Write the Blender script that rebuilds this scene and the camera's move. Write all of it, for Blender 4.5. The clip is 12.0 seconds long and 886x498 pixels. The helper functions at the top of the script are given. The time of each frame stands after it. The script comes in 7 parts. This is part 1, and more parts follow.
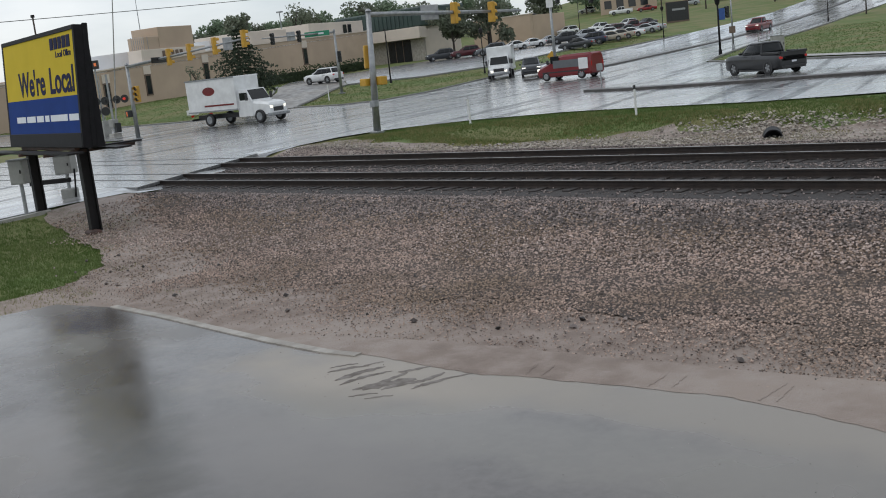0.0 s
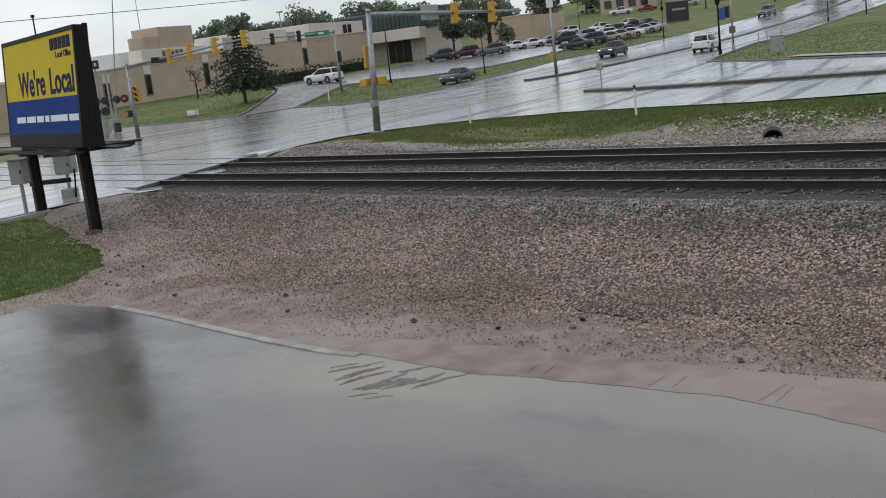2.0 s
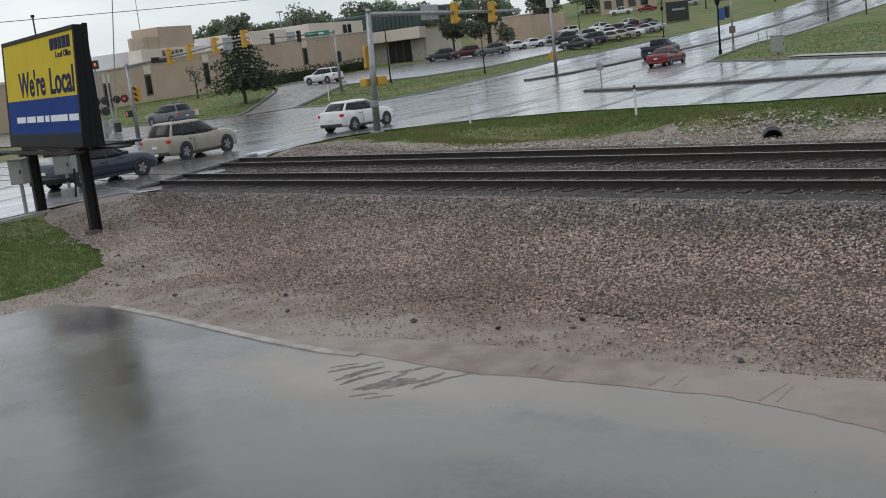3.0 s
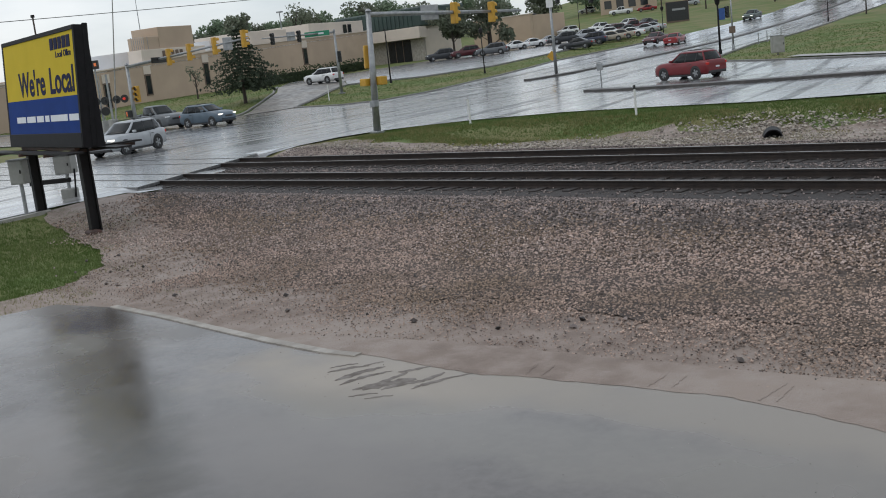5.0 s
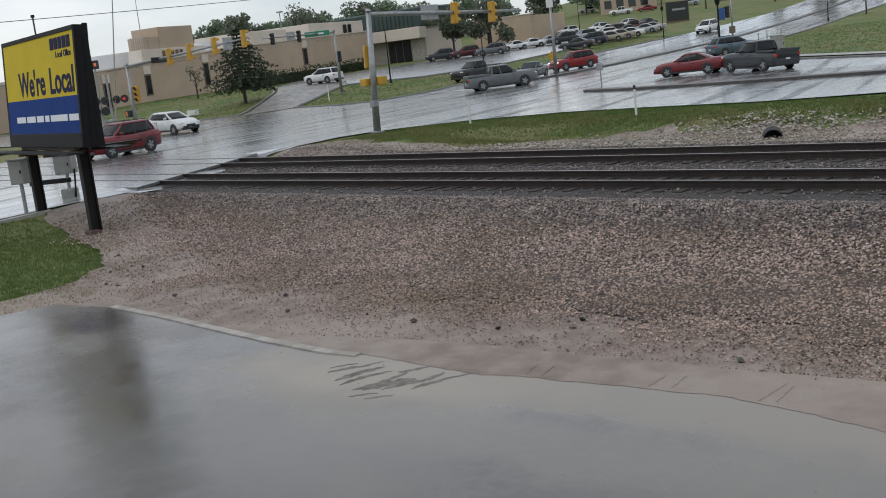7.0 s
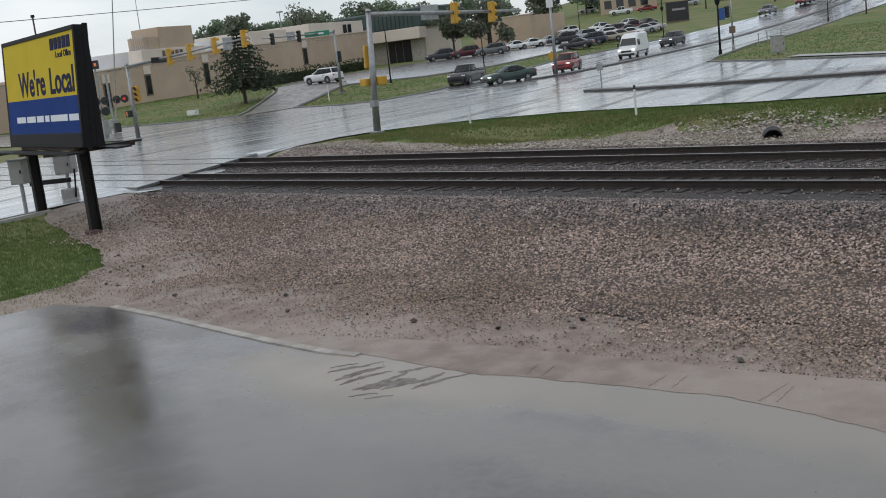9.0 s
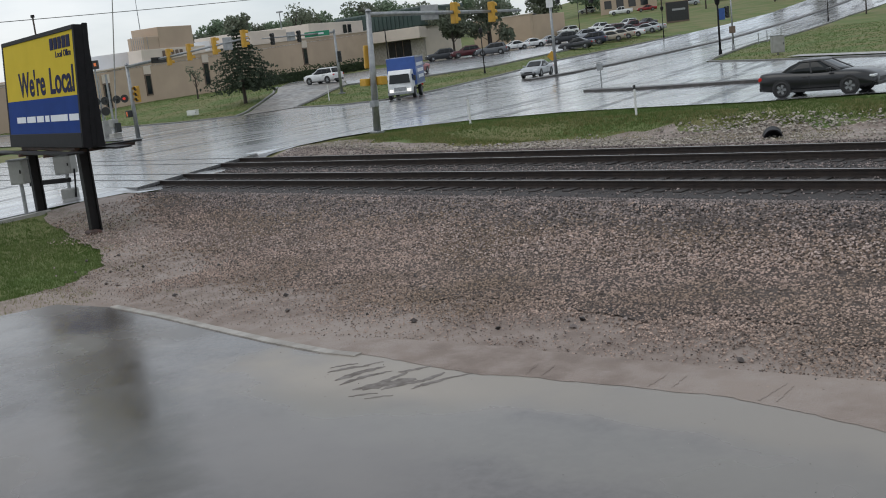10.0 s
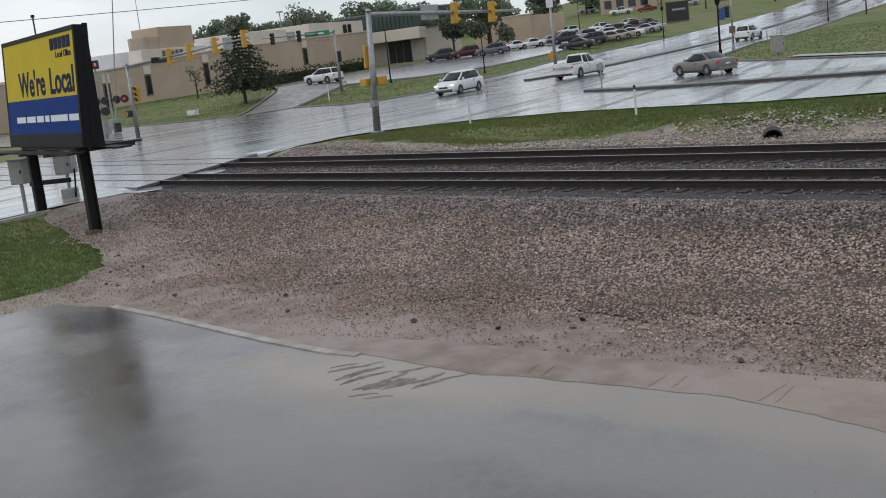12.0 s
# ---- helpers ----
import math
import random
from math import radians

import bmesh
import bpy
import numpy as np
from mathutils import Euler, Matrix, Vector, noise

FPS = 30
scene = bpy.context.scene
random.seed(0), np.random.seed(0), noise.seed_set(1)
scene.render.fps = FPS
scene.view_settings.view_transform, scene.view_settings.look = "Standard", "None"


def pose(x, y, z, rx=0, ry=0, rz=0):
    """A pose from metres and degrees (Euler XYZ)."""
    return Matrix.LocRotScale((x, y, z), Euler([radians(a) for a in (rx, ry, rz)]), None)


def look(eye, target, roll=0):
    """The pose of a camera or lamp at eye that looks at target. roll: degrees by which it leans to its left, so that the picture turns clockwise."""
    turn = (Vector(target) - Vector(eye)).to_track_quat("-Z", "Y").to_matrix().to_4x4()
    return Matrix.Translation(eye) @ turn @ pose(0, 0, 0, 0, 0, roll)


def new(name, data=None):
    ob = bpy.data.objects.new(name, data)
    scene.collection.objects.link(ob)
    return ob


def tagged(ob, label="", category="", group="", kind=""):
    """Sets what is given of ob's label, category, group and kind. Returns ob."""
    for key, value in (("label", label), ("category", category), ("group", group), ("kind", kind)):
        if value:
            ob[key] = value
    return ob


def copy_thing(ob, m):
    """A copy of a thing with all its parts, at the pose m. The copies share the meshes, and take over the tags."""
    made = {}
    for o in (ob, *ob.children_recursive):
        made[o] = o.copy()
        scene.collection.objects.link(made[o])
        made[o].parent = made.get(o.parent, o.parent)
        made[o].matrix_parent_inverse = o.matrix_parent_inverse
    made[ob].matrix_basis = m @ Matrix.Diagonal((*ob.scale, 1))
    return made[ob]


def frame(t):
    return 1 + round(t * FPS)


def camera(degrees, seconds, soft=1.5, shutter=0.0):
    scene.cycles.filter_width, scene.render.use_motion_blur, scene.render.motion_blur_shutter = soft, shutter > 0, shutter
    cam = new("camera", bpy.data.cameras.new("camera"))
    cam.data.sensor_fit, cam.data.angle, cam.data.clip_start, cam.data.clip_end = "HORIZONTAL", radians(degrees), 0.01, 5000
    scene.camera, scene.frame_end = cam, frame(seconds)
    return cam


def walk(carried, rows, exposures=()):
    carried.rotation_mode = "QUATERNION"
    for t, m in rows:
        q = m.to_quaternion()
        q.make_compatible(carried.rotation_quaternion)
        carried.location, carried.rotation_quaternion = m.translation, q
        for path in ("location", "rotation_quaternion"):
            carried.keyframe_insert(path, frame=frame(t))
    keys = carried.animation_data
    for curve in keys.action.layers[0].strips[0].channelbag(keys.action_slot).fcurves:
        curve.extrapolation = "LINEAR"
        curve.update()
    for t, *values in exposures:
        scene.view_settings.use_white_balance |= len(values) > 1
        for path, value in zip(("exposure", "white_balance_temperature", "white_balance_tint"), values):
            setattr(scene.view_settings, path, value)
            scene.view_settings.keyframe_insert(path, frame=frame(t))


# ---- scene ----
cam = camera(45.1, 12.0, soft=1.0)
EYE = Vector((0.0, 0.0, 3.356))
VIEW = Vector((-0.69333, 0.69790, -0.17978))
STAND = look(EYE, EYE + VIEW, -6.59)
walk(cam, [(0.0, STAND), (12.0, STAND)], exposures=[(0.0, 0.24), (12.0, 0.24)])

# ---- sky and light: rainy overcast day ----
world = bpy.data.worlds.new("overcast_sky")
scene.world = world
world.use_nodes = True
wn, wl = world.node_tree.nodes, world.node_tree.links
wn.clear()
w_out = wn.new("ShaderNodeOutputWorld")
w_sky = wn.new("ShaderNodeTexSky")
w_sky.sky_type, w_sky.sun_disc = "NISHITA", False
w_sky.sun_elevation, w_sky.sun_rotation = radians(48), radians(150)
w_co = wn.new("ShaderNodeTexCoord")
w_map = wn.new("ShaderNodeMapping")
w_map.inputs["Scale"].default_value = (1.6, 1.6, 6.0)
w_noise = wn.new("ShaderNodeTexNoise")
w_noise.inputs["Scale"].default_value = 2.2
w_noise.inputs["Detail"].default_value = 6
w_ramp = wn.new("ShaderNodeValToRGB")
w_ramp.color_ramp.elements[0].position, w_ramp.color_ramp.elements[0].color = 0.36, (0.50, 0.56, 0.62, 1)
w_ramp.color_ramp.elements[1].position, w_ramp.color_ramp.elements[1].color = 0.66, (0.86, 0.88, 0.905, 1)
w_b1 = wn.new("ShaderNodeBackground")
w_b2 = wn.new("ShaderNodeBackground")
w_add = wn.new("ShaderNodeAddShader")
w_b1.inputs["Strength"].default_value = 0.02
wl.new(w_co.outputs["Generated"], w_map.inputs["Vector"])
wl.new(w_map.outputs["Vector"], w_noise.inputs["Vector"])
wl.new(w_noise.outputs["Fac"], w_ramp.inputs["Fac"])
# an overcast sky is darker at the horizon than overhead
w_sep = wn.new("ShaderNodeSeparateXYZ")
w_lift = wn.new("ShaderNodeMapRange")
w_lift.interpolation_type = "SMOOTHSTEP"
for key, value in (("From Min", 0.03), ("From Max", 0.55), ("To Min", 0.76), ("To Max", 0.79)):
    w_lift.inputs[key].default_value = value
wl.new(w_co.outputs["Generated"], w_sep.inputs[0])
wl.new(w_sep.outputs["Z"], w_lift.inputs["Value"])
wl.new(w_lift.outputs["Result"], w_b2.inputs["Strength"])
wl.new(w_ramp.outputs["Color"], w_b2.inputs["Color"])
wl.new(w_sky.outputs["Color"], w_b1.inputs["Color"])
wl.new(w_b1.outputs[0], w_add.inputs[0])
wl.new(w_b2.outputs[0], w_add.inputs[1])
wl.new(w_add.outputs[0], w_out.inputs["Surface"])

sun_data = bpy.data.lights.new("sun", "SUN")
sun_data.energy, sun_data.angle, sun_data.color = 0.5, radians(40), (1.0, 0.97, 0.92)
sun = new("sun", sun_data)
sun.matrix_world = look((0, 0, 60), (25, 34, 0))


# ---- materials ----
def mat(name, color, color2=None, rough=0.6, metal=0.0, scale=4.0, bump=0.0, bump_scale=None, rough2=None,
        rough_scale=None, emit=None, coat=0.0, random_value=0.0, island=False, stretch=(1, 1, 1), detail=6.0,
        big=None, big_scale=0.3, spec=0.5, coat_rough=0.05):
    m = bpy.data.materials.new(name)
    m.use_nodes = True
    n, l = m.node_tree.nodes, m.node_tree.links
    b = n["Principled BSDF"]
    b.inputs["Metallic"].default_value = metal
    b.inputs["Roughness"].default_value = rough
    b.inputs["Coat Weight"].default_value = coat
    b.inputs["Coat Roughness"].default_value = coat_rough
    b.inputs["Specular IOR Level"].default_value = spec
    co = n.new("ShaderNodeTexCoord")
    mp = n.new("ShaderNodeMapping")
    mp.inputs["Scale"].default_value = stretch
    l.new(co.outputs["Object"], mp.inputs["Vector"])

    def noise_at(s, d=detail):
        t = n.new("ShaderNodeTexNoise")
        t.inputs["Scale"].default_value = s
        t.inputs["Detail"].default_value = d
        l.new(mp.outputs["Vector"], t.inputs["Vector"])
        return t

    def mix(fac, a, c):
        x = n.new("ShaderNodeMix")
        x.data_type = "RGBA"
        if isinstance(fac, float):
            x.inputs[0].default_value = fac
        else:
            l.new(fac, x.inputs[0])
        for slot, v in ((6, a), (7, c)):
            if isinstance(v, tuple):
                x.inputs[slot].default_value = (*v, 1)
            else:
                l.new(v, x.inputs[slot])
        return x.outputs[2]

    def band(src, lo, hi):
        r = n.new("ShaderNodeMapRange")
        r.inputs["From Min"].default_value, r.inputs["From Max"].default_value = lo, hi
        l.new(src, r.inputs["Value"])
        return r.outputs["Result"]

    if color2 is None:
        color2 = tuple(c * 0.82 for c in color)
    out = mix(band(noise_at(scale).outputs["Fac"], 0.35, 0.65), color, color2)
    if big is not None:
        out = mix(band(noise_at(big_scale, 4).outputs["Fac"], 0.42, 0.62), out, big)
    if random_value:
        src = n.new("ShaderNodeNewGeometry").outputs["Random Per Island"] if island else n.new("ShaderNodeObjectInfo").outputs["Random"]
        hsv = n.new("ShaderNodeHueSaturation")
        l.new(out, hsv.inputs["Color"])
        r = n.new("ShaderNodeMapRange")
        r.inputs["To Min"].default_value, r.inputs["To Max"].default_value = 1 - random_value, 1 + random_value
        l.new(src, r.inputs["Value"])
        l.new(r.outputs["Result"], hsv.inputs["Value"])
        out = hsv.outputs["Color"]
    l.new(out, b.inputs["Base Color"])
    if rough2 is not None:
        r = n.new("ShaderNodeMapRange")
        r.inputs["From Min"].default_value, r.inputs["From Max"].default_value = 0.4, 0.6
        r.inputs["To Min"].default_value, r.inputs["To Max"].default_value = rough, rough2
        l.new(noise_at(rough_scale or scale, 4).outputs["Fac"], r.inputs["Value"])
        l.new(r.outputs["Result"], b.inputs["Roughness"])
    if bump:
        bp = n.new("ShaderNodeBump")
        bp.inputs["Strength"].default_value = bump
        bp.inputs["Distance"].default_value = 0.02
        l.new(noise_at(bump_scale or scale * 4).outputs["Fac"], bp.inputs["Height"])
        l.new(bp.outputs["Normal"], b.inputs["Normal"])
    if emit:
        b.inputs["Emission Color"].default_value = (*emit[:3], 1)
        b.inputs["Emission Strength"].default_value = emit[3]
    return m


M = {}
M["grass"] = mat("grass", (0.10, 0.15, 0.045), (0.14, 0.175, 0.065), 0.8, scale=1.3, bump=0.4, bump_scale=30, big=(0.19, 0.18, 0.085), big_scale=0.22, spec=0.15)
M["blade"] = mat("grass_blade", (0.088, 0.142, 0.036), (0.135, 0.18, 0.062), 0.7, scale=0.6, random_value=0.12, island=True, spec=0.15)
M["blade_dry"] = mat("dry_blade", (0.27, 0.235, 0.11), (0.19, 0.20, 0.075), 0.7, scale=0.5, random_value=0.3, island=True, spec=0.2)
M["road"] = mat("wet_asphalt", (0.25, 0.25, 0.252), (0.16, 0.16, 0.163), 0.13, scale=7, rough2=0.38, rough_scale=1.1, bump=0.05, bump_scale=6, stretch=(1, 0.13, 1), big=(0.36, 0.358, 0.352), big_scale=0.45, coat=1.0, coat_rough=0.17)
M["side_road"] = mat("wet_side_asphalt", (0.085, 0.087, 0.09), (0.06, 0.062, 0.066), 0.08, scale=14, bump=0.08, bump_scale=90, rough2=0.24, rough_scale=0.3, stretch=(0.3, 1, 1), big=(0.11, 0.11, 0.11), big_scale=0.15)
M["drive"] = mat("wet_drive_asphalt", (0.142, 0.128, 0.12), (0.112, 0.101, 0.095), 0.11, scale=9, bump=0.03, bump_scale=120, rough2=0.30, rough_scale=0.45, big=(0.17, 0.152, 0.138), big_scale=0.28)
M["puddle"] = mat("puddle_water", (0.16, 0.15, 0.135), (0.12, 0.115, 0.105), 0.03, scale=3, rough2=0.08, rough_scale=2)
M["lot"] = mat("parking_asphalt", (0.12, 0.12, 0.123), (0.09, 0.09, 0.094), 0.2, scale=6, rough2=0.32, rough_scale=0.4, coat=1.0, coat_rough=0.2)
M["concrete"] = mat("wet_concrete", (0.40, 0.385, 0.35), (0.30, 0.29, 0.265), 0.35, scale=3, bump=0.2, bump_scale=50, rough2=0.6)
M["kerb"] = mat("kerb_concrete", (0.23, 0.225, 0.21), (0.15, 0.15, 0.145), 0.5, scale=5, bump=0.2, bump_scale=40)
M["median"] = mat("median_kerb", (0.085, 0.075, 0.07), (0.05, 0.047, 0.045), 0.4, scale=4, bump=0.2)
M["dirt"] = mat("wet_gravelly_dirt", (0.265, 0.205, 0.17), (0.20, 0.155, 0.13), 0.5, scale=2.5, bump=0.7, bump_scale=45, rough2=0.75, big=(0.295, 0.24, 0.205), big_scale=0.35)
M["mud"] = mat("wet_brown_mud", (0.17, 0.145, 0.125), (0.115, 0.096, 0.082), 0.45, scale=6, rough2=0.7)


def silt_and_reflection_drive():
    """A dark smeared reflection painted on the drive, with silt and paler patches, all with soft ragged edges."""
    m = M["drive"]
    n, l = m.node_tree.nodes, m.node_tree.links
    b = n["Principled BSDF"]
    co = n.new("ShaderNodeTexCoord")
    # the first two entries put the dark mirrored smear into the base colour
    silt_and_reflections = (((-13.6, 6.75), -25.0, (6.6, 0.95), (0.062, 0.054, 0.042), 0.66), ((-10.9, 5.6), -25.0, (4.0, 0.85), (0.062, 0.054, 0.042), 0.66),
              ((-9.7, 8.35), 10.0, (3.6, 1.35), (0.34, 0.30, 0.255), 0.95), ((-5.2, 9.0), 4.0, (6.0, 0.95), (0.28, 0.25, 0.215), 0.75),
              ((-6.5, 7.6), 6.0, (5.5, 1.0), (0.21, 0.195, 0.17), 0.6), ((-15.9, 7.6), -20.0, (1.6, 0.5), (0.22, 0.215, 0.20), 0.6), ((-17.6, 6.2), -20.0, (3.2, 0.7), (0.20, 0.20, 0.20), 0.6))
    for (cx, cy), turn, (lx, ly), tone, most in silt_and_reflections:
        mp = n.new("ShaderNodeMapping")
        mp.vector_type = "TEXTURE"
        mp.inputs["Location"].default_value = (cx, cy, -0.49)
        mp.inputs["Rotation"].default_value = (0, 0, radians(turn))
        mp.inputs["Scale"].default_value = (lx, ly, 5)
        l.new(co.outputs["Object"], mp.inputs["Vector"])
        ln = n.new("ShaderNodeVectorMath")
        ln.operation = "LENGTH"
        l.new(mp.outputs["Vector"], ln.inputs[0])
        nz = n.new("ShaderNodeTexNoise")
        nz.inputs["Scale"].default_value, nz.inputs["Detail"].default_value = 1.3, 5
        l.new(co.outputs["Object"], nz.inputs["Vector"])
        ad = n.new("ShaderNodeMath")
        ad.operation = "MULTIPLY_ADD"
        ad.inputs[1].default_value = 0.9
        l.new(nz.outputs["Fac"], ad.inputs[0])
        l.new(ln.outputs["Value"], ad.inputs[2])
        r = n.new("ShaderNodeMapRange")
        r.interpolation_type = "SMOOTHSTEP"
        for key, v in (("From Min", 0.75), ("From Max", 1.5), ("To Min", most), ("To Max", 0.0)):
            r.inputs[key].default_value = v
        l.new(ad.outputs[0], r.inputs["Value"])
        old = b.inputs["Base Color"].links[0].from_socket
        x = n.new("ShaderNodeMix")
        x.data_type = "RGBA"
        l.new(r.outputs["Result"], x.inputs[0])
        l.new(old, x.inputs[6])
        x.inputs[7].default_value = (*tone, 1)
        l.new(x.outputs[2], b.inputs["Base Color"])
        if tone[0] > 0.25:
            # settled silt is duller than the wet asphalt
            q = n.new("ShaderNodeMix")
            l.new(r.outputs["Result"], q.inputs[0])
            l.new(b.inputs["Roughness"].links[0].from_socket, q.inputs[2])
            q.inputs[3].default_value = 0.5
            l.new(q.outputs[0], b.inputs["Roughness"])


silt_and_reflection_drive()
M["silt"] = mat("washed_silt", (0.27, 0.24, 0.205), (0.21, 0.187, 0.162), 0.22, scale=4, bump=0.2, bump_scale=30, rough2=0.40)
M["ballast_bed"] = mat("ballast_bed", (0.10, 0.073, 0.06), (0.014, 0.010, 0.009), 0.8, scale=26, bump=1.0, bump_scale=40, big=(0.10, 0.075, 0.06), big_scale=0.3)
M["stone"] = mat("ballast_stone", (0.33, 0.243, 0.198), (0.24, 0.175, 0.143), 0.6, scale=0.5, random_value=0.85, island=True, big=(0.20, 0.143, 0.102), big_scale=0.4)
M["stone_pale"] = mat("pale_ballast_stone", (0.40, 0.315, 0.275), (0.30, 0.235, 0.205), 0.6, scale=0.6, random_value=0.6, island=True)
M["stone_dark"] = mat("dark_ballast_stone", (0.225, 0.182, 0.166), (0.10, 0.08, 0.073), 0.55, scale=2.0, random_value=0.98, island=True)
M["riprap"] = mat("riprap_rock", (0.37, 0.335, 0.285), (0.25, 0.22, 0.185), 0.7, scale=2, random_value=0.5, island=True, bump=0.4)
M["tie"] = mat("creosoted_timber", (0.028, 0.021, 0.018), (0.015, 0.012, 0.011), 0.6, scale=8, bump=0.5, stretch=(1, 0.2, 1), random_value=0.3)
M["rail_side"] = mat("rusty_rail_steel", (0.038, 0.027, 0.022), (0.022, 0.016, 0.014), 0.6, metal=0.2, scale=5, bump=0.2)
M["rail_top"] = mat("polished_rail_head", (0.42, 0.40, 0.38), (0.30, 0.28, 0.26), 0.28, metal=0.9, scale=2)
M["track_bed"] = mat("dark_track_bed", (0.045, 0.036, 0.032), (0.022, 0.018, 0.017), 0.7, scale=14, bump=1.0, bump_scale=30)
M["panel"] = mat("crossing_panel", (0.15, 0.15, 0.15), (0.12, 0.12, 0.12), 0.2, scale=6, rough2=0.3, coat=1.0, coat_rough=0.18)
M["black"] = mat("black_paint", (0.012, 0.011, 0.013), (0.008, 0.008, 0.009), 0.6, scale=6, spec=0.2)
M["dark_steel"] = mat("weathered_dark_steel", (0.02, 0.018, 0.018), (0.012, 0.011, 0.011), 0.6, scale=3, bump=0.15, spec=0.25)
M["galv"] = mat("galvanised_steel", (0.36, 0.37, 0.37), (0.26, 0.27, 0.28), 0.42, metal=0.6, scale=4, bump=0.08)
M["grey_box"] = mat("grey_cabinet_paint", (0.33, 0.33, 0.31), (0.26, 0.26, 0.24), 0.5, scale=3, bump=0.1)
M["yellow_sig"] = mat("signal_yellow", (0.55, 0.31, 0.03), (0.46, 0.25, 0.025), 0.45, scale=3)
M["sig_dark"] = mat("signal_black", (0.02, 0.022, 0.022), (0.014, 0.015, 0.016), 0.4, scale=4)
M["orange"] = mat("signal_orange_lamp", (0.7, 0.2, 0.06), (0.6, 0.16, 0.05), 0.4, scale=4, emit=(1.0, 0.2, 0.06, 0.2))
M["red_lamp"] = mat("red_lamp", (0.4, 0.03, 0.02), (0.35, 0.025, 0.02), 0.3, scale=4, emit=(1.0, 0.06, 0.03, 0.25))
M["green_lamp"] = mat("green_lamp", (0.05, 0.5, 0.25), (0.04, 0.4, 0.2), 0.3, scale=4, emit=(0.1, 1.0, 0.4, 0.9))
M["bb_yellow"] = mat("billboard_yellow_vinyl", (0.60, 0.45, 0.04), (0.56, 0.42, 0.036), 0.7, scale=1.2, spec=0.1)
M["bb_blue"] = mat("billboard_blue_vinyl", (0.016, 0.05, 0.215), (0.014, 0.043, 0.19), 0.7, scale=1.2, spec=0.1)
M["bb_ink"] = mat("navy_ink", (0.012, 0.015, 0.06), (0.010, 0.013, 0.05), 0.6, scale=2, spec=0.1)
M["white_ink"] = mat("white_ink", (0.72, 0.74, 0.78), (0.66, 0.68, 0.72), 0.4, scale=2)
M["rust_beam"] = mat("rusty_walkway_steel", (0.10, 0.05, 0.035), (0.05, 0.032, 0.028), 0.6, scale=4, bump=0.2)
M["sign_green"] = mat("street_sign_green", (0.01, 0.22, 0.12), (0.01, 0.19, 0.10), 0.35, scale=4)
M["sign_blue"] = mat("blue_banner", (0.03, 0.09, 0.30), (0.025, 0.075, 0.26), 0.4, scale=4)
M["white_paint"] = mat("white_paint", (0.74, 0.74, 0.72), (0.66, 0.66, 0.64), 0.45, scale=3)
M["road_line"] = mat("worn_road_paint", (0.55, 0.54, 0.50), (0.30, 0.30, 0.29), 0.2, scale=2.5, rough2=0.4)
M["stucco"] = mat("tan_stucco", (0.50, 0.385, 0.29), (0.45, 0.345, 0.26), 0.8, scale=0.5, bump=0.3, bump_scale=12, big=(0.41, 0.32, 0.24), big_scale=0.06)
M["stucco_light"] = mat("pale_stucco", (0.66, 0.58, 0.50), (0.60, 0.53, 0.46), 0.8, scale=0.5, bump=0.2, bump_scale=12)
M["brown_band"] = mat("brown_panel", (0.16, 0.115, 0.085), (0.13, 0.09, 0.07), 0.7, scale=0.8)
M["roof_green"] = mat("dark_green_metal_roof", (0.035, 0.065, 0.055), (0.028, 0.05, 0.045), 0.45, scale=0.6)
M["roof_white"] = mat("white_roof_membrane", (0.78, 0.79, 0.80), (0.72, 0.73, 0.74), 0.6, scale=0.5)
M["glass_dark"] = mat("dark_window_glass", (0.02, 0.024, 0.028), (0.015, 0.018, 0.02), 0.08, scale=2)
M["hedge"] = mat("hedge_leaves", (0.04, 0.058, 0.03), (0.055, 0.075, 0.036), 0.7, scale=1.0, random_value=0.4, island=True, spec=0.2)
M["needles"] = mat("conifer_needles", (0.05, 0.066, 0.046), (0.072, 0.09, 0.062), 0.75, scale=0.8, random_value=0.4, island=True, spec=0.2)
# both leaf colours are paled and greyed to stand for distance haze
M["leaves"] = mat("tree_leaves", (0.17, 0.235, 0.15), (0.215, 0.27, 0.185), 0.7, scale=0.3, random_value=0.3, island=True, spec=0.2)
M["leaves_dark"] = mat("hazed_dark_tree_leaves", (0.15, 0.18, 0.125), (0.19, 0.20, 0.15), 0.75, scale=0.3, random_value=0.35, island=True, spec=0.2)
M["driveway"] = mat("wet_tan_concrete", (0.26, 0.23, 0.20), (0.20, 0.18, 0.155), 0.3, scale=1.5, rough2=0.5, big=(0.17, 0.16, 0.15), big_scale=0.2, bump=0.1)
M["edging"] = mat("pale_wet_edging", (0.40, 0.37, 0.33), (0.27, 0.245, 0.215), 0.45, scale=3, bump=0.3, bump_scale=40, rough2=0.6)
M["brick_wall"] = mat("pale_stone_wall", (0.40, 0.37, 0.33), (0.28, 0.26, 0.235), 0.8, scale=2.5, bump=0.3)


def see_through_leaves(keys, share):
    """Leaves let part of the daylight through."""
    for key in keys:
        n, l = M[key].node_tree.nodes, M[key].node_tree.links
        b, out = n["Principled BSDF"], n["Material Output"]
        tr, mx = n.new("ShaderNodeBsdfTranslucent"), n.new("ShaderNodeMixShader")
        mx.inputs[0].default_value = share
        l.new(b.inputs["Base Color"].links[0].from_socket, tr.inputs["Color"])
        l.new(b.outputs[0], mx.inputs[1])
        l.new(tr.outputs[0], mx.inputs[2])
        l.new(mx.outputs[0], out.inputs["Surface"])


see_through_leaves(("leaves", "leaves_dark", "needles", "hedge", "blade", "blade_dry"), 0.45)


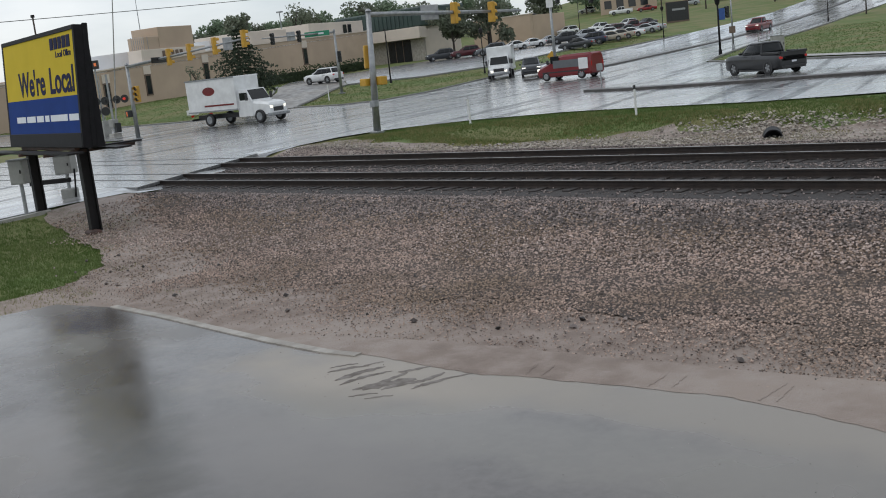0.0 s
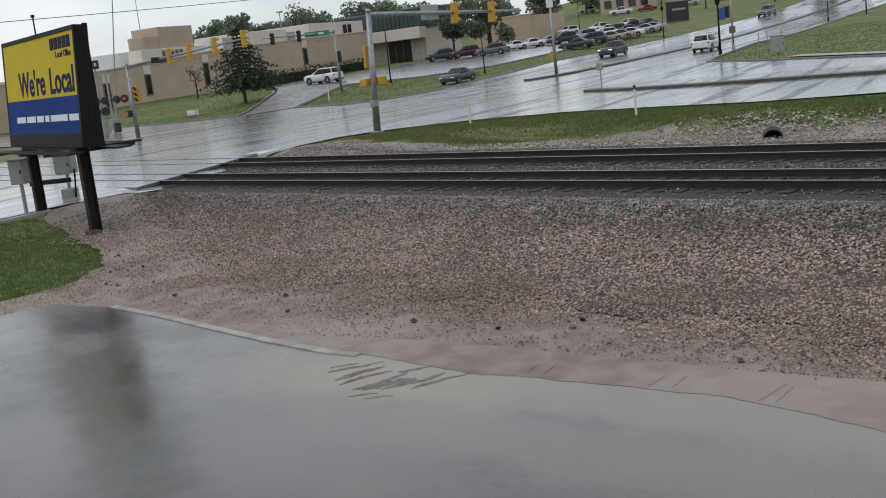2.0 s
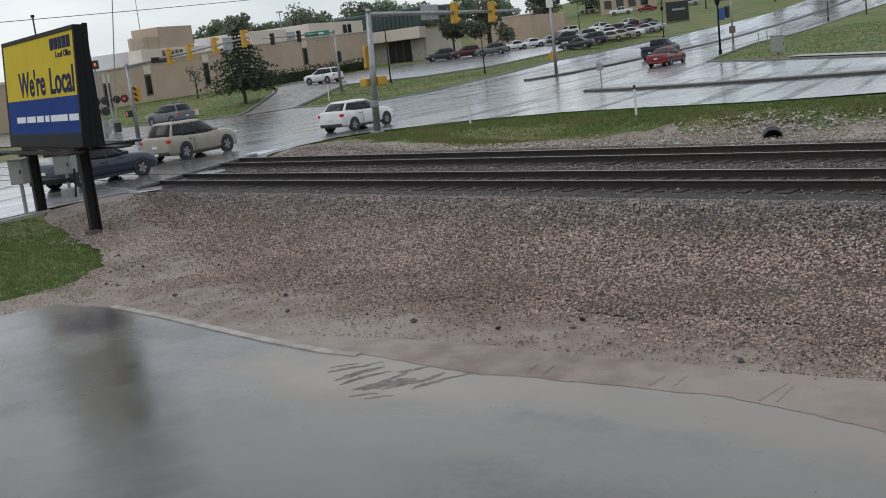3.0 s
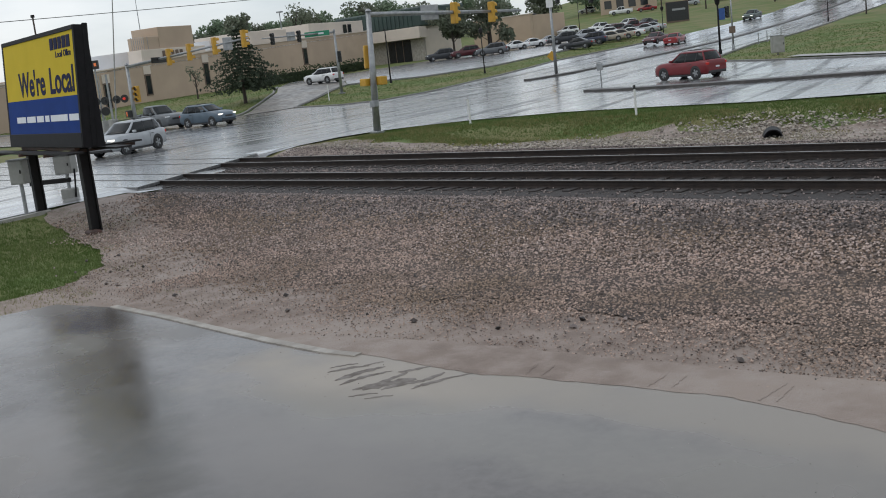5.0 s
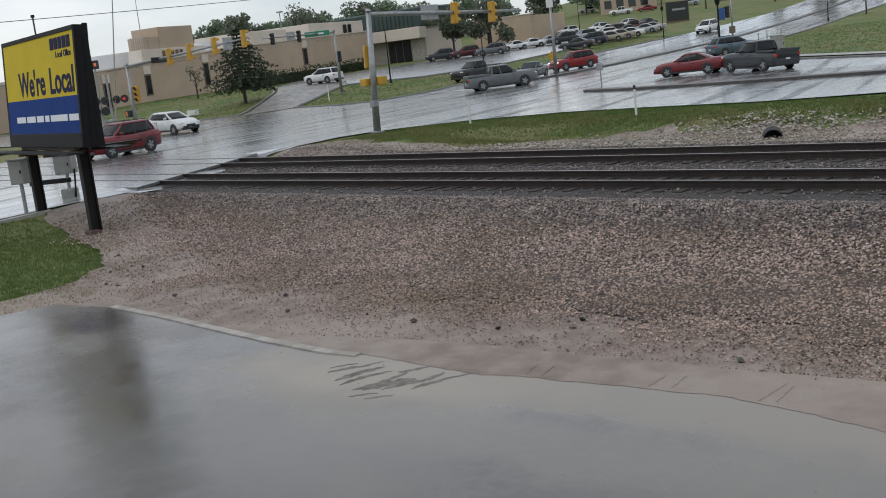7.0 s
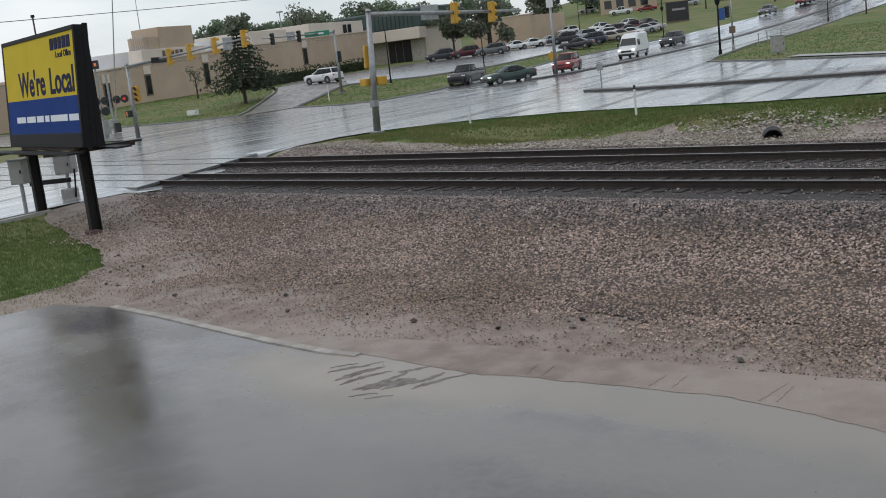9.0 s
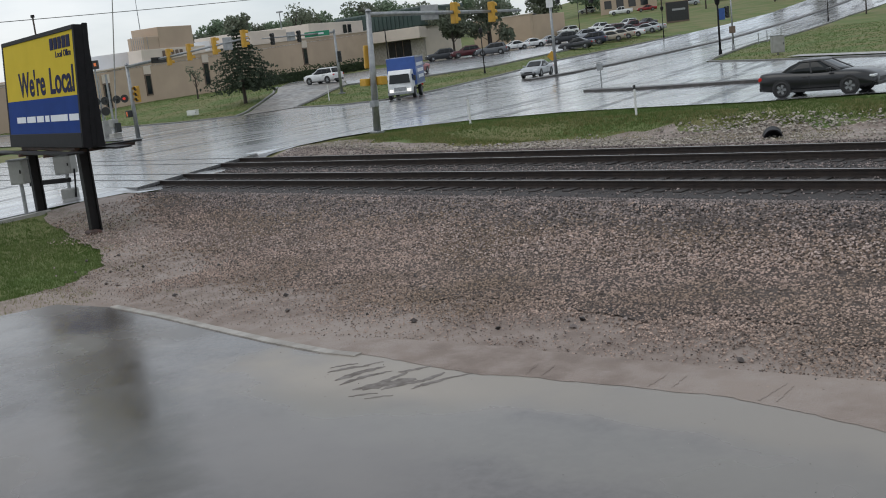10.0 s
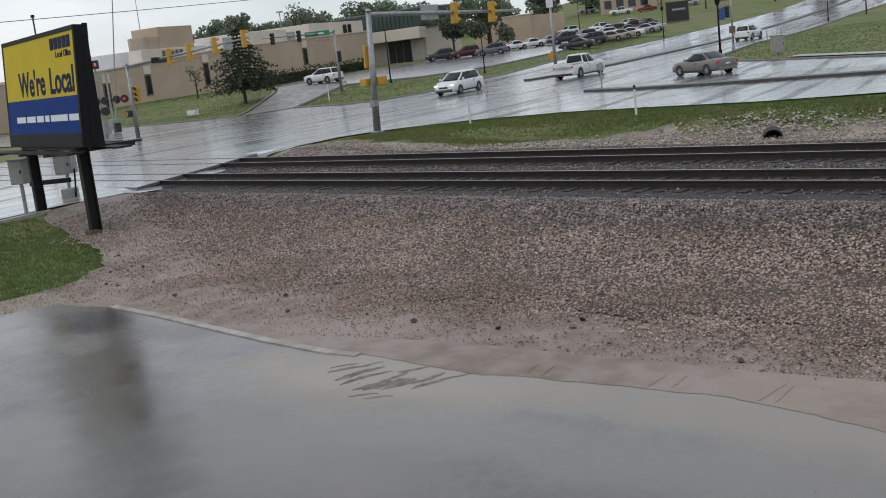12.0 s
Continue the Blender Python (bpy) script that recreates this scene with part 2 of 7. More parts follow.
def streaked_road():
    """Long dark streaks along the wet road: darker in colour than the asphalt between them."""
    m = M["road"]
    n, l = m.node_tree.nodes, m.node_tree.links
    b = n["Principled BSDF"]
    co = n.new("ShaderNodeTexCoord")
    for turn, across, along, dark, most in ((-16.0, 0.85, 0.030, (0.035, 0.036, 0.038), 0.85), (-6.0, 2.6, 0.09, (0.06, 0.06, 0.062), 0.6)):
        rot, mp, nz, r, mx = (n.new("ShaderNode" + k) for k in ("Mapping", "Mapping", "TexNoise", "MapRange", "Mix"))
        rot.inputs["Rotation"].default_value = (0, 0, radians(turn))
        mp.inputs["Scale"].default_value = (across, along, 1)
        nz.inputs["Scale"].default_value, nz.inputs["Detail"].default_value = 1.0, 5
        l.new(co.outputs["Object"], rot.inputs["Vector"])
        l.new(rot.outputs["Vector"], mp.inputs["Vector"])
        l.new(mp.outputs["Vector"], nz.inputs["Vector"])
        for key, v in (("From Min", 0.545), ("From Max", 0.61), ("To Max", most)):
            r.inputs[key].default_value = v
        l.new(nz.outputs["Fac"], r.inputs["Value"])
        mx.data_type = "RGBA"
        l.new(r.outputs["Result"], mx.inputs[0])
        l.new(b.inputs["Base Color"].links[0].from_socket, mx.inputs[6])
        mx.inputs[7].default_value = (*dark, 1)
        l.new(mx.outputs[2], b.inputs["Base Color"])
        # coat and specular are lower in the streaks
        c = n.new("ShaderNodeMapRange")
        for key, v in (("To Min", 1.0), ("To Max", 0.12)):
            c.inputs[key].default_value = v
        l.new(r.outputs["Result"], c.inputs["Value"])
        if not b.inputs["Coat Weight"].links:
            l.new(c.outputs["Result"], b.inputs["Coat Weight"])
            g = n.new("ShaderNodeMath")
            g.operation = "MULTIPLY"
            g.inputs[1].default_value = 0.5
            l.new(c.outputs["Result"], g.inputs[0])
            l.new(g.outputs[0], b.inputs["Specular IOR Level"])


streaked_road()
M["bark"] = mat("bark", (0.07, 0.055, 0.045), (0.045, 0.035, 0.03), 0.85, scale=6, bump=0.6, stretch=(1, 1, 0.2))
M["tyre"] = mat("tyre_rubber", (0.02, 0.02, 0.021), (0.014, 0.014, 0.015), 0.6, scale=8)
M["rim"] = mat("alloy_rim", (0.34, 0.35, 0.36), (0.24, 0.25, 0.26), 0.4, metal=0.5, scale=6)
M["car_glass"] = mat("car_window_glass", (0.014, 0.017, 0.018), (0.010, 0.012, 0.013), 0.06, scale=2, spec=0.3)
M["trim"] = mat("black_plastic_trim", (0.03, 0.03, 0.032), (0.022, 0.022, 0.024), 0.5, scale=6)
M["headlight"] = mat("headlight_lens", (0.75, 0.77, 0.78), (0.65, 0.67, 0.68), 0.1, scale=6)
M["headlight_on"] = mat("lit_headlight", (0.9, 0.9, 0.85), (0.85, 0.85, 0.8), 0.1, scale=6, emit=(1.0, 0.95, 0.82, 0.9))
M["tail"] = mat("red_tail_lens", (0.35, 0.012, 0.012), (0.28, 0.01, 0.01), 0.15, scale=6, emit=(1.0, 0.05, 0.03, 0.10))
PAINTS = {"white": (0.76, 0.77, 0.77), "silver": (0.42, 0.44, 0.46), "grey": (0.13, 0.14, 0.15), "dark": (0.030, 0.034, 0.040),
          "black": (0.014, 0.015, 0.017), "navy": (0.022, 0.030, 0.060), "red": (0.17, 0.009, 0.014), "bright_red": (0.25, 0.010, 0.013),
          "maroon": (0.085, 0.009, 0.014), "tan": (0.36, 0.32, 0.26), "blue": (0.04, 0.10, 0.34), "green": (0.03, 0.06, 0.05),
          "steel_blue": (0.09, 0.13, 0.17), "taupe": (0.19, 0.175, 0.155)}
for key_name, rgb in PAINTS.items():
    M["paint_" + key_name] = mat(key_name + "_car_paint", rgb, tuple(c * 0.85 for c in rgb), 0.32, scale=2.0, coat=0.35, spec=0.4)


# ---- mesh helpers ----
def smooth(a, b, v):
    t = min(1.0, max(0.0, (v - a) / (b - a)))
    return t * t * (3 - 2 * t)


def terrain(x, y):
    """Height of the ground: rails and crossing at 0, the land rising beyond the junction."""
    z = 0.016 * max(0.0, y - 60) + 0.0003 * max(0.0, min(y, 300) - 110) ** 2 + max(0.0, y - 300) * 0.068
    z *= smooth(-330, -215, x)
    z += 1.2 * smooth(-70, -95, x) * smooth(55, 75, y)
    beside = smooth(-30.5, -34, x)
    z += -0.5 * smooth(18.6, 13.5, y) * (1 - beside) - 0.25 * smooth(18, 5, y) * beside
    z -= 0.55 * smooth(27.5, 30, y) * smooth(37.5, 34, y) * smooth(-36, -28, x)
    off_road = smooth(-33.6, -32.6, x + 0.55 * (y - 18.5)) + smooth(-61.0, -62.0, x)
    z -= 0.19 * smooth(17.8, 19.2, y) * smooth(29.0, 27.4, y) * off_road
    return z


def mesh_of(bm, material, name="part", soft=False):
    me = bpy.data.meshes.new(name)
    bm.normal_update()
    bm.to_mesh(me)
    bm.free()
    mats = material if isinstance(material, (list, tuple)) else [material]
    for k in mats:
        me.materials.append(M[k])
    if soft:
        me.polygons.foreach_set("use_smooth", [True] * len(me.polygons))
    return me


def part(name, bm, material, parent=None, label="", soft=False, at=None):
    ob = new(name, mesh_of(bm, material, name, soft))
    if parent is not None:
        ob.parent = parent
    if at is not None:
        ob.matrix_basis = at
    if label:
        ob["label"] = label
    return ob


def raw(name, verts, faces, material, parent=None, kind="", label=""):
    me = bpy.data.meshes.new(name)
    me.from_pydata(verts, [], faces)
    me.materials.append(M[material])
    ob = new(name, me)
    ob.parent = parent
    return tagged(ob, label=label, kind=kind)


def box(bm, x0, x1, y0, y1, z0, z1, bevel=0.0, turn=None):
    r = bmesh.ops.create_cube(bm, size=1.0)
    vs = r["verts"]
    bmesh.ops.scale(bm, vec=(x1 - x0, y1 - y0, z1 - z0), verts=vs)
    bmesh.ops.translate(bm, vec=((x0 + x1) / 2, (y0 + y1) / 2, (z0 + z1) / 2), verts=vs)
    if turn is not None:
        bmesh.ops.transform(bm, matrix=turn, verts=vs)
    if bevel:
        es = list({e for v in vs for e in v.link_edges})
        bmesh.ops.bevel(bm, geom=es, offset=bevel, segments=1, affect="EDGES", profile=0.7)
    return bm


def boxed(x0, x1, y0, y1, z0, z1, bevel=0.0, turn=None):
    return box(bmesh.new(), x0, x1, y0, y1, z0, z1, bevel, turn)


def tube(bm, a, b, r0, r1=None, n=10):
    a, b = Vector(a), Vector(b)
    r1 = r0 if r1 is None else r1
    q = (b - a).to_track_quat("Z", "Y").to_matrix()
    rings = []
    for p, r in ((a, r0), (b, r1)):
        rings.append([bm.verts.new(p + q @ Vector((math.cos(i * math.tau / n) * r, math.sin(i * math.tau / n) * r, 0))) for i in range(n)])
    for i in range(n):
        bm.faces.new((rings[0][i], rings[0][(i + 1) % n], rings[1][(i + 1) % n], rings[1][i]))
    bm.faces.new(rings[0][::-1])
    bm.faces.new(rings[1])
    return bm


def tubed(a, b, r0, r1=None, n=10):
    return tube(bmesh.new(), a, b, r0, r1, n)


def loft(bm, rings, close=True):
    vs = [[bm.verts.new(p) for p in ring] for ring in rings]
    n = len(vs[0])
    for a, b in zip(vs, vs[1:]):
        for i in range(n):
            bm.faces.new((a[i], a[(i + 1) % n], b[(i + 1) % n], b[i]))
    if close:
        bm.faces.new(vs[0][::-1])
        bm.faces.new(vs[-1])
    return bm


def thing(name, label, category, at=None, group="", kind=""):
    ob = new(name)
    ob.empty_display_size = 0.3
    if at is not None:
        ob.matrix_basis = at
    return tagged(ob, label, category, group, kind)


def draped(poly, lift, step=4.0, thick=0.0):
    """A sheet over the ground within a plan polygon; with thickness it gets side walls down to the ground."""
    bm = bmesh.new()
    f = bm.faces.new([bm.verts.new((x, y, 0)) for x, y in poly])
    f.normal_update()
    if f.normal.z < 0:
        f.normal_flip()
    bmesh.ops.triangulate(bm, faces=bm.faces[:])
    xs, ys = [p[0] for p in poly], [p[1] for p in poly]
    for lo, hi, axis in ((min(xs), max(xs), 0), (min(ys), max(ys), 1)):
        v = math.ceil(lo / step) * step + 0.013
        while v < hi - 0.02:
            co, no = [0, 0, 0], [0, 0, 0]
            co[axis], no[axis] = v, 1
            bmesh.ops.bisect_plane(bm, geom=bm.verts[:] + bm.edges[:] + bm.faces[:], plane_co=co, plane_no=no)
            v += step
    if thick:
        rim = [e for e in bm.edges if e.is_boundary]
        ex = bmesh.ops.extrude_edge_only(bm, edges=rim)
        low = [g for g in ex["geom"] if isinstance(g, bmesh.types.BMVert)]
        for v in bm.verts:
            v.co.z = terrain(v.co.x, v.co.y) + lift
        for v in low:
            v.co.z -= thick
    else:
        for v in bm.verts:
            v.co.z = terrain(v.co.x, v.co.y) + lift
    return bm


def strip(line, width, lift, height, step=2.0):
    """A kerb along a plan line: a raised bar that follows the ground."""
    pts = []
    for (x0, y0), (x1, y1) in zip(line, line[1:]):
        n = max(1, int(math.hypot(x1 - x0, y1 - y0) / step))
        pts += [(x0 + (x1 - x0) * i / n, y0 + (y1 - y0) * i / n) for i in range(n)]
    pts.append(line[-1])
    rings = []
    for i, (x, y) in enumerate(pts):
        a, b = pts[max(0, i - 1)], pts[min(len(pts) - 1, i + 1)]
        d = Vector((b[0] - a[0], b[1] - a[1], 0)).normalized()
        s = Vector((-d.y, d.x, 0)) * width / 2
        z = terrain(x, y) + lift
        c = Vector((x, y, z))
        rings.append([c - s - Vector((0, 0, 0.1)), c + s - Vector((0, 0, 0.1)), c + s + Vector((0, 0, height * 0.85)),
                      c + s * 0.8 + Vector((0, 0, height)), c - s * 0.8 + Vector((0, 0, height)), c - s + Vector((0, 0, height * 0.85))])
    return loft(bmesh.new(), rings)


def inside(x, y, poly):
    hit = False
    for (x0, y0), (x1, y1) in zip(poly, poly[1:] + poly[:1]):
        if (y0 > y) != (y1 > y) and x < (x1 - x0) * (y - y0) / (y1 - y0) + x0:
            hit = not hit
    return hit


# ---- ground, roads, drive ----
def setting(name, bm, material, label, category):
    ob = part(name, bm, material)
    return tagged(ob, label, category, kind="structure")


def ground_sheet():
    xs = [-900, -700, -500, -400, -320, -260, -220] + [float(v) for v in np.arange(-190, -40, 3.0)] + [float(v) for v in np.arange(-40, 12, 1.0)] + [14, 18, 25, 40, 60, 100, 160, 300, 600, 900]
    ys = [-300, -150, -80, -40, -20, -10, -5] + [float(v) for v in np.arange(0, 44, 1.0)] + [float(v) for v in np.arange(44, 180, 3.0)] + [190, 205, 225, 250, 280, 300, 340, 400, 500, 650, 900]
    verts = [(x, y, terrain(x, y) - 0.07) for y in ys for x in xs]
    n = len(xs)
    faces = [(j * n + i, j * n + i + 1, (j + 1) * n + i + 1, (j + 1) * n + i) for j in range(len(ys) - 1) for i in range(n - 1)]
    ob = raw("ground", verts, faces, "grass")
    ob.data.polygons.foreach_set("use_smooth", [True] * len(faces))
    tagged(ob, "green rain-wet grassy ground rising beyond the junction", "ground", kind="structure")


ROAD = [(-33.3, -60), (-33.1, 5), (-32.9, 15.8), (-32.3, 18.5), (-34.5, 23), (-37.8, 28.2), (-38.9, 33), (-38.5, 35.2), (-37, 37),
        (-35.4, 38.4), (-30.9, 40.2), (-26.2, 40.3), (-21, 40), (-16.3, 41), (60, 44), (60, 60), (-10, 62), (-26, 66.2), (-31.7, 69.3), (-37.2, 72),
        (-44.5, 76.7), (-46.5, 81), (-49.7, 89.9), (-53.9, 102), (-56.5, 115.5), (-65.3, 152), (-68, 170), (-78, 230), (-90, 300), (-104, 380),
        (-124, 380), (-110, 300), (-97, 230), (-86, 170), (-82.5, 136), (-78, 101), (-70.8, 79.2), (-66.5, 68), (-65.7, 61.5), (-69.1, 59.2),
        (-76.5, 59.9), (-76.6, 54.7), (-80.5, 51), (-90, 49.5), (-260, 44), (-260, 30), (-90, 36.5), (-66, 37), (-62, 35.5), (-60.8, 31), (-60.2, 18), (-60, -60)]
DRIVEWAY = [(-76.4, 54.4), (-76.4, 60.2), (-78, 62.4), (-84, 71.2), (-87, 76), (-92, 80), (-100, 82), (-104, 80), (-92, 70.5), (-84, 61.5)]
LOT = [(-87.2, 76.2), (-83.5, 84), (-83, 95), (-86, 108), (-90, 126), (-95, 147), (-124, 150), (-124, 128), (-121, 112), (-117, 92), (-104, 80.2), (-100, 82.2), (-92, 80.2)]
DRIVE = [(-24, 4), (-21, 6.9), (-19.6, 7.9), (-19.3, 8.9), (-17.7, 9.2), (-14, 8.95), (-11.4, 8.8), (-10.5, 9.3), (-8.7, 9.5), (-7.4, 9.7), (-5.5, 10.0), (-3.9, 10.2),
         (8, 11), (12, -12), (-40, -12), (-32, 1)]
DIRT = [(-19.6, 6.8), (-22.8, 5.4), (-21.7, 7.8), (-21.0, 8.9), (-21.2, 9.9), (-21.8, 10.9), (-22.6, 11.7), (-24.5, 12.7), (-27.2, 13.5), (-29.5, 14.2), (-31.6, 14.8), (-32.7, 15.4), (-32.75, 17.0), (-32.0, 18.6), (10, 18.8), (10, 8.4)]


def ragged(line, amount):
    """The same line with many small uneven steps."""
    out = []
    for (x0, y0), (x1, y1) in zip(line, line[1:]):
        for k in range(6):
            f = k / 6
            x, y = x0 + (x1 - x0) * f, y0 + (y1 - y0) * f
            w = amount * (noise.noise((x * 1.7, y * 1.7, 5.0)) + 0.5 * noise.noise((x * 5.0, y * 5.0, 8.0)))
            out.append((x + w, y + w))
    return out + [line[-1]]


DIRT = ragged(DIRT[:12], 0.2) + DIRT[12:]
ground_sheet()
setting("road", draped(ROAD, 0.0, 3.0), "road", "wet grey asphalt road junction with streaky reflections", "road")
setting("driveway", draped(DRIVEWAY, 0.03, 3.0), "driveway", "wet asphalt driveway into the parking lot", "driveway")
setting("parking_lot", draped(LOT, 0.015, 3.0), "lot", "wet asphalt parking lot", "parking lot")
setting("drive", draped(DRIVE, 0.01, 1.0), "drive", "smooth wet asphalt drive mirroring the sky", "driveway")
setting("dirt_verge", draped(DIRT, -0.02, 1.0), "dirt", "rain-washed tan dirt and fine gravel verge", "ground")

# concrete edging along the drive, in two lengths
setting("kerb", strip([(-17.75, 9.24), (-16, 9.16), (-14, 9.0), (-12.6, 8.9), (-11.3, 8.86), (-10.7, 8.93)], 0.15, 0.0, 0.03, 0.25), "edging", "pale silt-covered concrete edging beside the wet drive", "kerb")


def groove(bm, x0, y0, x1, y1, width, bend, rng, lift=0.016):
    """A shallow washed-out runnel: a thin ragged lens of dark mud between two points."""
    a, b = Vector((x0, y0, 0)), Vector((x1, y1, 0))
    d = b - a
    s = Vector((-d.y, d.x, 0)).normalized()
    n, rows = 12, []
    for k in range(n):
        f = k / (n - 1)
        w = width * (math.sin(math.pi * (0.06 + 0.90 * f)) ** 0.6) * rng.uniform(0.6, 1.25)
        c = a + d * f + s * bend * math.sin(math.pi * f) + s * rng.uniform(-0.012, 0.012)
        z = terrain(c.x, c.y) + lift
        rows.append([bm.verts.new((c.x - s.x * w, c.y - s.y * w, z - 0.004)), bm.verts.new((c.x, c.y, z)), bm.verts.new((c.x + s.x * w * 0.8, c.y + s.y * w * 0.8, z - 0.004))])
    for p, q in zip(rows, rows[1:]):
        for k in (0, 1):
            bm.faces.new((p[k], p[k + 1], q[k + 1], q[k]))


def silt_fans():
    """Silt washed off the gravel on to the drive, cut by runnels, with wheel marks beside it."""
    rng = random.Random(4)
    fan = thing("silt_wash", "rippled tan silt washed on to the wet drive", "mud", kind="stuff")
    bm = bmesh.new()
    # runnels lean the same way and grow longer towards the middle
    for x0, y0, x1, y1, w, bend in ((-10.62, 8.36, -10.40, 8.66, 0.035, 0.03), (-10.50, 8.22, -10.18, 8.66, 0.05, 0.04), (-10.12, 8.02, -9.95, 8.72, 0.085, 0.05), (-9.92, 7.92, -9.72, 8.62, 0.06, 0.06),
                                    (-9.62, 7.86, -9.48, 8.66, 0.075, -0.05), (-9.50, 7.92, -9.18, 8.52, 0.13, 0.05), (-9.28, 8.02, -9.02, 8.50, 0.06, 0.05), (-9.12, 8.34, -9.02, 8.86, 0.05, -0.03),
                                    (-8.95, 8.20, -8.86, 8.62, 0.04, 0.03), (-8.90, 8.34, -8.66, 8.98, 0.045, 0.05), (-9.46, 7.66, -9.22, 7.92, 0.03, 0.02), (-9.22, 7.70, -8.98, 7.94, 0.025, 0.02),
                                    (-9.60, 8.62, -9.38, 9.0, 0.05, -0.03), (-10.25, 8.62, -10.12, 8.86, 0.03, 0.02)):
        groove(bm, x0, y0, x1, y1, w, bend, rng)
    part("ripples", bm, "mud", fan, soft=True)
    marks = bmesh.new()
    for x0, y0, x1, y1 in ((-8.0, 9.2, -8.14, 9.6), (-7.8, 9.25, -7.9, 9.62), (-6.44, 9.4, -6.47, 9.84), (-6.2, 9.5, -6.25, 9.9), (-5.17, 9.5, -5.17, 10.1), (-5.0, 9.55, -5.06, 10.05)):
        groove(marks, x0, y0, x1, y1, 0.03, 0.02, rng, 0.022)
    part("wheel_marks", marks, "dirt", fan, soft=True)
    # ragged lip of the dirt along the drive
    lip = [(-11.2, 8.98), (-10.6, 9.0), (-9.6, 8.97), (-8.66, 8.95), (-7.97, 9.13), (-6.41, 9.36), (-5.45, 9.48), (-4.6, 9.38), (-3.8, 9.24), (-2.4, 8.95), (0.5, 8.6)]
    rim = []
    for (x0, y0), (x1, y1) in zip(lip, lip[1:]):
        for k in range(9):
            f = k / 9
            x = x0 + (x1 - x0) * f
            rim.append((x, y0 + (y1 - y0) * f + 0.05 * noise.noise((x * 2.2, 1.0, 4.0)) + 0.03 * noise.noise((x * 7.0, 3.0, 4.0))))
    rim += [(0.6, 8.6), (2.2, 11.8), (-4, 10.6), (-6, 10.3), (-8, 10.1), (-10, 9.9), (-11.2, 9.6)]
    part("silt_margin", draped(rim, 0.014, 0.5), "dirt", fan)


silt_fans()


def kerbs():
    lines = {
        "median": [((-39.6, 54.2), (-36, 53.0), (-30, 52.3), (-24, 52.4), (60, 53.5)), ((-58.6, 71.5), (-58.2, 77), (-60, 88.3), (-65.2, 113), (-71.8, 139), (-77, 168), (-87, 230), (-100, 300))],
        "kerb": [
                 ((60, 60.2), (-10, 62.2), (-26, 66.4), (-31.7, 69.5), (-37.2, 72.2), (-44.3, 76.9), (-46.2, 81), (-49.4, 90), (-53.6, 102), (-56.2, 115.5), (-65, 152), (-67.7, 170)),
                 ((-82.7, 136), (-78.2, 101), (-71, 79.2), (-66.7, 68), (-65.9, 61.5), (-69.1, 59.4), (-76.2, 60.1), (-78.2, 62.3), (-84.2, 71), (-87, 76), (-83.2, 84), (-82.8, 95), (-85.8, 108), (-89.8, 126)),
                 ((-180, 46.6), (-90, 49.7), (-80.7, 51.2), (-77.0, 54.2), (-84.3, 61.2), (-92.3, 70.2), (-104, 79.8)),
                 ((-62.2, 35.7), (-61.0, 31)), ],
    }
    for line in lines["median"]:
        setting("median", strip(line, 0.9, 0.0, 0.16), "median", "dark wet raised median strip", "median")
    for line in lines["kerb"]:
        setting("kerb", strip(line, 0.22, 0.0, 0.10), "kerb", "low grey concrete kerb along the road", "kerb")
    # pavement by the near side of the crossing
    setting("pavement", strip([(-33.0, 4.0), (-32.9, 12.5), (-32.7, 15.4)], 0.3, -0.02, 0.03, 1.0), "concrete", "narrow wet concrete edge beside the road", "pavement")
    setting("pavement", draped([(-36.5, 74.2), (-26, 68.2), (20, 63.6), (20, 65.2), (-26, 69.8), (-36, 75.6)], 0.04, 3.0), "concrete", "wet concrete pavement beside the road", "pavement")


kerbs()


def road_paint():
    rng = random.Random(2)
    def line(name, pts, w):
        ob = part(name, strip(pts, w, 0.001, 0.006, 3.0), "road_line")
        tagged(ob, "worn white painted line on the wet road", "road marking", kind="structure")
    line("stop_line", [(-57.5, 66.5), (-65.5, 66.5)], 0.5)
    line("stop_line", [(-39.8, 55.5), (-38.5, 64)], 0.45)
    line("stop_line", [(-68.5, 39), (-69, 46)], 0.45)
    line("lane_line", [(-62.3, 67), (-64, 82), (-69.5, 105), (-76, 140), (-81, 170)], 0.13)
    line("lane_line", [(-50.5, 78), (-55, 92), (-59.5, 110), (-67, 140)], 0.13)
    line("edge_line", [(-36.5, 42.0), (-33.5, 47), (-33, 50.6)], 0.25)
    line("edge_line", [(-39.2, 36.0), (-37.6, 38.2), (-35.6, 39.6), (-31, 41.2), (-24, 41.3)], 0.12)
    line("lane_line", [(-46, -40), (-46, 17), (-46.2, 36)], 0.13)
    line("lane_line", [(-41, -40), (-40.5, 17)], 0.12)
    line("lane_line", [(-53, -40), (-53, 17), (-53, 34)], 0.14)
    line("lane_line", [(-30, 46.4), (10, 46.8)], 0.12)
    line("lane_line", [(-33, 58.5), (10, 58.0)], 0.12)


road_paint()

# ---- railway ----
RAILS = (20.36, 21.87, 24.63, 26.14)


def rail_mesh(x0, x1):
    prof = [(-0.075, -0.18), (0.075, -0.18), (0.07, -0.165), (0.012, -0.15), (0.012, -0.05), (0.036, -0.04), (0.036, -0.006), (-0.036, -0.006), (-0.036, -0.04), (-0.012, -0.05), (-0.012, -0.15), (-0.07, -0.165)]
    return loft(bmesh.new(), [[(x0, y, z) for y, z in prof], [(x1, y, z) for y, z in prof]])


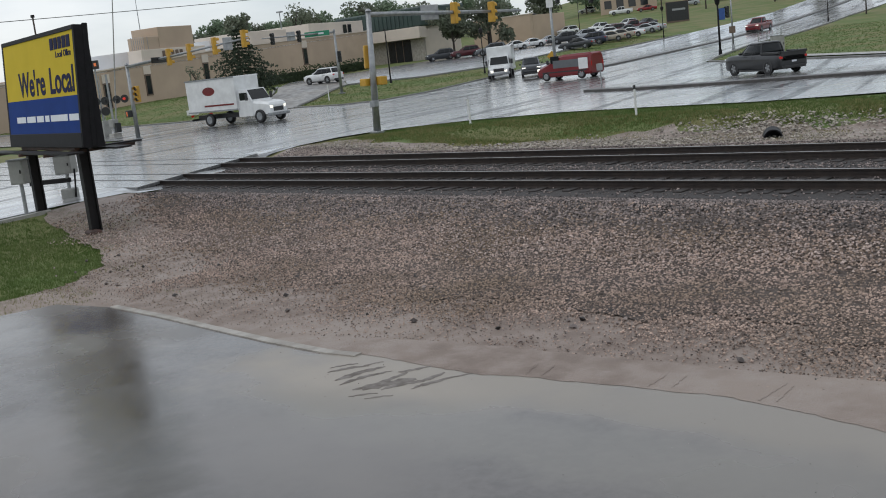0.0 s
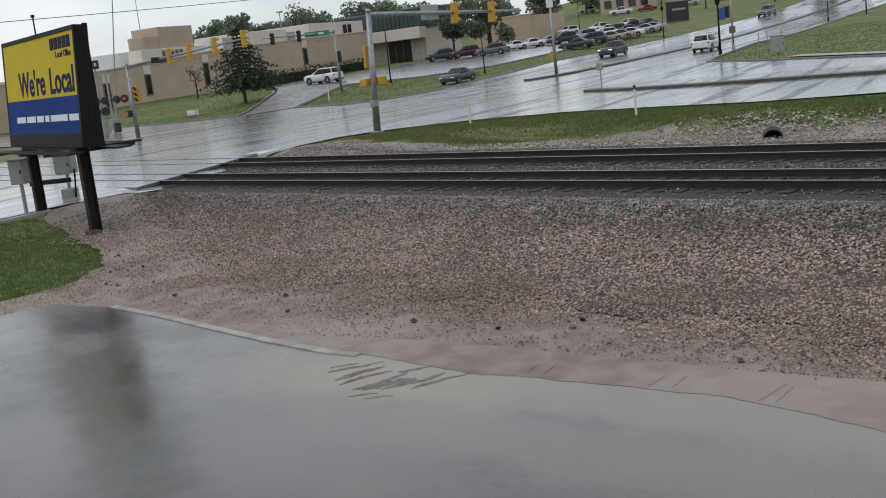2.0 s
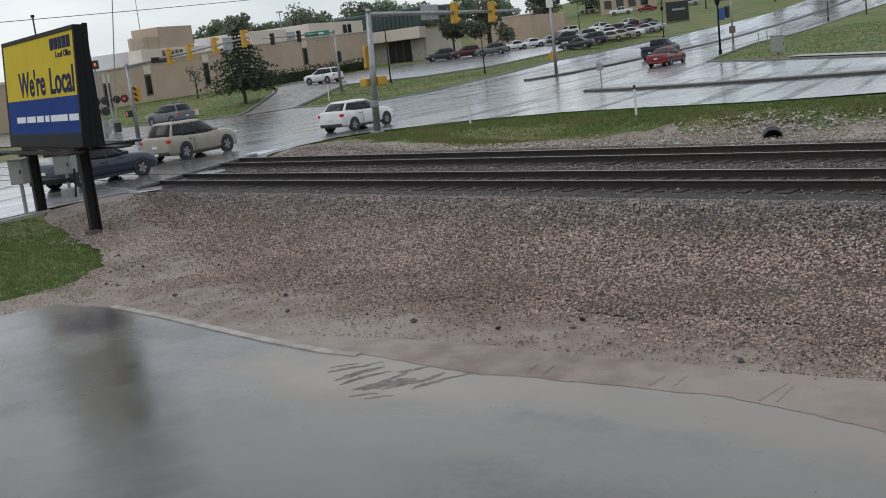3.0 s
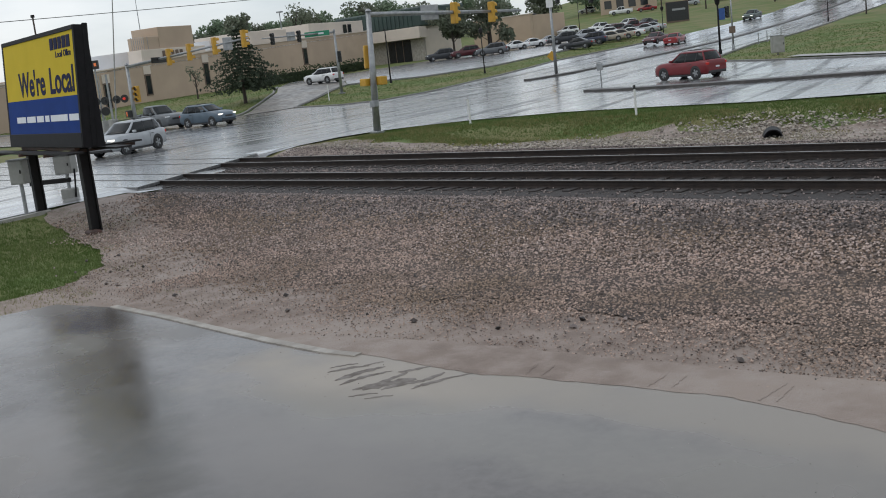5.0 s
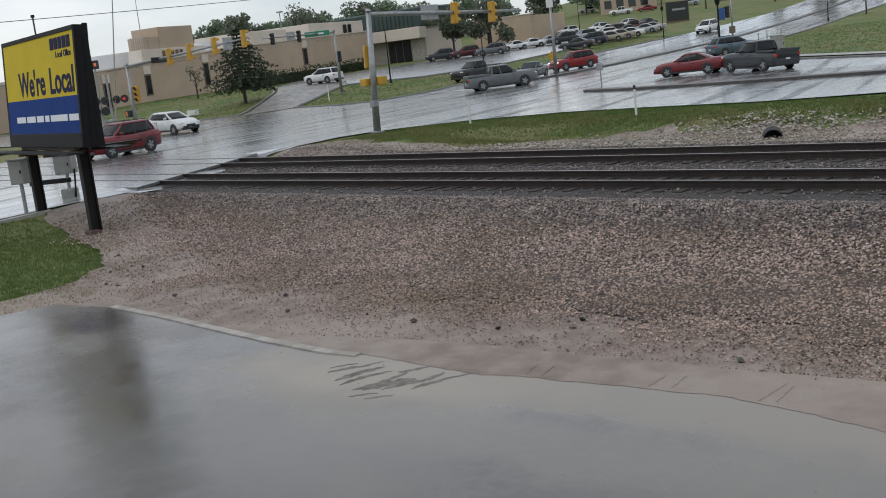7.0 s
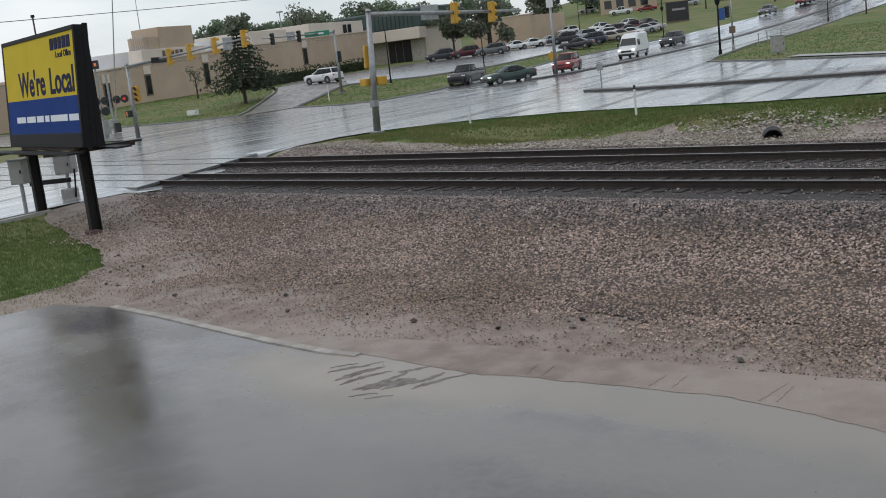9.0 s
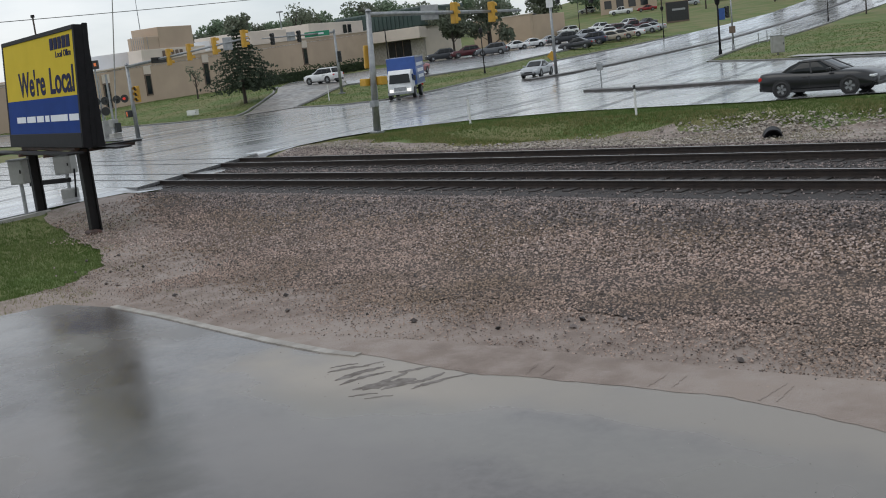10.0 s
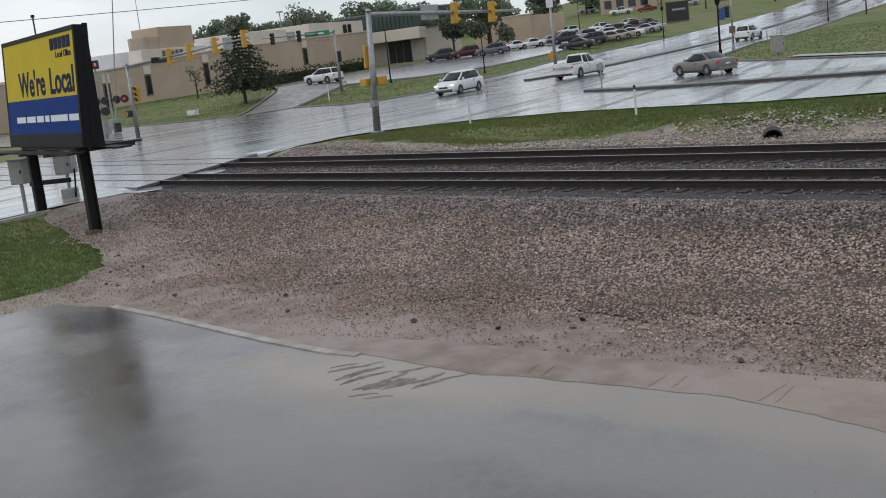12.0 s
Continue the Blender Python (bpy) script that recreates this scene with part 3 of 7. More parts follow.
def railway():
    rng = random.Random(8)
    tie = boxed(-0.115, 0.115, -1.3, 1.3, -0.18, 0.0, 0.012)
    tie_mesh = mesh_of(tie, "tie", "tie")
    plate = mesh_of(boxed(-0.1, 0.1, -0.17, 0.17, 0.0, 0.02), "rail_side", "tie_plate")
    for a, b in (RAILS[:2], RAILS[2:]):
        mid = (a + b) / 2
        track = thing("railway_track", "straight railway track with dark wooden sleepers in ballast", "railway track", kind="structure")
        for y in (a, b):
            rail = part("rail", rail_mesh(-190, 60), "rail_side", track, "rusty steel rail with polished head", at=pose(0, y, 0.014))
            for side in (-1, 1):
                part("flangeway", boxed(-60.5, -33.2 - 0.55 * (y - 18.5), side * 0.075 - 0.03, side * 0.075 + 0.03, -0.03, 0.010), "trim", track, "dark gap beside the rail", at=pose(0, y, 0))
            part("rail_head", boxed(-190, 60, -0.03, 0.03, -0.007, 0.0, 0.0), "rail_top", rail)
        edge = -32.6 - 0.55 * (mid - 18.5)
        for i in range(92):
            x = edge + 0.6 + i * 0.5
            o = new("sleeper", tie_mesh)
            o.parent = track
            o.matrix_basis = pose(x + rng.uniform(-0.03, 0.03), mid + rng.uniform(-0.05, 0.05), -0.152 + rng.uniform(-0.012, 0.012), 0, 0, rng.uniform(-1.2, 1.2))
    # panels of the level crossing
    for y0, y1 in ((18.9, 20.25), (20.47, 21.76), (21.98, 24.52), (24.74, 26.03), (26.25, 27.6)):
        mid = (y0 + y1) / 2
        near, far = -33.0 - 0.55 * (y0 - 18.5), -33.0 - 0.55 * (y1 - 18.5)
        x = far - 1.4
        grp = thing("crossing_panels", "wet dark rubber and concrete crossing panels between the rails", "level crossing", kind="structure")
        part("panel", loft(bmesh.new(), [[(x, y0, -0.1), (near, y0, -0.1), (far, y1, -0.1), (x, y1, -0.1)], [(x, y0, 0.006), (near, y0, 0.006), (far, y1, 0.006), (x, y1, 0.006)]]), "panel", grp)
        while x > -61:
            part("panel", boxed(x - 2.42, x - 0.03, y0, y1, -0.1, 0.006, 0.01), "panel", grp)
            x -= 2.45


railway()


def stones(name, count, area, size, material, seed, keep=None, label="", lift=0.0, graded=False, flat=0.75):
    rng = np.random.default_rng(seed)
    x0, x1, y0, y1 = area
    P = np.stack([rng.uniform(x0, x1, count), rng.uniform(y0, y1, count)], 1)
    if keep:
        P = np.array([p for p in P if keep(p[0], p[1], rng.random())])
    n = len(P)
    base = np.array([(1, 0, 0), (0, 1, 0), (-1, 0, 0), (0, -1, 0), (0, 0, 1), (0, 0, -1)], float)
    S = rng.uniform(size[0], size[1], (n, 1, 1)) * rng.uniform(0.55, 1.15, (n, 6, 1))
    if graded:
        S = S * np.interp(P[:, 1], [9.5, 11.5, 14.0, 17.5], [0.5, 0.75, 1.0, 1.2])[:, None, None]
    V = base[None] * S
    a = rng.uniform(0, math.tau, n)
    c, s = np.cos(a)[:, None], np.sin(a)[:, None]
    tx = rng.uniform(-0.6, 0.6, n)[:, None]
    X, Y, Z = V[..., 0], V[..., 1], V[..., 2] * flat
    Y, Z = Y * np.cos(tx) - Z * np.sin(tx), Y * np.sin(tx) + Z * np.cos(tx)
    X, Y = X * c - Y * s, X * s + Y * c
    zt = np.array([terrain(p[0], p[1]) for p in P])
    W = np.stack([X + P[:, :1], Y + P[:, 1:], Z + (zt + lift)[:, None] + S[:, 0] * 0.15], -1).reshape(-1, 3)
    F = np.array([(0, 1, 4), (1, 2, 4), (2, 3, 4), (3, 0, 4), (1, 0, 5), (2, 1, 5), (3, 2, 5), (0, 3, 5)])
    F = (F[None] + (np.arange(n) * 6)[:, None, None]).reshape(-1, 3)
    ob = raw(name, W.tolist(), F.tolist(), material, kind="stuff")
    return tagged(ob, label, "gravel")


def on_verge(x, y, r):
    return inside(x, y, DIRT) and y > 9.3 + 0.3 * math.sin(x) and r < 0.25 + 0.75 * smooth(-0.3, 0.5, noise.noise((x * 0.9, y * 1.1, 7.0)))


def dense_near(x, y, r):
    if x < -31.5 + 0.2 * math.sin(y * 3):
        return False
    if (x < -17.5 and y < 18.4 and not inside(x, y, DIRT)) or x < -19 and r > 0.06 + 0.5 * smooth(-0.8, 0.8, y - (12.6 + (-19 - x) * 0.42) + 0.8 * noise.noise((x, y, 2.0))):
        return False
    if r > 1.15 - smooth(15.0, 17.0, y + 0.6 * noise.noise((x * 0.5, y, 4.0))):
        return False
    d = smooth(10.2, 12.0, y + 0.5 * math.sin(x * 0.9) + 0.3 * math.sin(x * 2.3))
    patch = 0.5 + 0.5 * noise.noise((x * 0.7, y * 0.7, 3.0))
    return r < 0.05 + d * (0.75 + 0.25 * patch)


stones("ballast_gravel", 175000, (-31.5, 1.0, 9.3, 17.9), (0.017, 0.039), "stone", 11, dense_near, "tan and pink crushed ballast gravel, wet", graded=True)
stones("fine_gravel", 60000, (-31.5, 0.5, 9.3, 16.5), (0.007, 0.02), "stone", 14, on_verge, "fine tan gravel scattered over the dirt verge")


def pale_crest(x, y, r):
    # the pale, rain-washed crest where the ballast shoulder meets the verge
    mid = 15.0 + 0.085 * (x + 14) + 0.5 * noise.noise((x * 0.35, 2.0, 1.0))
    return r < 0.75 * math.exp(-((y - mid) / 0.75) ** 2) * smooth(-29, -24, x)


stones("pale_gravel", 42000, (-29.0, 1.0, 12.8, 17.6), (0.016, 0.036), "stone_pale", 15, pale_crest, "pale rain-washed crushed stone along the ballast crest", 0.025)
stones("ballast_shoulder", 64000, (-31.4, 1.0, 14.6, 19.15), (0.021, 0.045), "stone_dark", 12, lambda x, y, r: r < smooth(15.2, 17.4, y - 0.06 * (x + 14) + 0.5 * noise.noise((x * 0.4, y, 1)) - 0.3 * max(0.0, -21 - x)), "dark wet crushed ballast along the sleepers' ends")
stones("track_ballast", 42000, (-37.0, 4.0, 19.1, 29.4), (0.02, 0.042), "stone_dark", 13,
       lambda x, y, r: x > -32.2 - 0.55 * (y - 18.5) and (22.6 < y < 23.9 or y > 27.2 or r < 0.25), "dark crushed ballast around the tracks", 0.02)
setting("ditch_bank", draped([(-37.2, 27.6), (-38.2, 30.5)] + [(-37.5 + k * 0.8, 31.6 + 3.4 * smooth(-33, -22, -37.5 + k * 0.8) + 0.5 * math.sin(k * 1.1) + 0.4 * math.sin(k * 2.7)) for k in range(46)] + [(0, 27.6)], -0.03, 1.0), "dirt", "muddy gravelly bank of the ditch", "ground")
setting("track_bed", draped([(-32.6, 19.2), (-37.2, 27.6), (30, 27.6), (30, 19.2)], 0.012, 1.0), "track_bed", "dark ballast sheet between the rails", "ballast")
setting("ballast_bed", draped([(-32.0, 18.4), (-32.3, 19), (-37.4, 27.6), (10, 27.6), (10, 12.2)] + [(8 - k * 0.5, 12.1 + 0.35 * math.sin(k * 0.9) + 0.25 * math.sin(k * 2.3) + max(0, k - 46) * 0.135) for k in range(66)], 0.0, 1.0), "ballast_bed", "dark brown ballast bed under the tracks", "ballast")


# ---- vehicles ----
CARS = {
    "sedan": dict(L=4.75, W=1.83, H=1.46, belt=0.94, nose=0.72, hood=0.94, tail=1.00, g0=-1.65, g1=1.15, r0=-0.72, r1=0.22, wr=0.33, wb=1.38),
    "hatchback": dict(L=4.3, W=1.76, H=1.53, belt=1.04, nose=0.76, hood=1.0, tail=1.08, g0=-2.02, g1=1.15, r0=-1.55, r1=0.3, wr=0.32, wb=1.3),
    "wagon": dict(L=4.5, W=1.78, H=1.62, belt=1.10, nose=0.88, hood=1.08, tail=1.10, g0=-2.16, g1=1.05, r0=-1.75, r1=0.3, wr=0.33, wb=1.32),
    "suv": dict(L=4.65, W=1.87, H=1.71, belt=1.08, nose=0.90, hood=1.08, tail=1.12, g0=-2.22, g1=1.15, r0=-1.86, r1=0.25, wr=0.37, wb=1.36),
    "minivan": dict(L=5.1, W=1.96, H=1.76, belt=1.12, nose=0.84, hood=1.06, tail=1.12, g0=-2.42, g1=1.62, r0=-2.0, r1=0.55, wr=0.34, wb=1.5),
    "pickup_truck": dict(L=5.7, W=1.98, H=1.86, belt=1.18, nose=1.0, hood=1.18, tail=1.14, g0=-1.0, g1=1.35, r0=-0.85, r1=0.55, wr=0.39, wb=1.72),
}
WORDS = {"sedan": "sedan", "hatchback": "hatchback", "wagon": "wagon", "suv": "sport utility vehicle", "minivan": "minivan", "pickup_truck": "pickup truck"}
CATS = {"sedan": "car", "hatchback": "car", "wagon": "car", "suv": "car", "minivan": "car", "pickup_truck": "pickup truck"}


def wheels(root, wb_f, wb_r, half, r, w=0.22, rear_w=None):
    tyre = bmesh.new()
    prof = [(-w / 2, r * 0.62), (-w / 2, r * 0.93), (-w * 0.36, r), (w * 0.36, r), (w / 2, r * 0.93), (w / 2, r * 0.62)]
    rings = [[(math.cos(i * math.tau / 18) * q, y, math.sin(i * math.tau / 18) * q) for y, q in prof] for i in range(18)]
    vs = [[tyre.verts.new(p) for p in ring] for ring in rings]
    for i in range(18):
        for k in range(len(prof)):
            a, b = vs[i], vs[(i + 1) % 18]
            tyre.faces.new((a[k], a[(k + 1) % len(prof)], b[(k + 1) % len(prof)], b[k]))
    tm = mesh_of(tyre, "tyre", "wheel", True)
    rim = bmesh.new()
    tube(rim, (0, -w * 0.44, 0), (0, w * 0.44, 0), r * 0.63, n=14)
    for i in range(5):
        a = i * math.tau / 5
        for side in (-1, 1):
            c = Vector((math.cos(a) * r * 0.33, side * w * 0.46, math.sin(a) * r * 0.33))
            box(rim, -r * 0.27, r * 0.27, -0.006, 0.006, -0.05, 0.05, 0, Matrix.Translation(c) @ Matrix.Rotation(-a, 4, "Y"))
    rm = mesh_of(rim, "rim", "rim")
    for x in (wb_f, -wb_r):
        for s in (-1, 1):
            o = new("wheel", tm)
            o.parent = root
            o.matrix_basis = pose(x, s * (half - w / 2 + 0.012), r)
            q = new("rim", rm)
            q.parent = o
            q["label"] = "grey alloy rim"


def ring10(x, w, zl, zt):
    r = [(-w * 0.88, zl), (-w, zl + 0.14), (-w * 1.0, zt - 0.30), (-w * 0.97, zt - 0.10), (-w * 0.86, zt - 0.01)]
    r += [(-w * 0.4, zt + 0.015)]
    return [(x, y, z) for y, z in r] + [(x, -y, z) for y, z in reversed(r)]


def eased(rows, steps=3):
    """Rows of numbers with smooth in-between rows."""
    out = []
    for i in range(len(rows) - 1):
        p0, p1, p2, p3 = rows[max(0, i - 1)], rows[i], rows[i + 1], rows[min(len(rows) - 1, i + 2)]
        for k in range(steps):
            f = k / steps
            row = []
            for a, b, c, d in zip(p0, p1, p2, p3):
                m0, m1 = (c - a) * 0.35, (d - b) * 0.35
                row.append((2 * f ** 3 - 3 * f * f + 1) * b + (f ** 3 - 2 * f * f + f) * m0 + (3 * f * f - 2 * f ** 3) * c + (f ** 3 - f * f) * m1)
            out.append(tuple(row))
    return out + [tuple(rows[-1])]


def cabin_ring(x0, x1, hw, z, n=20):
    """A level outline of a car's cabin: a rectangle with well rounded corners."""
    ring = []
    for k in range(n):
        c, s = math.cos((k + 0.5) * math.tau / n), math.sin((k + 0.5) * math.tau / n)
        px_, py_ = math.copysign(abs(c) ** 0.42, c), math.copysign(abs(s) ** 0.5, s)
        ring.append(((x0 + x1) / 2 + (x1 - x0) / 2 * px_, hw * py_, z - 0.03 * max(0.0, abs(py_) - 0.6)))
    return ring


def make_car(kind, colour, lit=False):
    c = CARS[kind]
    L, W, H = c["L"], c["W"], c["H"]
    w, paint = W / 2, "paint_" + colour
    root = thing(kind, "%s %s on the wet asphalt" % (colour.replace("_", " "), WORDS[kind]), CATS[kind])
    zl, b, f = 0.24, -L / 2, L / 2
    st = [(b, w * 0.80, 0.42, c["tail"] - 0.16), (b + 0.07, w * 0.92, 0.30, c["tail"] - 0.03), (b + 0.45, w * 0.99, zl, c["tail"])]
    st += [(c["g0"] + 0.3 if c["g0"] + 0.3 > b + 0.5 else b + 0.7, w, zl, max(c["tail"], c["belt"])), (0.0, w, zl, c["belt"]), (c["g1"], w, zl, c["hood"])]
    st += [(f - 0.55, w * 0.985, zl, (c["hood"] + c["nose"]) / 2 + 0.05), (f - 0.16, w * 0.90, 0.27, c["nose"] + 0.02), (f, w * 0.74, 0.36, c["nose"] - 0.14)]
    part("body", loft(bmesh.new(), [ring10(*q) for q in eased(st)]), paint, root, soft=True)
    # cabin: glass all round, then the roof, then the pillars over the glass
    zb, zr = c["belt"] - 0.03, H - 0.09
    g0, g1, r0, r1 = c["g0"], c["g1"], c["r0"], c["r1"]
    wb, wr = w * 0.91, w * 0.74
    level = lambda f: cabin_ring(g0 + (r0 - g0) * f ** 1.25, g1 + (r1 - g1) * f ** 0.92, wb + (wr - wb) * f + 0.03 * math.sin(math.pi * f), zb + (zr - zb) * f)
    part("window_glass", loft(bmesh.new(), [level(f) for f in (0.0, 0.3, 0.6, 0.85, 1.0)]), "car_glass", root, "dark tinted window glass", soft=True)
    roof_rings = [cabin_ring(r0 + k * 0.6, r1 - k, wr * q, H - dz) for k, q, dz in ((-0.035, 1.035, 0.115), (-0.02, 1.02, 0.075), (0.06, 0.95, 0.035), (0.22, 0.80, 0.008), (0.45, 0.5, 0.0))]
    part("roof", loft(bmesh.new(), roof_rings), paint, root, soft=True)
    low, half, high = level(0.0), level(0.5), level(1.0)
    for i in (2, 7, 12, 17):
        bm = tubed(low[i], half[i], 0.075, 0.06, 7)
        tube(bm, half[i], high[i], 0.06, 0.05, 7)
        part("pillar", bm, paint, root)
    mid0 = 0.5 * (r0 + r1) if kind != "pickup_truck" else 0.5 * (r0 + r1) - 0.1
    for xx in ((mid0,) if kind in ("sedan", "hatchback", "pickup_truck") else (mid0 + 0.25, r0 + 0.45)):
        for s in (-1, 1):
            part("pillar", tubed((xx + 0.1, s * wb * 0.985, zb), (xx, s * wr * 0.985, zr), 0.045, 0.04, 6), "trim" if kind != "pickup_truck" else paint, root)
    for s in (-1, 1):
        part("wheel_arch", tubed((c["wb"], s * (w - 0.06), c["wr"] + 0.02), (c["wb"], s * (w + 0.004), c["wr"] + 0.02), c["wr"] + 0.06, n=18), "trim", root)
        part("wheel_arch", tubed((-c["wb"], s * (w - 0.06), c["wr"] + 0.02), (-c["wb"], s * (w + 0.004), c["wr"] + 0.02), c["wr"] + 0.06, n=18), "trim", root)
        part("headlight", boxed(f - 0.30, f - 0.045, s * w * 0.72 - 0.17, s * w * 0.72 + 0.17, c["nose"] - 0.13, c["nose"] - 0.02, 0.03), "headlight_on" if lit else "headlight", root, "clear headlight")
        zt = c["tail"] - 0.22
        part("tail_light", boxed(b - 0.005, b + 0.2, s * w * 0.82 - 0.10, s * w * 0.82 + 0.10, zt - 0.09, zt + 0.07, 0.03), "tail", root, "red tail light")
        part("wing_mirror", boxed(g1 - 0.62, g1 - 0.45, s * (w + 0.08) - 0.09, s * (w + 0.08) + 0.09, c["belt"] + 0.0, c["belt"] + 0.14, 0.03), paint, root)
        part("door_seam", boxed(mid0 + 0.02, mid0 + 0.035, s * w - 0.01, s * w + 0.003, 0.36, c["belt"] - 0.12), "trim", root)
        part("door_handle", boxed(mid0 - 0.26, mid0 - 0.08, s * (w + 0.004) - 0.012, s * (w + 0.004) + 0.012, c["belt"] - 0.2, c["belt"] - 0.165), "trim", root)
    part("sill", boxed(-c["wb"] + 0.3, c["wb"] - 0.3, -w * 0.97, w * 0.97, 0.19, 0.30), "trim", root)
    part("grille", boxed(f - 0.1, f + 0.006, -w * 0.42, w * 0.42, c["nose"] - 0.30, c["nose"] - 0.14, 0.02), "trim", root)
    part("bumper", boxed(f - 0.2, f + 0.02, -w * 0.76, w * 0.76, 0.26, 0.42, 0.04), "trim", root)
    part("rear_bumper", boxed(b - 0.03, b + 0.2, -w * 0.82, w * 0.82, 0.28, 0.46, 0.04), paint if kind == "sedan" else "trim", root)
    part("plate_bar", boxed(b - 0.035, b + 0.02, -0.15, 0.15, 0.62, 0.72), "white_ink", root)
    wheels(root, c["wb"], c["wb"], w, c["wr"])
    if kind == "pickup_truck":
        bed = bmesh.new()
        box(bed, b + 0.12, g0 - 0.1, -w * 0.82, w * 0.82, 1.152, 1.166)
        part("bed_floor", bed, "trim", root)
        for s in (-1, 1):
            part("bed_rail", boxed(b + 0.05, g0, s * w * 0.9 - 0.07, s * w * 0.9 + 0.07, 1.12, 1.26, 0.02), paint, root)
        part("tailgate", boxed(b + 0.0, b + 0.08, -w * 0.85, w * 0.85, 0.7, 1.25, 0.02), paint, root)
    if kind in ("suv", "wagon"):
        for s in (-1, 1):
            part("roof_rail", tubed((r0 + 0.25, s * wr * 0.82, H + 0.03), (r1 - 0.25, s * wr * 0.82, H + 0.03), 0.022, n=6), "trim", root)
    return root


def make_van(colour, high=2.55, length=5.9):
    """Tall panel van."""
    root = thing("panel_van", "tall %s panel van on the wet road" % colour, "van")
    w, f, b, paint = 1.0, length / 2, -length / 2, "paint_" + colour

    def ring(x, hw, zl, zt):
        r = [(-hw * 0.92, zl), (-hw, zl + 0.15), (-hw, min(1.25, zt - 0.2)), (-hw * (0.86 if zt > 1.8 else 0.95), zt - 0.15), (-hw * 0.7, zt)]
        return [(x, y, z) for y, z in r] + [(x, -y, z) for y, z in reversed(r)]
    part("body", loft(bmesh.new(), [ring(b, w * 0.94, 0.4, high - 0.12), ring(b + 0.15, w, 0.3, high), ring(f - 2.6, w, 0.28, high), ring(f - 2.0, w, 0.28, high - 0.10), ring(f - 1.62, w, 0.28, high - 0.36),
                                    ring(f - 0.95, w * 0.99, 0.28, 1.32), ring(f - 0.2, w * 0.93, 0.3, 1.05), ring(f, w * 0.8, 0.4, 0.85)]), paint, root, soft=False)
    part("windscreen", loft(bmesh.new(), [[(f - 1.50, -0.72, high - 0.50), (f - 1.50, 0.72, high - 0.50), (f - 1.62, 0.72, high - 0.55), (f - 1.62, -0.72, high - 0.55)],
                                          [(f - 0.93, -0.86, 1.38), (f - 0.93, 0.86, 1.38), (f - 1.05, 0.86, 1.3), (f - 1.05, -0.86, 1.3)]]), "car_glass", root, "dark windscreen")
    for s in (-1, 1):
        part("side_window", boxed(f - 2.25, f - 1.45, s * 0.955 - 0.03, s * 0.955 + 0.03, 1.3, 1.9, 0.02), "car_glass", root, "dark side window")
        part("headlight", boxed(f - 0.3, f - 0.04, s * 0.72 - 0.16, s * 0.72 + 0.16, 0.78, 1.0, 0.03), "headlight_on", root, "lit headlight")
        part("wing_mirror", boxed(f - 1.35, f - 1.2, s * 1.12 - 0.1, s * 1.12 + 0.1, 1.3, 1.65, 0.03), "trim", root)
        part("tail_light", boxed(b - 0.01, b + 0.1, s * 0.84 - 0.07, s * 0.84 + 0.07, 0.9, 1.3, 0.02), "tail", root, "red tail light")
        part("side_rub_strip", boxed(b + 0.4, f - 0.6, s * 1.0 - 0.012, s * 1.0 + 0.012, 0.6, 0.7), "trim", root)
    part("grille", boxed(f - 0.12, f + 0.01, -0.55, 0.55, 0.66, 0.86, 0.02), "trim", root)
    part("bumper", boxed(f - 0.2, f + 0.05, -0.85, 0.85, 0.32, 0.55, 0.04), "trim", root)
    wheels(root, length * 0.32, length * 0.32, 1.0, 0.36)
    return root


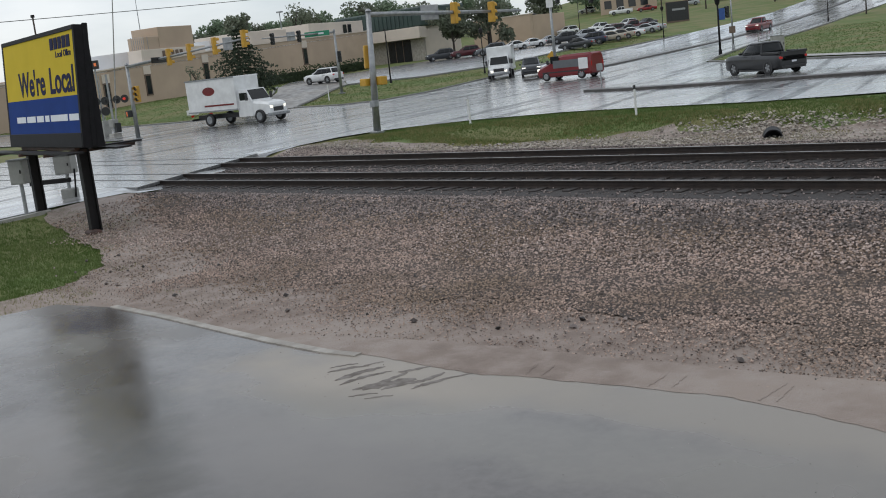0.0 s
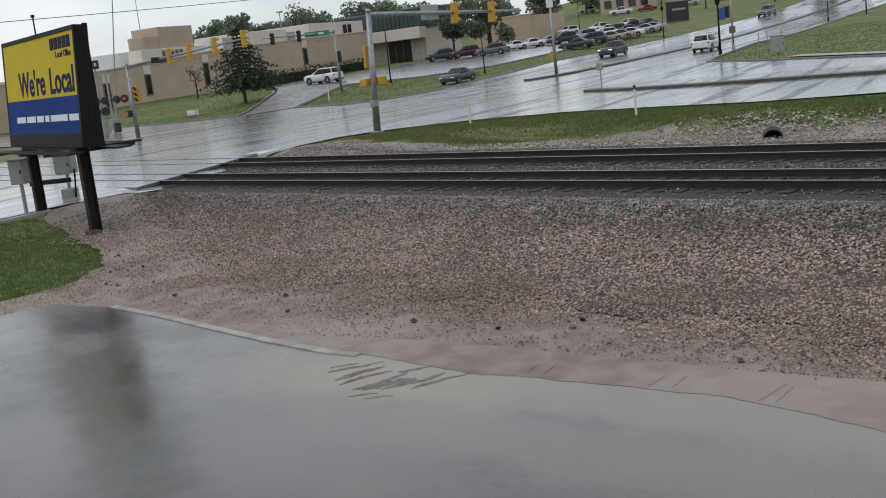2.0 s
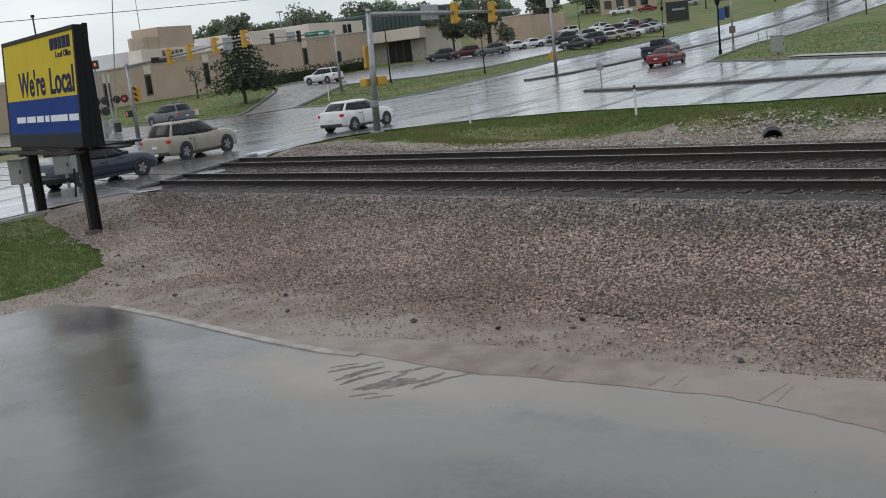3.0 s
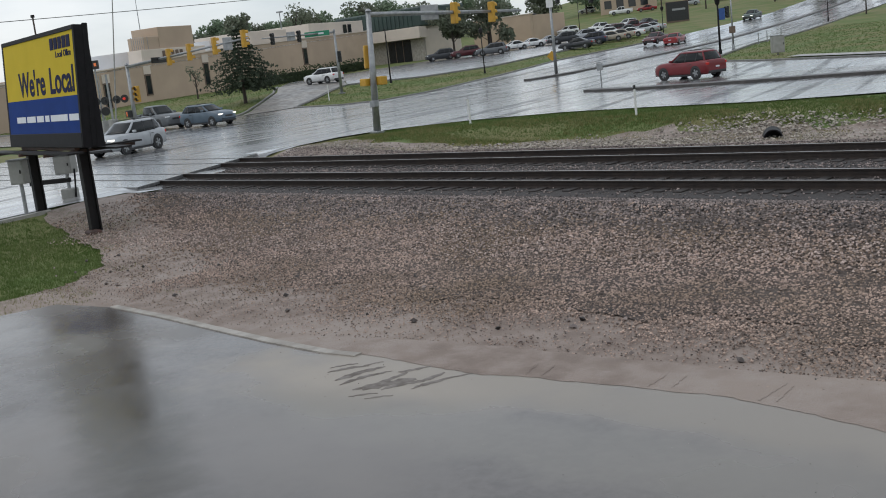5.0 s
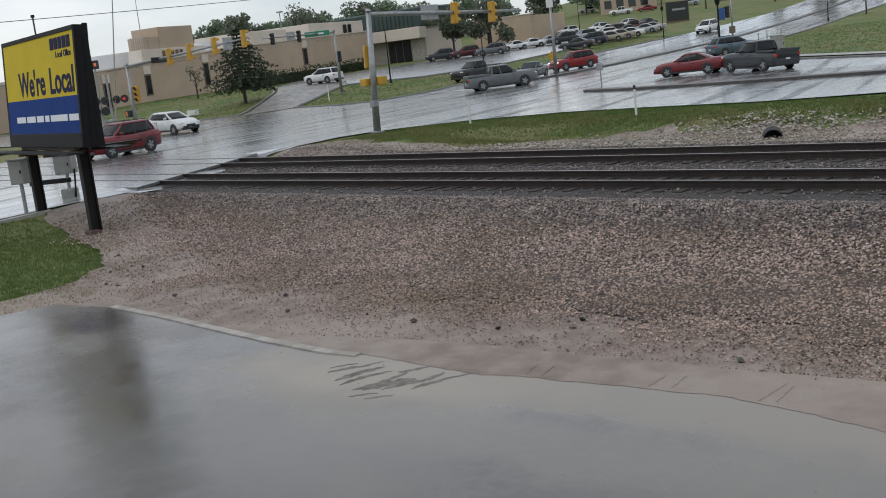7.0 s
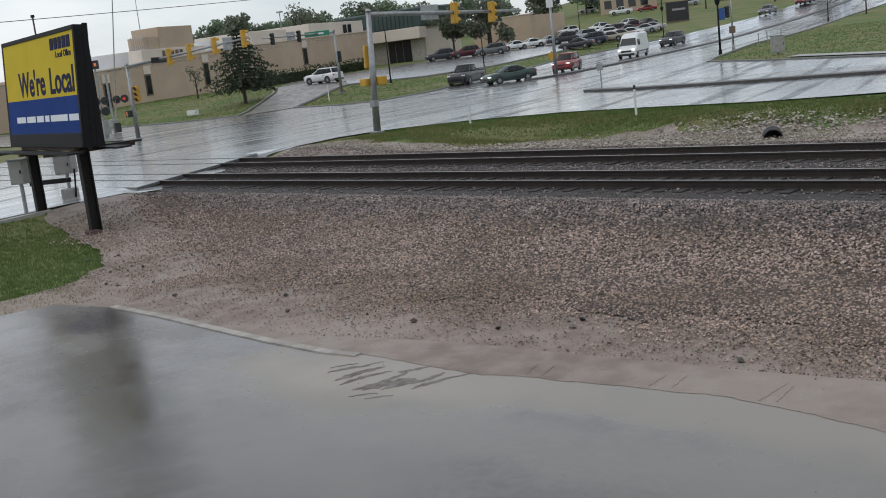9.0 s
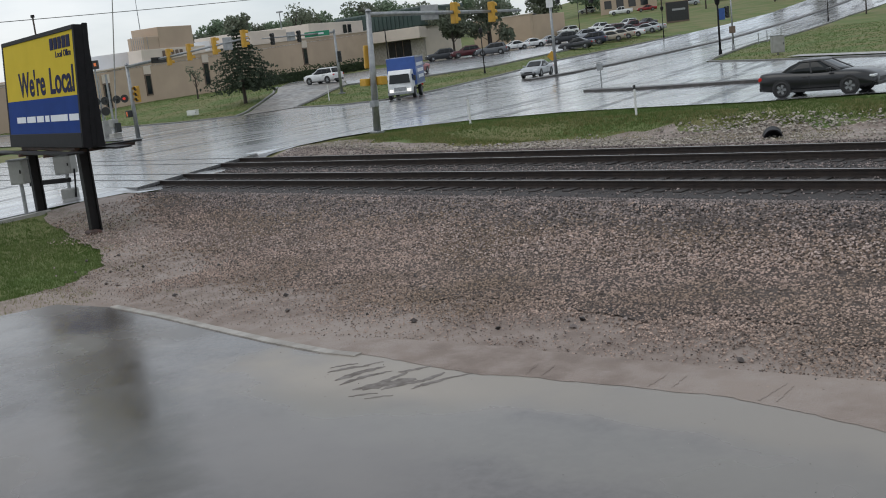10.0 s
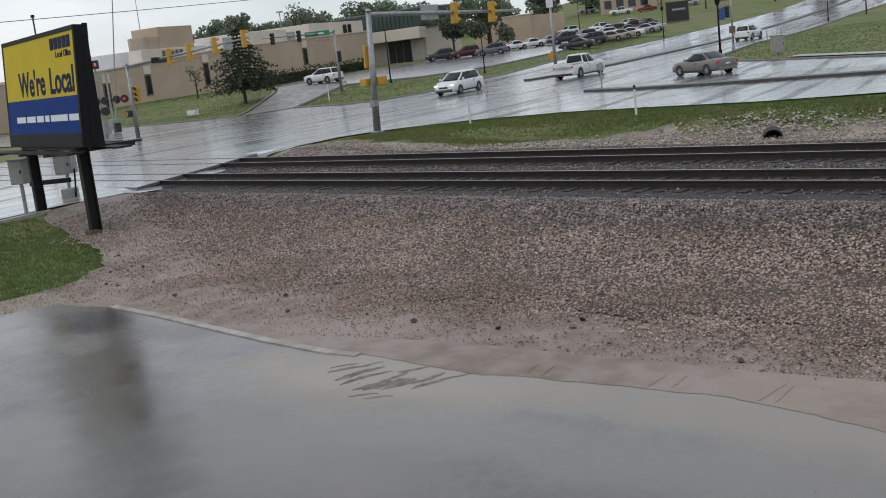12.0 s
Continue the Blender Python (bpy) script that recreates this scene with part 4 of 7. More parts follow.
def make_box_truck(colour, cab_colour, L=8.2, box_h=2.4, deck=1.05, nose=1.75, logo=None, cabover=False, cutaway=False):
    root = thing("box_truck", "%s box truck with a tall cargo body" % colour, "truck")
    w, f, b = 1.2, L / 2, -L / 2
    cab = "paint_" + cab_colour
    box_f = f - (nose + 1.25 if not cabover else 1.75)
    if cutaway:
        box_f = f - 2.0
    cargo = part("cargo_body", boxed(b, box_f, -w, w, deck, deck + box_h, 0.04), "paint_" + colour, root, "smooth %s cargo body" % colour)
    for z in (deck + 0.03, deck + box_h - 0.03):
        for s in (-1, 1):
            part("edge_rail", boxed(b - 0.01, box_f + 0.01, s * (w + 0.01) - 0.025, s * (w + 0.01) + 0.025, z - 0.06, z + 0.05), "rim", cargo)
    part("roller_door", boxed(b - 0.012, b + 0.01, -w * 0.9, w * 0.9, deck + 0.12, deck + box_h - 0.15), "white_paint", cargo)
    for k in range(6):
        z = deck + 0.3 + k * 0.33
        part("door_seam", boxed(b - 0.018, b, -w * 0.9, w * 0.9, z, z + 0.015), "trim", cargo)
    part("chassis", boxed(b + 0.1, f - 0.6, -0.42, 0.42, 0.5, 0.8), "trim", root)
    part("underride_bar", boxed(b, b + 0.1, -1.0, 1.0, 0.45, 0.6), "trim", root)
    if cabover:
        part("cab", loft(bmesh.new(), [[(x, y, z) for y, z in ((-hw, 0.45), (hw, 0.45), (hw, 1.4), (hw * 0.92, zt), (-hw * 0.92, zt), (-hw, 1.4))] for x, hw, zt in
                 ((f - 1.65, 1.02, 2.3), (f - 0.75, 1.02, 2.35), (f - 0.3, 1.0, 2.1))] + [[(f - x, y, z) for x, y, z in ((0.0, -0.97, 0.45), (0.0, 0.97, 0.45), (0.0, 0.97, 1.3), (0.22, 0.88, 2.0), (0.22, -0.88, 2.0), (0.0, -0.97, 1.3))]]), cab, root)
        part("windscreen", loft(bmesh.new(), [[(f + 0.01, -0.86, 1.32), (f + 0.01, 0.86, 1.32), (f - 0.1, 0.86, 1.3), (f - 0.1, -0.86, 1.3)], [(f - 0.20, -0.78, 2.02), (f - 0.20, 0.78, 2.02), (f - 0.3, 0.78, 2.0), (f - 0.3, -0.78, 2.0)]]), "car_glass", root)
        cx = f - 0.95
        hl = (f - 0.06, f + 0.03, 0.72, 0.62, 0.85)
    else:
        hood_z = 1.25 if cutaway else 1.55
        nose_l = 1.0 if cutaway else nose
        part("bonnet", loft(bmesh.new(), [[(x, y, z) for y, z in ((-hw, 0.55), (hw, 0.55), (hw, zt - 0.15), (hw * 0.8, zt), (-hw * 0.8, zt), (-hw, zt - 0.15))] for x, hw, zt in
                                          ((f - nose_l - 0.1, 1.0, hood_z), (f - 0.5, 0.95, hood_z - 0.12), (f - 0.1, 0.88, hood_z - 0.22), (f, 0.8, hood_z - 0.4))]), cab, root)
        x0 = f - nose_l
        part("cab", loft(bmesh.new(), [[(x, y, z) for y, z in ((-1.02, 0.5), (1.02, 0.5), (1.02, hood_z), (0.9, zt), (-0.9, zt), (-1.02, hood_z))] for x, zt in
                                       ((x0 - 1.35, hood_z + 0.86), (x0 - 0.5, hood_z + 0.86), (x0 + 0.05, hood_z + 0.02))]), cab, root)
        part("windscreen", loft(bmesh.new(), [[(x0 + 0.02, -0.88, hood_z + 0.1), (x0 + 0.02, 0.88, hood_z + 0.1), (x0 - 0.1, 0.88, hood_z + 0.05), (x0 - 0.1, -0.88, hood_z + 0.05)],
                                              [(x0 - 0.44, -0.80, hood_z + 0.80), (x0 - 0.44, 0.80, hood_z + 0.80), (x0 - 0.5, 0.80, hood_z + 0.72), (x0 - 0.5, -0.80, hood_z + 0.72)]]), "car_glass", root)
        cx = x0 - 0.75
        hl = (f - 0.16, f + 0.0, 0.66, hood_z - 0.62, hood_z - 0.42)
    for s in (-1, 1):
        zc = 1.4 if cabover else (1.32 if cutaway else 1.62)
        part("side_window", boxed(cx - 0.38, cx + 0.4, s * 0.985 - 0.03, s * 0.985 + 0.03, zc, zc + 0.55, 0.03, None), "car_glass", root)
        part("headlight", boxed(hl[0], hl[1], s * hl[2] - 0.14, s * hl[2] + 0.14, hl[3], hl[4], 0.02), "headlight_on", root, "lit headlight")
        part("wing_mirror", boxed(cx + 0.5, cx + 0.62, s * 1.22 - 0.1, s * 1.22 + 0.1, zc, zc + 0.45, 0.02), "trim", root)
        part("tail_light", boxed(b - 0.02, b + 0.04, s * 0.9 - 0.12, s * 0.9 + 0.12, 0.75, 0.9), "tail", root, "red tail light")
        if logo == "oval":
            mark = part("logo_oval", tubed((-1.6, s * (w - 0.01), deck + box_h * 0.62), (-1.6, s * (w + 0.014), deck + box_h * 0.62), 0.44, n=24), "paint_red", cargo, "plain dark red oval mark")
            mark.scale = (1.45, 1, 0.7)
            mark.location = (-1.6 + 1.6 * 1.45, 0, (deck + box_h * 0.62) * 0.3)
            part("stripe", boxed(-2.2, box_f - 0.3, s * (w + 0.006) - 0.012, s * (w + 0.006) + 0.012, deck + 0.36, deck + 0.48), "paint_red", cargo, "thin red stripe")
        if logo == "bars":
            for k in range(3):
                part("lettering_bar", boxed(b + 0.6, box_f - 0.5 - 0.4 * k, s * (w + 0.006) - 0.012, s * (w + 0.006) + 0.012, deck + 1.5 - 0.5 * k, deck + 1.78 - 0.5 * k), "white_ink", cargo, "plain pale bar of lettering")
    part("grille", boxed(f - 0.06, f + 0.02, -0.5, 0.5, 0.7, 1.0, 0.02), "trim" if not cabover else "rim", root)
    part("bumper", boxed(f - 0.15, f + 0.08, -1.05, 1.05, 0.4, 0.62, 0.04), "rim", root)
    wheels(root, f - (0.85 if not cabover else 1.0), -(b + 2.0), 1.12, 0.46, 0.28)
    return root


_made = {}


def vehicle(kind, colour, lit=False):
    """A vehicle of that kind and colour; repeats share their meshes."""
    key = (kind, colour, lit)
    if key in _made:
        ob = copy_thing(_made[key], Matrix())
        ob.animation_data_clear()
        return ob
    if kind == "panel_van":
        ob = make_van(colour)
    elif kind == "wrapped_van":
        ob = make_van(colour, 1.95, 5.2)
        ob["label"] = "low van with red, white and dark graphic panels"
        for s in (-1, 1):
            part("graphic_panel", boxed(-2.3, 0.9, s * 1.0 - 0.014, s * 1.0 + 0.014, 0.95, 1.55), "paint_grey", ob, "dark printed panel")
            part("graphic_panel", boxed(-2.35, -1.5, s * 1.0 - 0.018, s * 1.0 + 0.018, 0.75, 1.6), "paint_white", ob, "white printed panel")
    elif kind == "box_truck":
        ob = make_box_truck("white", "white", 8.0, 2.35, 1.05, 1.6, "oval")
    elif kind == "cutaway_truck":
        ob = make_box_truck("white", "white", 6.3, 2.25, 0.75, 1.1, None, cutaway=True)
        ob["label"] = "white cutaway box van with a plain cargo body"
    elif kind == "blue_truck":
        ob = make_box_truck("blue", "white", 6.6, 2.3, 1.0, 0, "bars", cabover=True)
        ob["label"] = "blue box truck with a white cab, headlights lit"
    else:
        ob = make_car(kind, colour, lit)
    _made[key] = ob
    return ob


# ---- billboard beside the drive ----
def words(name, text, size, material, parent, at, bold=0.0, width=None):
    cu = bpy.data.curves.new(name, "FONT")
    cu.body, cu.size, cu.extrude, cu.offset = text, size, 0.004, bold
    tmp = bpy.data.objects.new(name, cu)
    scene.collection.objects.link(tmp)
    bpy.context.view_layer.update()
    me = bpy.data.meshes.new_from_object(tmp.evaluated_get(bpy.context.evaluated_depsgraph_get()))
    bpy.data.objects.remove(tmp)
    me.materials.clear()
    me.materials.append(M[material])
    if width:
        xs = [v.co.x for v in me.vertices]
        me.transform(Matrix.Diagonal((width / (max(xs) - min(xs)), 1, 1, 1)))
    ob = new(name, me)
    ob.parent, ob.matrix_basis = parent, at
    return ob


def billboard():
    # local x along the face from its far end, local -y out of the face
    bb = thing("billboard", "yellow and blue poster billboard on two dark steel posts", "billboard", pose(-28.06, 14.23, -0.5, 0, 0, -9.4))
    x0, x1, z0, z1 = -5.56, 1.36, 2.575, 5.63
    wedge = [[(x, 0.0, z0 - 0.12), (x, 0.56, z0 - 0.12), (x, 0.30, z1 + 0.06), (x, 0.0, z1 + 0.06)] for x in (x0 - 0.05, x1 + 0.05)]
    part("cabinet", loft(bmesh.new(), wedge), "black", bb, "matt black sign cabinet, deeper at its foot")
    part("back_edge", boxed(x1 - 0.02, x1 + 0.08, 0.20, 0.34, z0 - 0.1, z1 + 0.1, 0.02), "black", bb)
    face = part("poster", boxed(x0 + 0.08, x1 - 0.08, -0.03, -0.002, z0 + 0.28, z1 - 0.06, 0.0), "bb_yellow", bb, "yellow vinyl poster")
    split = 3.86
    part("poster_band", boxed(x0 + 0.08, x1 - 0.08, -0.036, -0.008, z0 + 0.28, split), "bb_blue", bb, "blue lower poster band")
    for s in ((x0 - 0.06, x0 + 0.08, z0 - 0.1, z1 + 0.06), (x1 - 0.08, x1 + 0.06, z0 - 0.1, z1 + 0.06)):
        part("frame_post", boxed(s[0], s[1], -0.042, 0.0, s[2], s[3], 0.01), "black", bb)
    part("frame_rail", boxed(x0, x1, -0.06, 0.0, z1 - 0.06, z1 + 0.06, 0.01), "black", bb)
    part("frame_rail", boxed(x0, x1, -0.05, 0.0, z0 - 0.12, z0 + 0.28, 0.01), "black", bb)
    words("headline", "We're", 1.0, "bb_ink", bb, pose(-4.05, -0.036, 3.98, 90, 0, 0), 0.022, 2.62)
    words("headline", "Local", 1.0, "bb_ink", bb, pose(-1.05, -0.036, 3.98, 90, 0, 0), 0.022, 2.1)
    words("caption", "Local", 0.24, "bb_ink", bb, pose(-0.3, -0.036, 4.93, 90, 0, 0), 0.004, 0.58)
    words("caption", "Office", 0.24, "bb_ink", bb, pose(0.4, -0.036, 4.93, 90, 0, 0), 0.004, 0.62)
    for k in range(5):
        part("logo_bar", boxed(-0.72 + k * 0.36, -0.72 + k * 0.36 + 0.30, -0.045, -0.03, 5.15, 5.47, 0.01), "bb_ink", bb, "plain dark logo block")
    # the line of small white lettering as plain bars
    xx = -4.6
    for wd in (0.92, 0.86, 0.66, 0.38, 1.5, 0.78):
        part("lettering_bar", boxed(xx, xx + wd, -0.044, -0.034, 3.19, 3.37, 0.0), "white_ink", bb, "plain white bar of lettering")
        xx += wd + 0.15
    # posts, each a steel I-section down into the ground
    for px in (-4.98, 0.0):
        bm = bmesh.new()
        box(bm, px - 0.13, px + 0.13, 0.08, 0.12, -0.3, z0 + 0.1)
        box(bm, px - 0.13, px + 0.13, 0.34, 0.38, -0.3, z0 + 0.1)
        box(bm, px - 0.02, px + 0.02, 0.12, 0.34, -0.3, z0 + 0.1)
        part("post", bm, "dark_steel", bb, "dark steel post")
    part("beam", tubed((x0 + 0.6, 0.02, z0 - 0.16), (0.25, 0.02, z0 - 0.16), 0.07), "rust_beam", bb, "rusty horizontal beam")
    for y in (-0.55, 0.75):
        part("walkway", boxed(x0 - 0.6, x1 + 0.5, y - 0.22, y + 0.22, z0 - 0.24, z0 - 0.19), "dark_steel", bb, "narrow maintenance walkway")
    for px in (-4.98, -2.4, 0.0):
        part("bracket", boxed(px - 0.04, px + 0.04, -0.85, 1.75, z0 - 0.30, z0 - 0.22), "rust_beam", bb, "rusty walkway bracket")
    part("catwalk_end", boxed(-0.05, 0.35, 0.46, 1.85, z0 - 0.20, z0 - 0.15), "dark_steel", bb)
    # the sign cabinet leans back a little on its posts
    lean = pose(0, 0, 4.1, -4.9) @ pose(0, 0, -4.1)
    for o in bb.children:
        if o.name.split(".")[0] in ("cabinet", "poster", "poster_band", "frame_post", "frame_rail", "headline", "caption", "logo_bar", "lettering_bar", "back_edge"):
            o.matrix_basis = lean @ o.matrix_basis
    part("debris", boxed(0.0, 0.5, -0.1, 0.25, -0.02, 0.1, 0.03), "rust_beam", bb, "rusty footing scrap")


billboard()


# ---- signals and posts ----
def signal_head(root, at, lights=3, material="yellow_sig", on=None, facing=0.0, name="signal_head"):
    h = 0.36 * lights
    m = Matrix.Translation(at) @ pose(0, 0, 0, 0, 0, facing)
    head = part(name, boxed(-0.12, 0.12, -0.18, 0.18, -h, 0.0, 0.03), material, root, at=m, label="black signal head" if material == "sig_dark" else "yellow signal housing")
    for i in range(lights):
        z = -0.18 - i * 0.36
        lens = tubed((0.12, 0, z), (0.135, 0, z), 0.12, n=14)
        part("lens", lens, {0: "red_lamp", 2: "green_lamp"}[on] if on == i else "sig_dark", head)
        hood = bmesh.new()
        for k in range(9):
            a0, a1 = math.pi * (k / 9 * 1.2 - 0.1), math.pi * ((k + 1) / 9 * 1.2 - 0.1)
            vs = [hood.verts.new((x, math.cos(a) * 0.14, z + math.sin(a) * 0.14)) for a in (a0, a1) for x in (0.12, 0.32)]
            hood.faces.new((vs[0], vs[1], vs[3], vs[2]))
        bmesh.ops.remove_doubles(hood, verts=hood.verts[:], dist=0.001)
        bmesh.ops.solidify(hood, geom=hood.faces[:], thickness=0.012)
        part("visor", hood, material if material != "yellow_sig" else "yellow_sig", head)
    return head


def mast(base, height, tip, heads, label, radius=0.13, rise=0.5, material="galv"):
    """A traffic signal mast: tapered pole on a base plate with an arm that carries signal heads."""
    z = terrain(*base)
    root = thing("traffic_signal", label, "traffic light", pose(base[0], base[1], z))
    part("pole", tubed((0, 0, 0), (0, 0, height), radius * 1.2, radius * 0.8, 14), material, root, "grey galvanised pole", soft=True)
    part("base_plate", boxed(-0.25, 0.25, -0.25, 0.25, -0.06, 0.06, 0.02), material, root)
    part("cap", tubed((0, 0, height), (0, 0, height + 0.12), radius * 1.1, radius * 0.5), material, root)
    d = Vector((tip[0] - base[0], tip[1] - base[1], rise))
    part("arm", tubed((0, 0, height - 0.15), Vector((0, 0, height - 0.15)) + d, radius * 0.8, radius * 0.4, 12), material, root, "tapered mast arm", soft=True)
    for f, lights, m, face, drop in heads:
        at = Vector((0, 0, height - 0.15)) + d * f + Vector((0, 0, drop))
        signal_head(root, at, lights, m, None, face)
    return root


sw = mast((-64.94, 37.66), 4.95, (-55.5, 40.86), [(0.36, 3, "yellow_sig", 78, 0.52), (0.53, 3, "yellow_sig", 78, 0.52), (0.735, 3, "yellow_sig", 78, 0.52), (0.965, 3, "yellow_sig", 78, 0.54)],
          "grey signal mast with yellow heads beside the crossing", rise=0.86)
part("sign_plate", boxed(-0.3, 0.3, -0.02, 0.02, -0.45, 0.35, 0.02), "galv", sw, "grey sign plate on the arm", at=pose(7.9, 2.7, 5.5, 0, 0, 40))
signal_head(sw, (0.25, 0.3, 3.5), 3, "yellow_sig", None, -60)
part("crossing_signal", boxed(-0.2, 0.2, -0.2, 0.2, 1.5, 1.95, 0.03), "sig_dark", sw, "pedestrian signal showing an orange hand", at=pose(-0.2, -0.25, 0))
part("hand_lamp", boxed(0.10, 0.21, -0.215, -0.20, 1.58, 1.88, 0.0), "orange", sw, at=pose(-0.33, -0.25, 0))
part("street_sign", boxed(-0.02, 0.02, -0.75, 0.75, -0.2, 0.18), "sig_dark", sw, "dark edge-on sign on the arm", at=pose(2.6, 0.9, 5.0, 0, 0, 18))

se = mast((-37.89, 34.63), 5.66, (-39.0, 47.2), [(0.52, 3, "yellow_sig", 90, 0.5), (0.78, 3, "yellow_sig", 90, 0.5)], "tall grey signal mast beside the tracks with yellow heads", radius=0.15, rise=0.05)
se.matrix_basis = se.matrix_basis @ pose(0, 0, 0, 0, 0, 45) @ pose(0, 0, 0, 0, 2.6) @ pose(0, 0, 0, 0, 0, -45)
signal_head(se, (-0.32, 0.05, 4.1), 3, "yellow_sig", None, 150)
part("push_button_box", boxed(-0.22, 0.22, -0.2, 0.2, 2.2, 2.55, 0.03), "yellow_sig", se, "yellow signal box", at=pose(-0.38, -0.15, 0))
part("push_button_box", boxed(-0.2, 0.2, -0.2, 0.2, 2.2, 2.6, 0.03), "yellow_sig", se, "yellow signal box", at=pose(0.25, 0.3, 0.02))
part("control_box", boxed(-0.18, 0.18, -0.14, 0.14, 1.2, 1.5, 0.02), "galv", se, at=pose(0.05, -0.1, 0))
part("street_sign", boxed(-0.45, 0.45, -0.02, 0.02, -0.4, 0.35, 0.02), "galv", se, "grey sign plate hung from the arm", at=pose(-0.85, 5.0, 5.6, 0, 0, 40))

nw = mast((-81.07, 70.02), 6.1, (-81.6, 61.6), [(0.50, 3, "sig_dark", -60, 0.45), (0.86, 3, "sig_dark", -60, 0.42)], "grey signal mast with black heads and a green street sign", rise=0.0)
nameplate = part("street_sign", boxed(-1.2, 1.2, -0.02, 0.02, -0.24, 0.24, 0.02), "sign_green", nw, "green street name sign", at=pose(-0.15, -2.05, 5.95, 0, 0, 45))
for k, wd in enumerate((0.35, 0.55, 0.3)):
    part("lettering_bar", boxed(-0.75 + k * 0.55, -0.75 + k * 0.55 + wd, -0.032, -0.018, -0.08, 0.08), "white_ink", nameplate, "plain pale bar of lettering")
signal_head(nw, (0.25, 0.1, 4.1), 3, "sig_dark", None, -45)
part("sign_plate", boxed(-0.4, 0.4, -0.02, 0.02, -0.45, 0.4, 0.03), "galv", nw, "grey sign plate", at=pose(-0.5, -5.0, 5.95, 0, 0, 45))

mid = mast((-58.76, 75.77), 6.9, (-50.6, 78.8), [(0.08, 3, "sig_dark", -40, 0.5), (0.42, 3, "sig_dark", -40, 0.1), (0.86, 2, "sig_dark", -40, -0.1)], "grey signal mast on the median with black heads", rise=0.2)
plate = part("street_sign", boxed(-1.2, 1.2, -0.02, 0.02, -0.25, 0.25, 0.02), "sign_green", mid, "green street name sign", at=pose(4.5, 1.7, 6.75, 0, 0, 40))
for k, wd in enumerate((0.6, 0.4)):
    part("lettering_bar", boxed(-0.6 + k * 0.75, -0.6 + k * 0.75 + wd, -0.032, -0.018, -0.08, 0.08), "white_ink", plate, "plain pale bar of lettering")
part("warning_sign", boxed(-0.32, 0.32, -0.012, 0.012, -0.32, 0.32, 0.02), "yellow_sig", mid, "yellow diamond warning sign", at=pose(-0.15, -0.2, 1.75, 0, 45, 40))
part("sign_plate", boxed(-0.3, 0.3, -0.015, 0.015, -0.4, 0.4, 0.02), "white_paint", mid, "white sign plate", at=pose(0.1, -0.2, 6.3, 0, 0, 40))


def lamp_post(base, height, label, name="lamp_post", radius=0.07, head=True, material="dark_steel", banner=None):
    z = terrain(*base)
    root = thing(name, label, name.replace("_", " "), pose(base[0], base[1], z))
    part("pole", tubed((0, 0, 0), (0, 0, height), radius * 1.15, radius * 0.8, 10), material, root, soft=True)
    part("foot", tubed((0, 0, 0), (0, 0, 0.5), radius * 2.0, radius * 1.4, 10), material, root)
    if head:
        part("lantern", loft(bmesh.new(), [[(math.cos(a) * r, math.sin(a) * r, height + h) for a in [k * math.tau / 8 for k in range(8)]] for r, h in ((0.09, 0.0), (0.2, 0.12), (0.24, 0.45), (0.1, 0.6), (0.03, 0.75))]), material, root, "dark lantern")
    if banner:
        part("banner", boxed(0.08, 0.6, -0.02, 0.02, height - 1.3, height - 0.3, 0.01), banner, root, "blue street banner", at=pose(0, 0, 0, 0, 0, 40))
    return root


lamp_post((-82.3, 78.0), 5.6, "thin dark pole beside the parking lot", "utility_pole", head=False)
lamp_post((-77.25, 87.2), 4.2, "dark lantern post on the grass strip", radius=0.06)
lamp_post((-48.5, 86.2), 4.3, "black lantern post with a blue banner at the corner", banner="sign_blue", radius=0.09, material="black")
lamp_post((-82.2, 130.9), 3.8, "dark lantern post by the parked cars", radius=0.06)
lamp_post((-110.5, 150.0), 6.0, "thin dark post behind the parking lot", "utility_pole", head=False, radius=0.06)
lamp_post((-64.0, 143.0), 4.2, "dark lantern post on the far verge", radius=0.06)
corner = lamp_post((-51.2, 93.5), 6.5, "pale slender signal pole at the corner", "signal_pole", head=False, material="galv", radius=0.08)
part("sign_plate", boxed(-0.3, 0.3, -0.02, 0.02, 1.55, 2.2, 0.02), "brown_band", corner, "small dark sign plate", at=pose(0.05, -0.12, 0, 0, 0, 40))
signal_head(corner, (-0.75, -0.4, 4.0), 3, "sig_dark", None, -120)
signal_head(corner, (-0.25, -0.3, 4.1), 3, "sig_dark", None, -100)


def marker(base, height, material, label, cap=None):
    root = thing("marker_post", label, "post", pose(base[0], base[1], terrain(*base)))
    part("post", tubed((0, 0, -0.1), (0, 0, height), 0.05, 0.045, 8), material, root)
    if cap:
        part("cap", tubed((0, 0, height - 0.14), (0, 0, height + 0.02), 0.055, 0.05, 8), cap, root)
    return root


marker((-34.0, 37.0), 1.12, "white_paint", "slim white marker post on the grass")
marker((-25.0, 37.3), 1.16, "white_paint", "slim white marker post with a dark cap", "sig_dark")
marker((-77.3, 65.1), 1.45, "white_paint", "slim white marker post at the driveway")
marker((-101.0, 75.0), 0.9, "dark_steel", "short dark post on the lawn")
keep = marker((-40.94, 57.4), 1.55, "galv", "small sign post at the end of the median")
part("sign_plate", boxed(-0.2, 0.2, -0.015, 0.015, 1.1, 1.55, 0.02), "galv", keep, at=pose(0, -0.06, 0, 0, 0, 40))
for q in ((-52.5, 101.0), (-53.6, 105.0), (-55.0, 111.0)):
    marker(q, 1.1, "galv", "thin grey post on the far verge")


